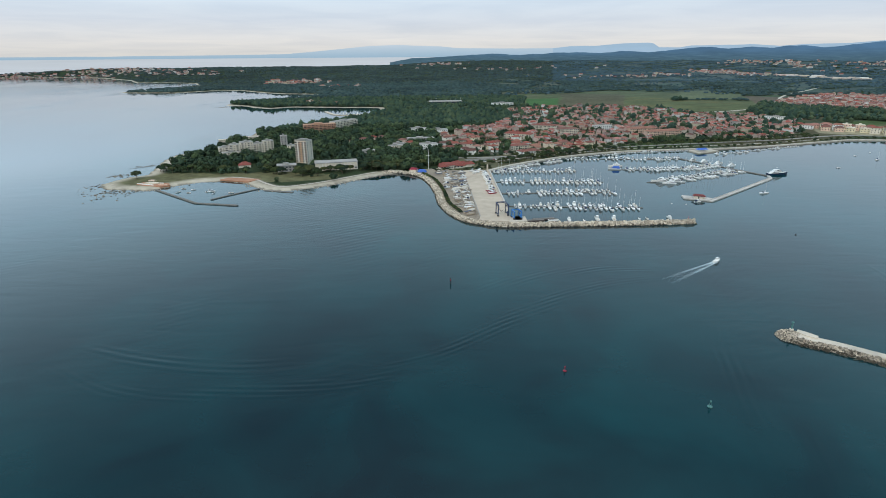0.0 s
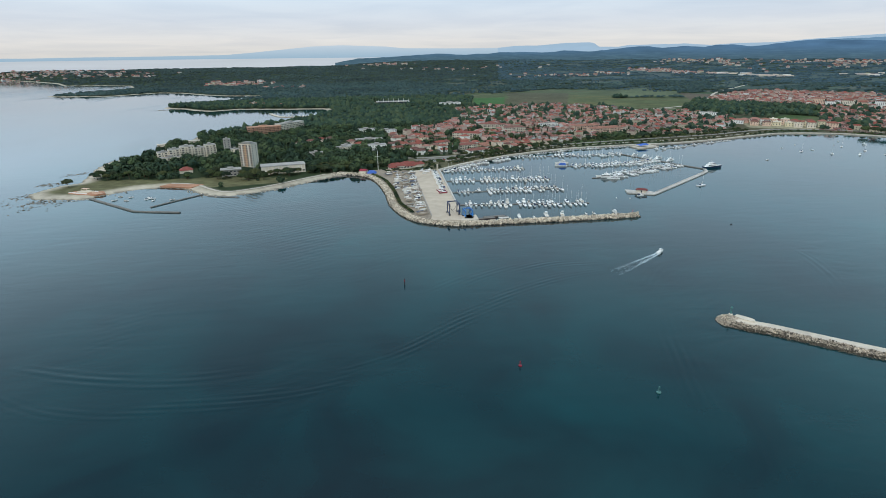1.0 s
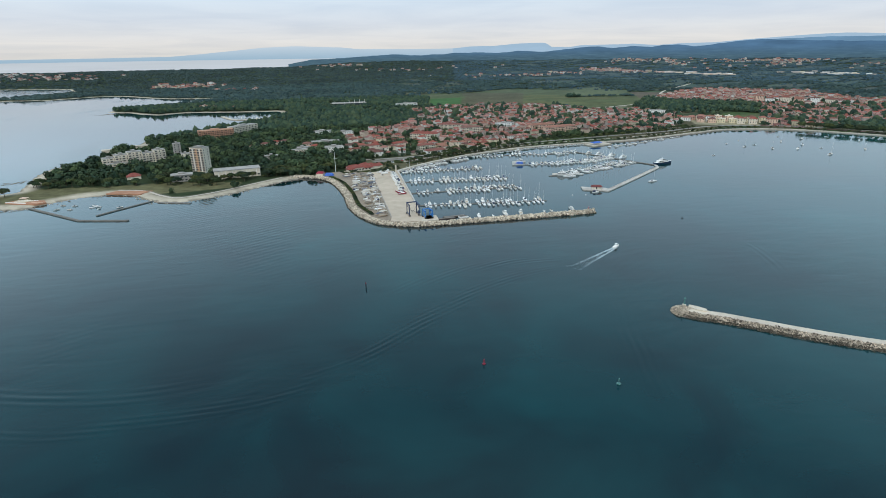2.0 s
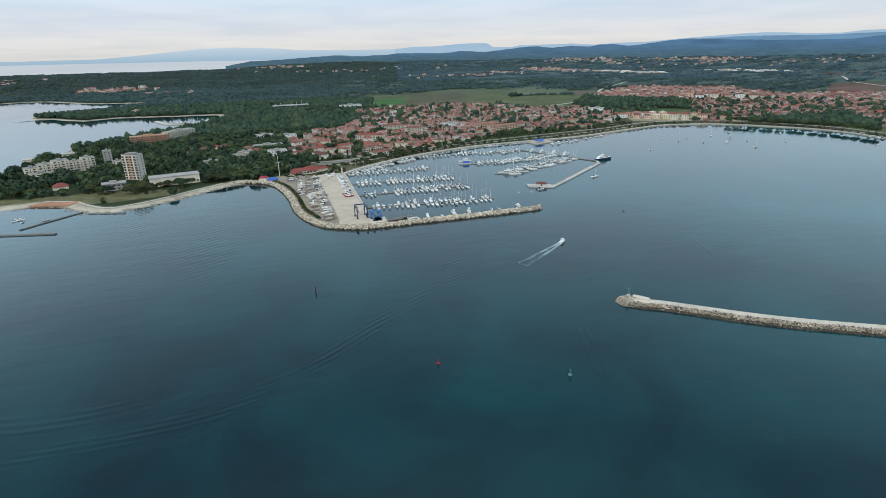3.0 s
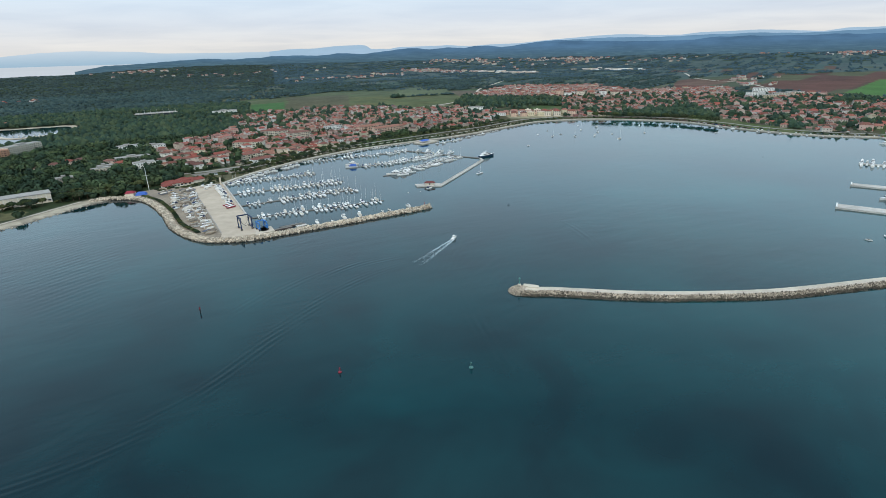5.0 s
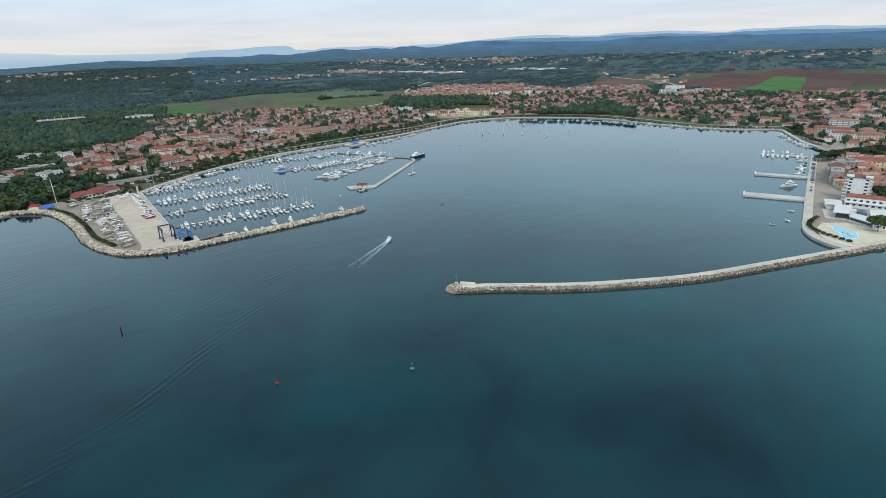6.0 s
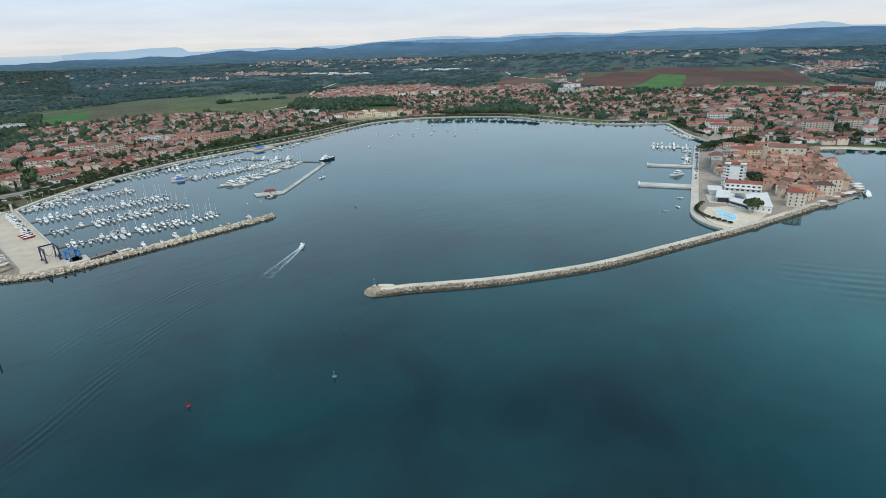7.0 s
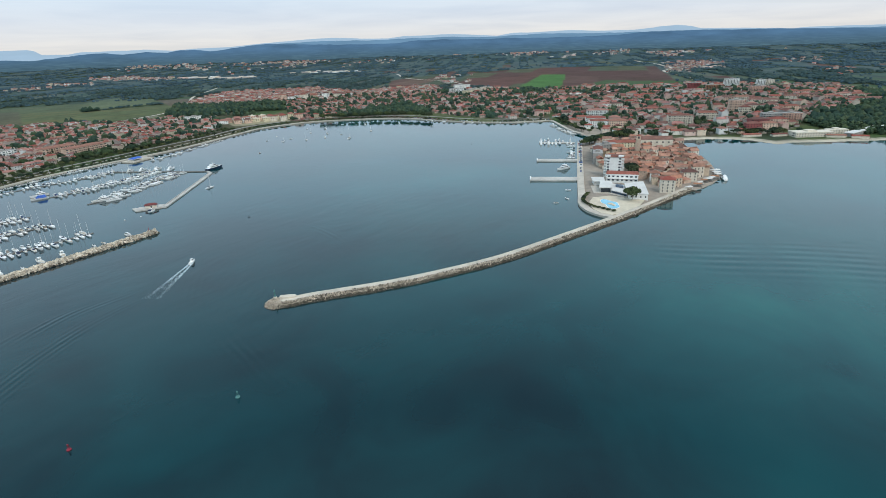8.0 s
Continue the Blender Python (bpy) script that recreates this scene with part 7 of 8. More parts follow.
def house_field(name, spots, label, mats=(M_wall_far, M_roof_far, M_glass)):
    """Many far houses in one mesh: walls, tiled roofs, dark windows."""
    V, F, M = [], [], []
    plots = []
    for x, y, t, q, s in spots:
        L, W, h = s * (9.5 + 6 * q), s * (8.5 + 1.5 * ((q * 7) % 1)), s * (3.3 + 2.9 * int(q * 2.4))
        plots.append((x, y, t, q, L, W, h, 2.0 * s, True))
        if (q * 37) % 1 < 0.6:  # a lower wing or annex across one end
            o, side = (0.28 if (q * 53) % 1 < 0.5 else -0.28) * L, 1 if (q * 71) % 1 < 0.5 else -1
            c, sn = math.cos(t), math.sin(t)
            plots.append((x + o * c - side * W * 0.5 * sn, y + o * sn + side * W * 0.5 * c, t + math.pi / 2, 0.1, W * 0.9, L * 0.42, h * (0.55 + 0.4 * ((q * 19) % 1)), 1.4 * s, False))
    heights = ground_z(np.array([p[0] for p in plots]), np.array([p[1] for p in plots])) - 0.5
    for (x, y, t, q, L, W, h, rise, glazed), z in zip(plots, heights):
        c, sn = math.cos(t), math.sin(t)
        n = len(V)
        o = 0.5
        pts = [(-L / 2, -W / 2, 0), (L / 2, -W / 2, 0), (L / 2, W / 2, 0), (-L / 2, W / 2, 0), (-L / 2, -W / 2, h), (L / 2, -W / 2, h), (L / 2, W / 2, h), (-L / 2, W / 2, h), (-L / 2, 0, h + rise), (L / 2, 0, h + rise)]
        fs = [(0, 1, 5, 4), (2, 3, 7, 6), (1, 2, 6, 9, 5), (3, 0, 4, 8, 7)]
        V += pts_turn(pts, c, sn, x, y, z)
        F += [tuple(n + i for i in f) for f in fs]
        M += [0] * 4
        n = len(V)
        cut = W * 0.45 if q > 0.45 else -o
        rp = [(-L / 2 - o, -W / 2 - o, h - 0.35), (L / 2 + o, -W / 2 - o, h - 0.35), (L / 2 + o, W / 2 + o, h - 0.35), (-L / 2 - o, W / 2 + o, h - 0.35), (-L / 2 + cut, 0, h + rise + 0.1), (L / 2 - cut, 0, h + rise + 0.1)]
        V += pts_turn(rp, c, sn, x, y, z)
        F += [tuple(n + i for i in f) for f in ((0, 1, 5, 4), (2, 3, 4, 5), (1, 2, 5), (3, 0, 4), (3, 2, 1, 0))]
        M += [1] * 5
        for sy in (-1, 1) if glazed else ():
            for k in range(3):
                for zz in ([1.6, 4.5] if h > 5 else [1.7]):
                    n = len(V)
                    xx = (k + 0.5) / 3 * L - L / 2
                    yy = sy * (W / 2 + 0.05)
                    V += pts_turn([(xx - 0.6, yy, zz - 0.6), (xx + 0.6, yy, zz - 0.6), (xx + 0.6, yy, zz + 0.7), (xx - 0.6, yy, zz + 0.7)], c, sn, x, y, z)
                    F.append((n, n + 1, n + 2, n + 3) if sy < 0 else (n + 3, n + 2, n + 1, n))
                    M.append(2)
    me = mesh_of(name, V, F, mats)
    me.polygons.foreach_set("material_index", M)
    return tagged(part(name, me, None), label, "houses", kind="stuff")


def pts_turn(pts, c, s, x, y, z):
    return [(x + a * c - b * s, y + a * s + b * c, z + d) for a, b, d in pts]


house_field("back_lane_houses", back_houses, "old-town houses along the back lanes with clay roofs", (M_wall_far, M_roof_back, M_glass))
house_field("town_houses", far_houses, "distant pale houses with terracotta roofs, street behind street")
# villages and sheds far inland
vill = []
rv = random.Random(17)
for cx, cy, sx, sy, n, s in ((1600, 3230, 60, 90, 60, 1.1), (1655, 3020, 50, 90, 60, 1.1), (1690, 2900, 40, 50, 30, 1.0), (1052, 2838, 50, 50, 18, 1.0), (1246, 3031, 60, 60, 24, 1.0), (3060, 3250, 60, 80, 40, 1.2), (2260, 4000, 50, 120, 26, 1.2), (2340, 3600, 50, 120, 30, 1.2), (2760, 3500, 90, 90, 40, 1.2), (2960, 3300, 60, 70, 40, 1.2), (4235, 836, 60, 90, 50, 1.2), (3100, 540, 90, 60, 50, 1.0), (-2600, 3640, 120, 60, 50, 1.2), (-2150, 3720, 130, 130, 70, 1.2), (4300, 2550, 120, 60, 50, 1.2), (4300, 2000, 120, 60, 40, 1.2), (3950, 780, 70, 40, 40, 1.1), (-690, 2680, 70, 45, 34, 1.25), (-610, 2860, 60, 30, 20, 1.2), (-400, 2380, 60, 30, 18, 1.2), (-1780, 3600, 160, 120, 60, 1.1), (-1450, 3400, 110, 90, 40, 1.1), (-2300, 3750, 200, 60, 30, 1.1), (-330, 1600, 40, 20, 8, 1.2), (2780, 480, 190, 45, 95, 0.85), (3050, 450, 120, 40, 50, 0.85),
                                (4150, 1900, 160, 90, 50, 1.2), (4300, 1250, 160, 70, 30, 1.2), (1850, 1180, 50, 30, 16, 1.0), (2050, 1330, 90, 40, 18, 1.0), (900, 2900, 200, 90, 20, 1.0), (2700, 3100, 220, 90, 26, 1.1), (3300, 2700, 220, 90, 26, 1.1), (600, 3800, 260, 90, 24, 1.1), (50, 4350, 120, 60, 30, 1.2), (2300, 3900, 200, 80, 26, 1.2), (3500, 60, 260, 60, 16, 1.0), (2600, -80, 120, 40, 10, 1.2)):
    for _ in range(n):
        vill.append((rv.gauss(cx, sx), rv.gauss(cy, sy), rv.uniform(0, 3.14), rv.random(), s * rv.uniform(0.9, 1.3)))
house_field("village_houses", vill, "far villages of pale houses with terracotta roofs")
V, F = [], []
for cx, cy, sx, sy, n in ((1835, 2720, 35, 70, 16), (1865, 2500, 35, 80, 16), (2300, 2400, 40, 60, 14), (2345, 2230, 35, 50, 14), (1500, 480, 90, 50, 6), (2750, 400, 60, 30, 5), (3900, 1500, 120, 60, 8)):
    for _ in range(n):
        x, y, t = rv.gauss(cx, sx), rv.gauss(cy, sy), rv.uniform(-0.3, 0.3) - 0.6
        L, W, h, z = rv.uniform(18, 48), rv.uniform(12, 22), rv.uniform(4, 7), gz(x, y) - 0.5
        n0 = len(V)
        V += pts_turn([(-L / 2, -W / 2, 0), (L / 2, -W / 2, 0), (L / 2, W / 2, 0), (-L / 2, W / 2, 0), (-L / 2, -W / 2, h), (L / 2, -W / 2, h), (L / 2, W / 2, h), (-L / 2, W / 2, h), (-L / 2, 0, h + 2), (L / 2, 0, h + 2)], math.cos(t), math.sin(t), x, y, z)
        F += [tuple(n0 + i for i in f) for f in ((0, 1, 5, 4), (2, 3, 7, 6), (1, 2, 6, 9, 5), (3, 0, 4, 8, 7), (4, 5, 9, 8), (6, 7, 8, 9))]
tagged(part("warehouses", mesh_of("warehouses", V, F, (M_wall_far,)), None), "far white warehouses and halls", "warehouses", kind="stuff")

# the blue canopy on the marina's north quay
bc = empty("blue_pavilion", flat(394, 782, 0, 0.3), "quay pavilion under a bright blue canopy", "pavilion")
part("platform", block(-14, 24, -8, 12, -2, 1.6), M_concrete, bc)
part("canopy", wedge(-10, 8, 5, 4.2, 6.0, 0.15, 0.15, 0.3), M_tarp, bc, "bright blue canopy")
for sx in (-9, 7):
    for sy in (-4.3, 4.3):
        bm = bmesh.new()
        tube(bm, (sx, sy, 1.6), (sx, sy, 4.4), 0.12, n=6)
        part("post", bm, M_alu, bc)


# parked cars
def car(m):
    e = empty("car", m, "parked car beside the waterfront", "car", "parked cars")
    part("body", wedge(-2.1, 2.1, 0.9, 0.0, 0.95, 0.03, 0.03, 0.96), M_car, e)
    part("glasshouse", wedge(-1.5, 1.0, 0.82, 0.95, 1.45, 0.3, 0.18, 0.8), M_glass, e)
    return e


M_car = surface("car_paint", (0.5, 0.5, 0.5), 0.3, 0.1, 0.5, 0.2, tints=[(0.7, 0.7, 0.7), (0.05, 0.05, 0.06), (0.4, 0.42, 0.44), (0.75, 0.75, 0.74), (0.3, 0.04, 0.04), (0.06, 0.1, 0.25), (0.25, 0.26, 0.27)], spec=0.5)
CAR = stock(car)


def park(line, pitch, off, turn, miss):
    ln = smooth_line(line, pitch)
    nn = normals_of(ln)
    for p, q in zip(ln, nn):
        if rnd.random() > miss:
            x, y = p + q * off
            CAR(flat(x, y, max(gz(x, y), 1.9) + 0.05, math.atan2(q[1], q[0]) + turn + rnd.uniform(-0.06, 0.06)))


park(BAY[5:12], 5.2, -9.5, 0.0, 0.35)
park([(610, 216), (700, 249), (775, 277)], 5.0, -7.0, 0.0, 0.3)
park([(560, 205), (640, 234), (760, 276)], 7.0, -13.5, 1.57, 0.4)
park([(60, 702), (75, 716), (100, 730)], 4.0, 3.0, 0.0, 0.3)


# ---- trees and woods ----
def leaf_crown(seed, rx, rz, leaves, leaf, lumps=6):
    """A crown of many leaf clumps over a few lobes; its foot at 0."""
    rng = np.random.RandomState(seed)
    lobes = [(np.array((0, 0, rz)), 0.72)] + [(np.array((rx * 0.55 * math.cos(a), rx * 0.55 * math.sin(a), rz * rng.uniform(0.75, 1.25))), rng.uniform(0.42, 0.62)) for a in np.linspace(0, 6.28, lumps, endpoint=False) + rng.rand()]
    V, F = [], []
    for i in range(leaves):
        c, k = lobes[rng.randint(len(lobes))]
        d = rng.randn(3)
        d[2] = abs(d[2]) * 0.9 - 0.25
        d /= np.linalg.norm(d)
        p = c + d * np.array((rx, rx, rz)) * k * rng.uniform(0.75, 1.05)
        n = d + 0.7 * rng.randn(3)
        n /= np.linalg.norm(n)
        u = np.cross(n, (0.3, 0.2, 1.0))
        u /= np.linalg.norm(u) + 1e-6
        w = np.cross(n, u)
        s = leaf * rng.uniform(0.6, 1.3)
        b = len(V)
        V += [tuple(p + s * (u * x + w * y) + n * z) for x, y, z in ((-1, -0.6, -0.1), (0.1, -1, 0.12), (1, -0.2, -0.1), (0.5, 0.8, 0.1), (-0.6, 0.9, 0))]
        F.append((b, b + 1, b + 2, b + 3, b + 4))
    return mesh_of("crown", V, F, (M_leaf,))


def lump(seed, n_lat, n_lon, rough):
    """A knobbly low-polygon crown of unit radius, open below."""
    rng = np.random.RandomState(seed)
    V = [(0, 0, 1 + rough * rng.randn() * 0.5)]
    for i in range(1, n_lat + 1):
        th = math.pi * 0.62 * i / n_lat
        for j in range(n_lon):
            ph = 2 * math.pi * (j + 0.5 * (i % 2)) / n_lon
            k = 1 + rough * rng.uniform(-1, 1)
            V.append((k * math.sin(th) * math.cos(ph), k * math.sin(th) * math.sin(ph), k * math.cos(th)))
    F = [(0, 1 + j, 1 + (j + 1) % n_lon) for j in range(n_lon)]
    for i in range(n_lat - 1):
        for j in range(n_lon):
            a, b = 1 + i * n_lon, 1 + (i + 1) * n_lon
            F += [(a + j, b + j, b + (j + 1) % n_lon), (a + j, b + (j + 1) % n_lon, a + (j + 1) % n_lon)]
    return np.array(V), np.array(F)


def trunk_mesh(h, r, seed):
    rng = random.Random(seed)
    bm = bmesh.new()
    tube(bm, (0, 0, -0.6), (0, 0, h), r, r * 0.6, 7)
    for k in range(4):
        a = k * 1.6 + rng.random()
        tube(bm, (0, 0, h * 0.75), (h * 0.5 * math.cos(a), h * 0.5 * math.sin(a), h * 1.35), r * 0.5, r * 0.2, 5)
    me = bpy.data.meshes.new("trunk")
    bm.to_mesh(me)
    bm.free()
    me.materials.append(M_bark)
    return me


def tree(seed, h, rx, rz, label, name="tree", leaves=420, leaf=0.62):
    def build(m):
        e = empty(name, m, label, "tree", "trees")
        part("trunk", trunk_mesh(h, 0.25 + 0.02 * h, seed), None, e)
        part("crown", leaf_crown(seed, rx, rz, leaves, leaf), None, e, at=Matrix.Translation((0, 0, h * 0.75)))
        return e
    return build


BROAD = [stock(tree(s, 2.6 + 0.3 * s, 3.6 + 0.35 * s, 2.6 + 0.25 * s, "broad leafy green tree", leaves=380 + 30 * s, leaf=0.66)) for s in range(5)]
PINE = [stock(tree(20 + s, 5.5 + s, 4.2 + 0.4 * s, 1.9, "dark spreading pine tree", "pine_tree", 420, 0.6)) for s in range(3)]


def shrub(seed, rx):
    def build(m):
        me = leaf_crown(seed, rx, 1.1, 170, 0.42)
        ob = part("shrub", me, None, at=m)
        return tagged(ob, "rounded green shrub in the park", "shrub", "shrubs")
    return build


SHRUB = [stock(shrub(30 + s, 1.7 + 0.3 * s)) for s in range(3)]


def cypress_build(s):
    def build(m):
        e = empty("cypress", m, "slender dark green cypress", "tree", "cypresses")
        part("trunk", trunk_mesh(1.0, 0.18, 40 + s), None, e)
        rng = np.random.RandomState(50 + s)
        V, F = [], []
        for i in range(170):
            t = rng.rand()
            z, r = 0.6 + t * (8 + s), 1.15 * math.sin(math.pi * min(0.98, 0.12 + 0.86 * t)) ** 0.7
            a = rng.rand() * 6.28
            b = len(V)
            c = np.array((r * math.cos(a), r * math.sin(a), z))
            u = np.array((-math.sin(a), math.cos(a), 0)) * rng.uniform(0.3, 0.5)
            w = np.array((-0.25 * math.cos(a), -0.25 * math.sin(a), 1)) * rng.uniform(0.5, 0.9)
            V += [tuple(c - u - w), tuple(c + u - w), tuple(c + 0.4 * u + w), tuple(c - 0.4 * u + w)]
            F.append((b, b + 1, b + 2, b + 3))
        part("crown", mesh_of("crown", V, F, (M_cypress,)), None, e)
        return e
    return build


CYPRESS = [stock(cypress_build(s)) for s in range(2)]


def plant(stocks, x, y, z=None, label=""):
    k = rnd.randrange(len(stocks))
    return stocks[k](flat(x, y, gz(x, y) if z is None else z, rnd.uniform(0, 6.28)), label)


# single trees: the headland's front, the waterfront park, the promenade, the lido
for i in range(95):
    k = rnd.random()
    line = [(-352, 668), (-300, 650), (-200, 652), (-112, 644), (-60, 664), (-8, 690)]
    j = min(4, int(k * 5))
    p = np.array(line[j]) * (1 - (k * 5 - j)) + np.array(line[j + 1]) * (k * 5 - j)
    x, y = p[0] + rnd.gauss(0, 5), p[1] + abs(rnd.gauss(0, 14)) - 4
    if free(x, y, 6) and x > -345 and not (-215 < x < -80 and rnd.random() < 0.85) and not (x < -285 and y < 655):
        plant(BROAD if rnd.random() < 0.7 else PINE, x, y)
PROMENADE_TREE = [stock(tree(70 + s, 2.0, 1.9 + 0.2 * s, 1.6, "small round clipped tree on the promenade", leaves=240, leaf=0.5)) for s in range(2)]
for ln, off, pitch, st in ((BAY[15:26], -6.5, 11.0, PROMENADE_TREE), (BAY[6:16], -6.5, 11.0, PROMENADE_TREE), (BAY[15:24], -12, 13.0, PROMENADE_TREE), (MAIN_ROAD[2:10], 8, 12.0, BROAD[:2]), (MAIN_ROAD[2:10], -8, 14.0, BROAD[:2]), (BAY[2:6], -12, 8.0, BROAD[:2])):
    sl = smooth_line(ln, pitch)
    for p, q in zip(sl, normals_of(sl)):
        if rnd.random() < 0.85:
            x, y = p + q * (off + rnd.uniform(-1.5, 1.5))
            plant(st, x, y)
for i in range(110):
    k = rnd.random()
    x, y = 70 + 240 * k + rnd.gauss(0, 7), np.interp(70 + 240 * k, [70, 110, 165, 225, 310], [690, 712, 752, 779, 806]) + rnd.gauss(0, 9)
    if shore_distance(np.array([x]), np.array([y]))[0] > 9 and free(x, y, 4):
        plant(BROAD[:3] if rnd.random() < 0.45 else SHRUB, x, y)
BIG = stock(tree(61, 4.5, 7.2, 5.2, "large round dark green tree beside the lido", leaves=1100, leaf=0.75))
BIG(flat(488.5, 117.5, 2.1, 0.4))
BIG(flat(583, 141, 2.2, 2.0), "large dark green tree behind the hotel wing")
BIG(flat(592, 147, 2.2, 4.0), "large dark green tree behind the hotel wing")
for i in range(16):
    k = i / 15
    p = np.array((446, 120)) * (1 - k) + np.array((492, 158)) * k
    plant(SHRUB[:1], p[0] - 9 * math.sin(3.14 * k) + 1, p[1] + 11 * math.sin(3.14 * k) + 2, 2.0, "clipped green shrub along the lido edge")
for i in range(40):
    k = rnd.random()
    x, y = 748 + 92 * k + rnd.gauss(0, 4), 247 - 28 * k + rnd.gauss(0, 5)
    if shore_distance(np.array([x]), np.array([y]))[0] > 6:
        plant(BROAD[2:], x, y)
for i in range(9):
    BIG(flat(750 + 11 * i, 246 - 3.4 * i, 1.8, i * 1.3), "large dark green tree behind the old-town quay")
for i in range(60):
    x, y, t, q = rnd.choice(settle(TOWN_MARINA, 30, 44, 0.2))
    if math.hypot(x, y) < 1150:
        plant(CYPRESS, x + 7, y + 6)
plant(BROAD[2:], -353, 626)
sl = smooth_line(BAY[10:15], 13.0)
for p, q in zip(sl, normals_of(sl)):
    BIG(flat(p[0] - 17 * q[0] + rnd.uniform(-3, 3), p[1] - 17 * q[1] + rnd.uniform(-3, 3), 1.9, rnd.uniform(0, 6)), "large dark green tree behind the bay promenade")
for x0, x1, y0, y1, n in ((-172, -140, 628, 664, 22), (-198, -176, 640, 652, 7), (-140, -98, 652, 660, 12), (-96, -60, 662, 690, 16), (-240, -205, 650, 662, 7)):
    for i in range(n):
        x, y = rnd.uniform(x0, x1), rnd.uniform(y0, y1)
        plant(SHRUB if rnd.random() < 0.35 else BROAD, x, y)
for x, y in ((-165, 662), (-156, 655), (-150, 666), (-88, 673), (-76, 681), (-206, 672), (-66, 690)):
    BIG(flat(x, y, 1.4, x * 0.7) @ Matrix.Scale(0.8, 4), "large round green tree in front of the hotel tower")
for i in range(46):
    k = rnd.random()
    p = np.array((872, 116)) * (1 - k) + np.array((955, -70)) * k
    x, y = p[0] + rnd.uniform(14, 34), p[1] + rnd.uniform(4, 14)
    if free(x, y, 5):
        plant(BROAD if rnd.random() < 0.7 else PINE, x, y)
# the hedge inside the breakwater
for p, q in zip(smooth_line(MOLE[2:8], 3.2), normals_of(smooth_line(MOLE[2:8], 3.2))):
    plant(SHRUB[:2], p[0] + q[0] * 10.6, p[1] + q[1] * 10.6, 1.9, "low dark hedge shrub inside the breakwater")
# shrubs and small trees round the clubhouse, the car park and the park strip
for x0, x1, y0, y1, n in ((-2, 40, 655, 666, 16), (44, 70, 664, 700, 26), (20, 60, 695, 712, 20), (-12, 8, 672, 700, 12), (60, 112, 700, 735, 34), (20, 45, 735, 760, 14), (112, 190, 728, 765, 30)):
    for i in range(n):
        x, y = rnd.uniform(x0, x1), rnd.uniform(y0, y1)
        if shore_distance(np.array([x]), np.array([y]))[0] > 5 and not inside(LOT, np.array([x]), np.array([y]))[0] and (math.hypot(x - 24, y - 675) > 26 or y < 666):
            plant(SHRUB, x, y)
for i in range(70):
    x, y, t, q = rnd.choice(settle(TOWN_MARINA, 26, 71, 0.2))
    if math.hypot(x, y) < 1250:
        plant(CYPRESS, x + 9, y - 5)


def woods(name, x, y, size, template, material, label, squash=0.9, lift=0.25):
    """Many crowns in one mesh, from knobbly low-polygon lumps."""
    tv, tf = template
    rng = np.random.RandomState(len(x))
    n, k = len(x), len(tv)
    z = ground_z(x, y)
    a = rng.rand(n) * 6.28
    sx, sz = size * rng.uniform(0.8, 1.2, n), size * squash * rng.uniform(0.8, 1.35, n)
    c, s = np.cos(a), np.sin(a)
    jit = 1 + 0.22 * rng.randn(n, k, 3).clip(-1.2, 1.2) * 0.6
    V = np.empty((n, k, 3))
    t = tv[None] * jit
    V[:, :, 0] = x[:, None] + sx[:, None] * (t[:, :, 0] * c[:, None] - t[:, :, 1] * s[:, None])
    V[:, :, 1] = y[:, None] + sx[:, None] * (t[:, :, 0] * s[:, None] + t[:, :, 1] * c[:, None])
    V[:, :, 2] = z[:, None] + sz[:, None] * (t[:, :, 2] + lift + 0.6)
    F = (tf[None] + (np.arange(n) * k)[:, None, None]).reshape(-1, 3)
    me = mesh_of(name, V.reshape(-1, 3).tolist(), F.tolist(), (material,))
    return tagged(part(name, me, None), label, "woodland", kind="stuff")


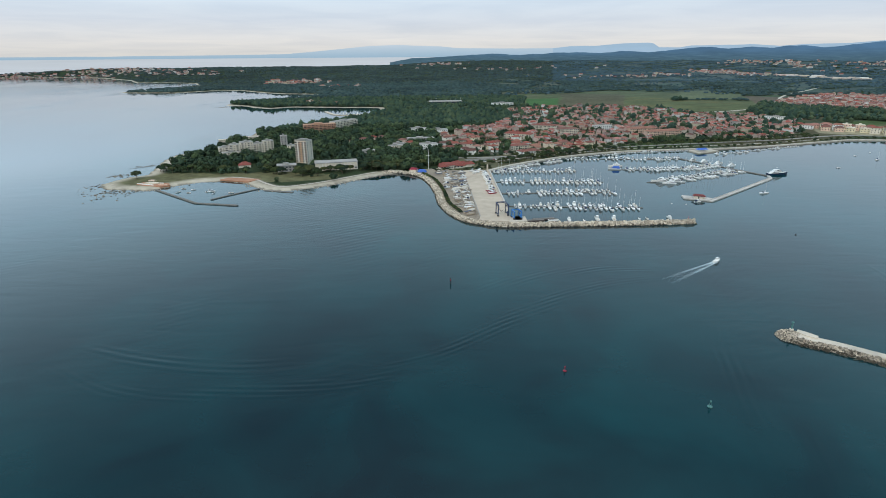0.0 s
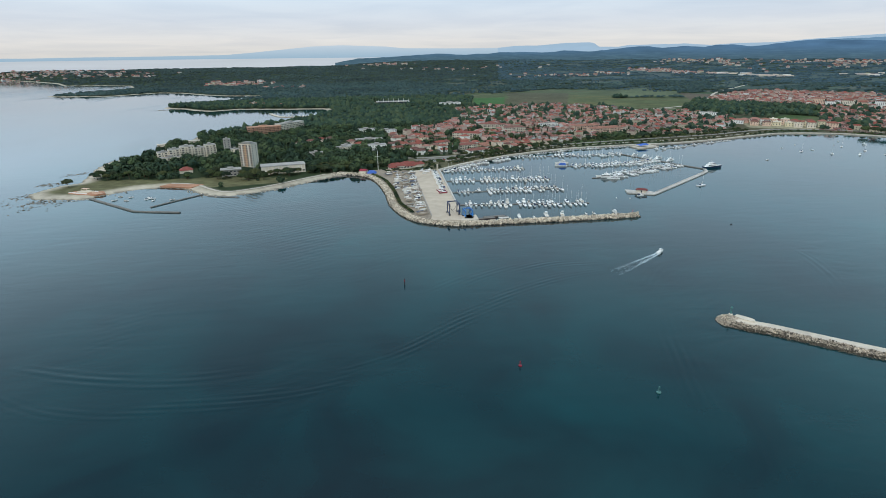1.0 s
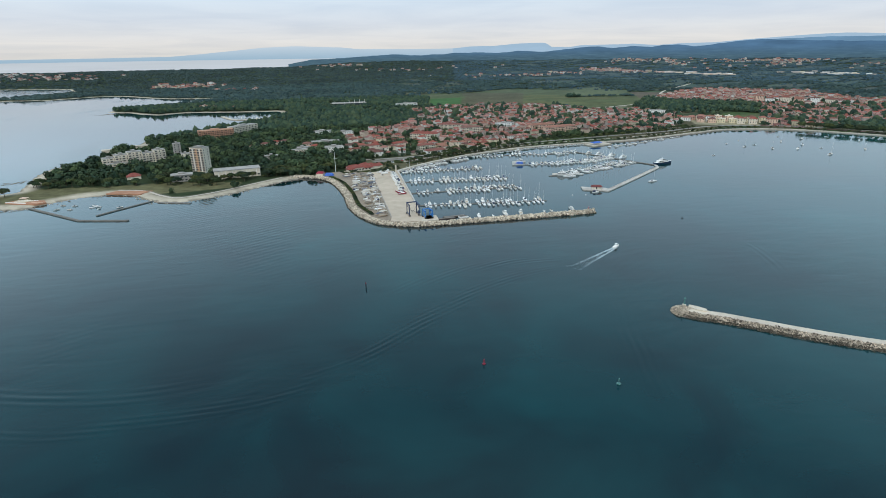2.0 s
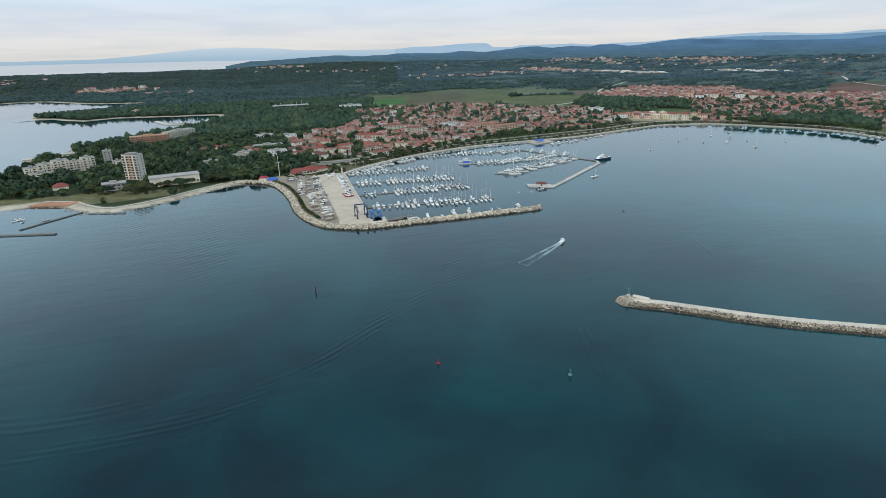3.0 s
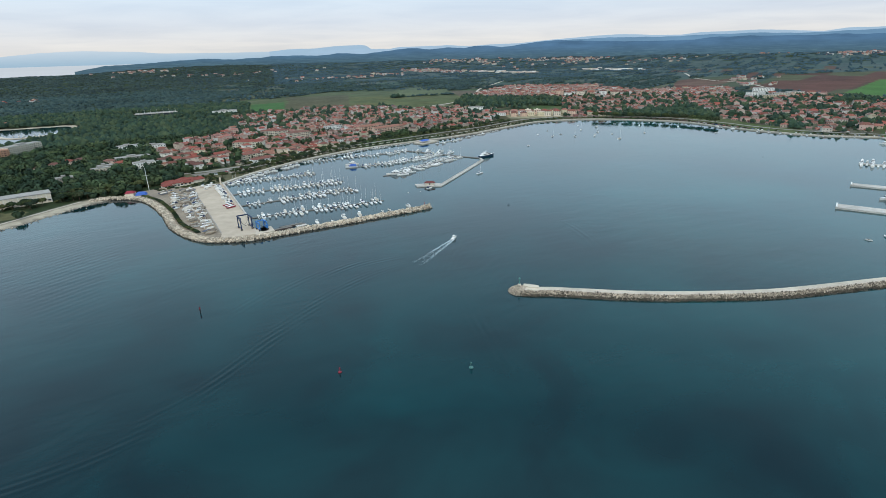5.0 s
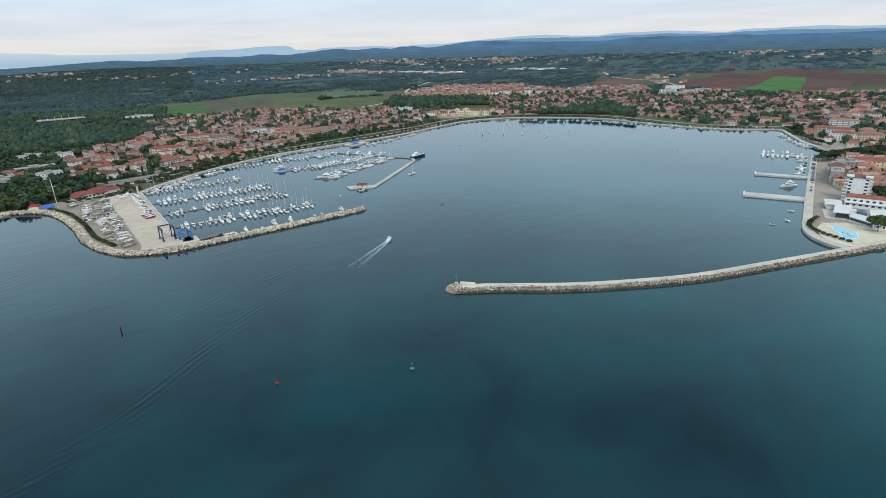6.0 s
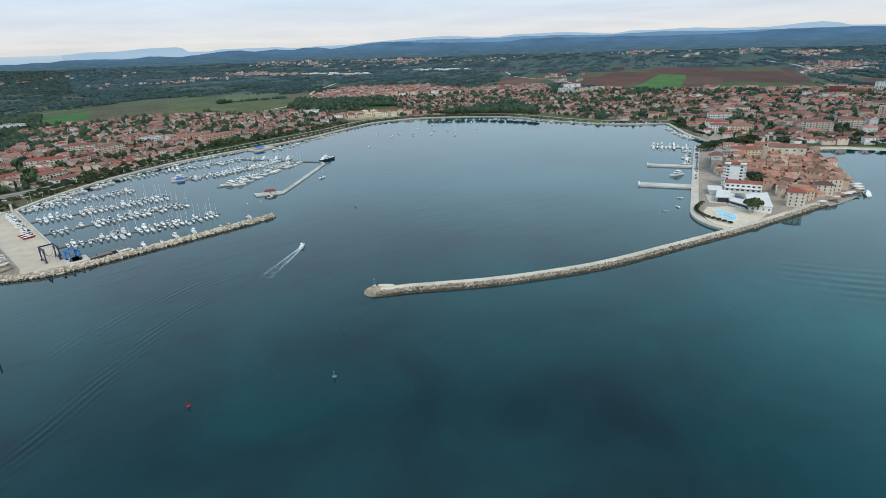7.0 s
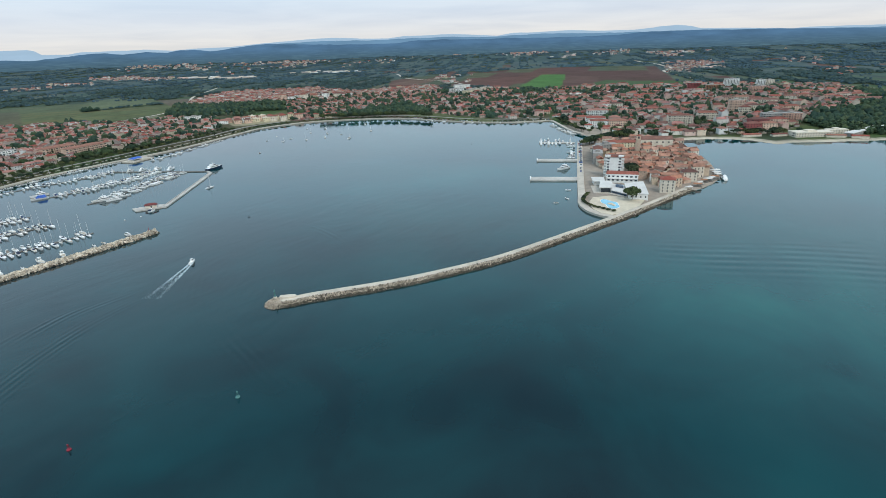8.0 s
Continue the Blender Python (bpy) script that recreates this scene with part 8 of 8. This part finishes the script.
def leafy_woods(name, x, y, size, label):
    """Nearer woodland: crowns of joined leaf clumps."""
    rng = np.random.RandomState(len(x) + 1)
    z = ground_z(x, y)
    L, core = 50, lump(5, 2, 6, 0.2)
    n = len(x)
    h = size * rng.uniform(0.9, 1.3, n)
    d = rng.randn(n, L, 3)
    d[:, :, 2] = np.abs(d[:, :, 2]) * 0.9 - 0.15
    d /= np.linalg.norm(d, axis=2)[:, :, None]
    knob = 1 + 0.18 * np.sin(d[:, :, 0:1] * 5 + rng.rand(n, 1, 1) * 6) * np.cos(d[:, :, 1:2] * 5)
    c = np.stack([x, y, z + h * 0.85], 1)[:, None] + d * knob * np.stack([size, size, h * 0.8], 1)[:, None] * rng.uniform(0.85, 1.05, (n, L, 1))
    nn = d + 0.15 * rng.randn(n, L, 3)
    nn /= np.linalg.norm(nn, axis=2)[:, :, None]
    u = np.cross(nn, np.array((0.3, 0.2, 1.0)))
    u /= np.linalg.norm(u, axis=2)[:, :, None] + 1e-6
    w = np.cross(nn, u)
    s = (size[:, None] * 0.255 * rng.uniform(0.7, 1.3, (n, L)))[:, :, None]
    corners = np.stack([c - u * s - w * s * 0.5, c + u * s * 0.2 - w * s, c + u * s + w * s * 0.3, c - u * s * 0.5 + w * s], 2)
    V = corners.reshape(-1, 3)
    F = np.arange(len(V)).reshape(-1, 4)
    me = mesh_of(name, V.tolist(), F.tolist(), (M_leaf_wood,))
    kinds = np.array([(0.026, 0.046, 0.028), (0.032, 0.054, 0.030), (0.042, 0.066, 0.033), (0.053, 0.078, 0.036), (0.060, 0.082, 0.040), (0.036, 0.058, 0.034), (0.022, 0.040, 0.026)])
    hue = kinds[(rng.rand(n) * 6.99).astype(int)] * rng.uniform(0.98, 1.32, (n, 1))
    tone = np.repeat(hue, L * 4, axis=0) * np.repeat(rng.uniform(0.86, 1.14, (n * L, 1)), 4, axis=0)
    at = me.color_attributes.new("leaf", "FLOAT_COLOR", "POINT")
    at.data.foreach_set("color", np.concatenate([tone, np.ones((len(tone), 1))], 1).ravel())
    tagged(part(name, me, None), label, "woodland", kind="stuff")
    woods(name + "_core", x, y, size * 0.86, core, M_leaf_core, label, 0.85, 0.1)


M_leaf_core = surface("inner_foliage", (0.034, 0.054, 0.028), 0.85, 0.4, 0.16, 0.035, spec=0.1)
M_leaf_wood = surface("woodland_foliage", (0.04, 0.065, 0.02), 0.85, 0.5, 0.16, 0.035, tints=GREENS + [(0.08, 0.105, 0.036), (0.06, 0.088, 0.034)], island=True, spec=0.1)
lt = M_leaf_wood.node_tree
leaf_in = lt.nodes.new("ShaderNodeAttribute")
leaf_in.attribute_name = "leaf"
for ln in list(lt.links):
    if ln.to_node.type == "BSDF_PRINCIPLED" and ln.to_socket.name == "Base Color":
        lt.links.new(leaf_in.outputs["Color"], ln.from_node.inputs[6])
rw = np.random.RandomState(91)
n = 60000
a, r = np.radians(rw.uniform(-46, 104, n)), np.sqrt(rw.uniform(560 ** 2, 1750 ** 2, n))
x, y = np.sin(a) * r, np.cos(a) * r
d = shore_distance(x, y)
rgb_, wood_ = cover(x, y, d)
built = np.zeros(n, bool)
for bx, by, bg in taken:
    built |= (x - bx) ** 2 + (y - by) ** 2 < (bg * 0.5 + 1.5) ** 2
quay = (y < 170) & (x < 560)
road_gap = distance(MAIN_ROAD, x, y) < 7
causeway_gap = distance(CAUSEWAY, x, y) < 13
keep = (d > 10) & (wood_ > 0.22 + 0.35 * rw.rand(n)) & ~built & ~quay & ~road_gap
for poly in (HEADLAND, WOOD_CLUB, ISLET, WOOD_EAST, WOOD_SOUTH, WOOD_BELT):
    keep |= inside(poly, x, y) & (d > 12) & ~built & (rw.rand(n) < 0.9)
in_town = np.zeros(n, bool)
for poly in (TOWN_MARINA, TOWN_EAST, TOWN_SHORE, TOWN_SOUTH):
    in_town |= inside(poly, x, y)
keep |= in_town & ~built & ~road_gap & (d > 12) & (rw.rand(n) < np.where(x < 700, 0.55, 0.56))
keep &= ~inside(OLD_TOWN, x, y) | (rw.rand(n) < 0.01)
keep &= ~(inside([(-235, 555), (-70, 555), (-70, 652), (-150, 660), (-235, 660)], x, y) & (rw.rand(n) < 0.93))
keep &= ~inside([(-40, 630), (0, 560), (30, 440), (70, 440), (70, 662), (62, 672), (48, 690), (10, 690), (-20, 672)], x, y)
keep &= ~inside([(-215, 640), (-85, 640), (-88, 668), (-150, 664), (-165, 695), (-185, 690), (-212, 655)], x, y)
keep &= ~((x < -354) & (y < 720)) & ~((x < -352) & (y > 690) & (y < 845)) & ~((x < -285) & (y < 655))
keep &= ~causeway_gap
keep &= ~inside(CLEARING, x, y) | (np.random.RandomState(9).rand(n) < 0.35)
near = keep & (r < 1060)
nx, ny = x[near], y[near]
leafy_woods("woodland", nx, ny, (2.6 + 3.6 * rw.rand(near.sum()) ** 1.6) * np.where(in_town[near], 0.5 + 0.62 * rw.rand(near.sum()) ** 1.5, 1.0), "mixed dark green woodland of pines and oaks")
mid = keep & (r >= 1060)
woods("middle_woodland", x[mid], y[mid], rw.uniform(3.6, 6.2, mid.sum()) * np.where(in_town[mid], 0.5 + 0.7 * rw.rand(mid.sum()) ** 1.5, 1.0), lump(3, 2, 8, 0.22), M_leaf_far, "dark green woodland behind the town")
n = 125000
a, r = np.radians(rw.uniform(-46, 104, n)), 1700 + 3150 * rw.rand(n) ** 0.85
x, y = np.sin(a) * r, np.cos(a) * r
d = shore_distance(x, y)
rgb_, wood_ = cover(x, y, d)
keep = (d > 12) & (wood_ > 0.25 + 0.5 * rw.rand(n))
size = rw.uniform(3.4, 6.6, n) * (0.7 + r / 4600) * np.where(r >= 2600, 0.98, 1.0)
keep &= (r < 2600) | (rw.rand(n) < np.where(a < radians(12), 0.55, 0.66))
# each distance band takes a foliage colour with more painted haze
for name, part_of, mat, flatness in (("far_woodland", keep & (r < 2600), M_leaf_haze, 0.50), ("western_woodland", keep & (r >= 2600) & (a < radians(12)), M_leaf_haze_west, 0.30), ("horizon_woodland", keep & (r >= 2600) & (a >= radians(12)), M_leaf_haze_blue, 0.30)):
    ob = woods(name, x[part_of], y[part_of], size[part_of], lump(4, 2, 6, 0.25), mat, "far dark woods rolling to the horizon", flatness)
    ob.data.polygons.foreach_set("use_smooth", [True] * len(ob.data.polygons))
# hedges between the plots
n = 9000
a, r = np.radians(rw.uniform(4, 104, n)), 1450 + 2900 * rw.rand(n)
x, y = np.sin(a) * r, np.cos(a) * r
u, v = x * 0.91 + y * 0.42, y * 0.91 - x * 0.42
iu = np.floor(u / 190 + 0.3 * wavy(x, y, 2500, 8))
fv = v / 48 + np.sin(iu * 12.9) * 3
v2 = v + (np.round(fv) - fv) * 48 + rw.normal(0, 3, n)
x, y = u * 0.91 - v2 * 0.42, u * 0.42 + v2 * 0.91
x, y = x / 1.0045, y / 1.0045
d = shore_distance(x, y)
rgb_, wood_ = cover(x, y, d)
keep = (d > 40) & ~inside(RED_FIELDS, x, y) & ~inside(MEADOW, x, y) & ~inside(RED_FIELD, x, y) & (wavy(x, y, 500, 33) > -0.1)
for poly in (TOWN_MARINA, TERRACES, TOWN_EAST, TOWN_SHORE, TOWN_SOUTH):
    keep &= ~inside(poly, x, y)
woods("hedgerow", x[keep], y[keep], rw.uniform(2.5, 5.0, keep.sum()), lump(6, 2, 6, 0.25), M_leaf_haze_blue, "dark hedgerows and tree lines between fields", 0.8)


# ---- the boat's wash: low ridges running over the calm water ----
def wash(line, half, height, slant, label, k=1.45):
    """Low crests in a band along a line; k: how close they follow one another."""
    ln = smooth_line(line, 1.2)
    nn = normals_of(ln)
    across = np.linspace(-1, 1, max(25, int(half * 3.2 * k)))
    V, F = [], []
    cols = len(across)
    for i, (p, q) in enumerate(zip(ln, nn)):
        f = i / (len(ln) - 1)
        s = i * 1.2
        fade = math.sin(math.pi * min(1, max(0, f))) ** 0.6
        for o in across:
            w = o * half * (0.7 + 0.5 * f)
            env = max(0.0, (1 - o * o) * fade * (0.5 + 0.5 * math.sin(0.045 * s + 1.7 * o) * math.sin(0.019 * s + 1.3) + 0.25 * math.sin(0.16 * s - 2.6 * o)))
            x, y = p + q * w
            V.append((x, y, 0.006 + height * env * (0.5 + 0.5 * math.sin(k * w + slant * s + 0.9 * math.sin(0.05 * s)))))
    for i in range(len(ln) - 1):
        for j in range(cols - 1):
            a = i * cols + j
            F.append((a + 1, a, a + cols, a + cols + 1))
    tagged(part("water_wash", mesh_of("water_wash", V, F, (M_water,), True), None), label, "water", kind="structure")


wash([(-190, 221), (-145, 202), (-105, 198), (-57, 203), (-20, 215), (7, 231), (38, 261), (77, 293), (115, 315), (160, 330)], 8.5, 0.095, 0.2, "low curved ridges of an old boat wash", 1.65)
wash([(-183, 239), (-155, 230), (-121, 222), (-91, 219), (-65, 223)], 9.0, 0.11, 0.03, "low ridges spreading inside an old boat wash", 1.3)
wash([(188, 332), (163, 290), (145, 244), (137, 197), (130, 155), (119, 112)], 12.0, 0.085, 0.2, "low ridges of a boat's bow wave")
wash([(150, 332), (110, 335), (60, 322), (20, 300)], 9.0, 0.09, -0.22, "low ridges of a boat's bow wave")
wash([(363, 72), (382, 26), (400, -18), (416, -57), (432, -97)], 44.0, 0.11, 0.0, "long low swell off the old town", 0.62)
wash([(298, 346), (295, 317), (285, 288), (266, 252)], 8.0, 0.05, 0.02, "faint ripple line on the bay", 1.3)
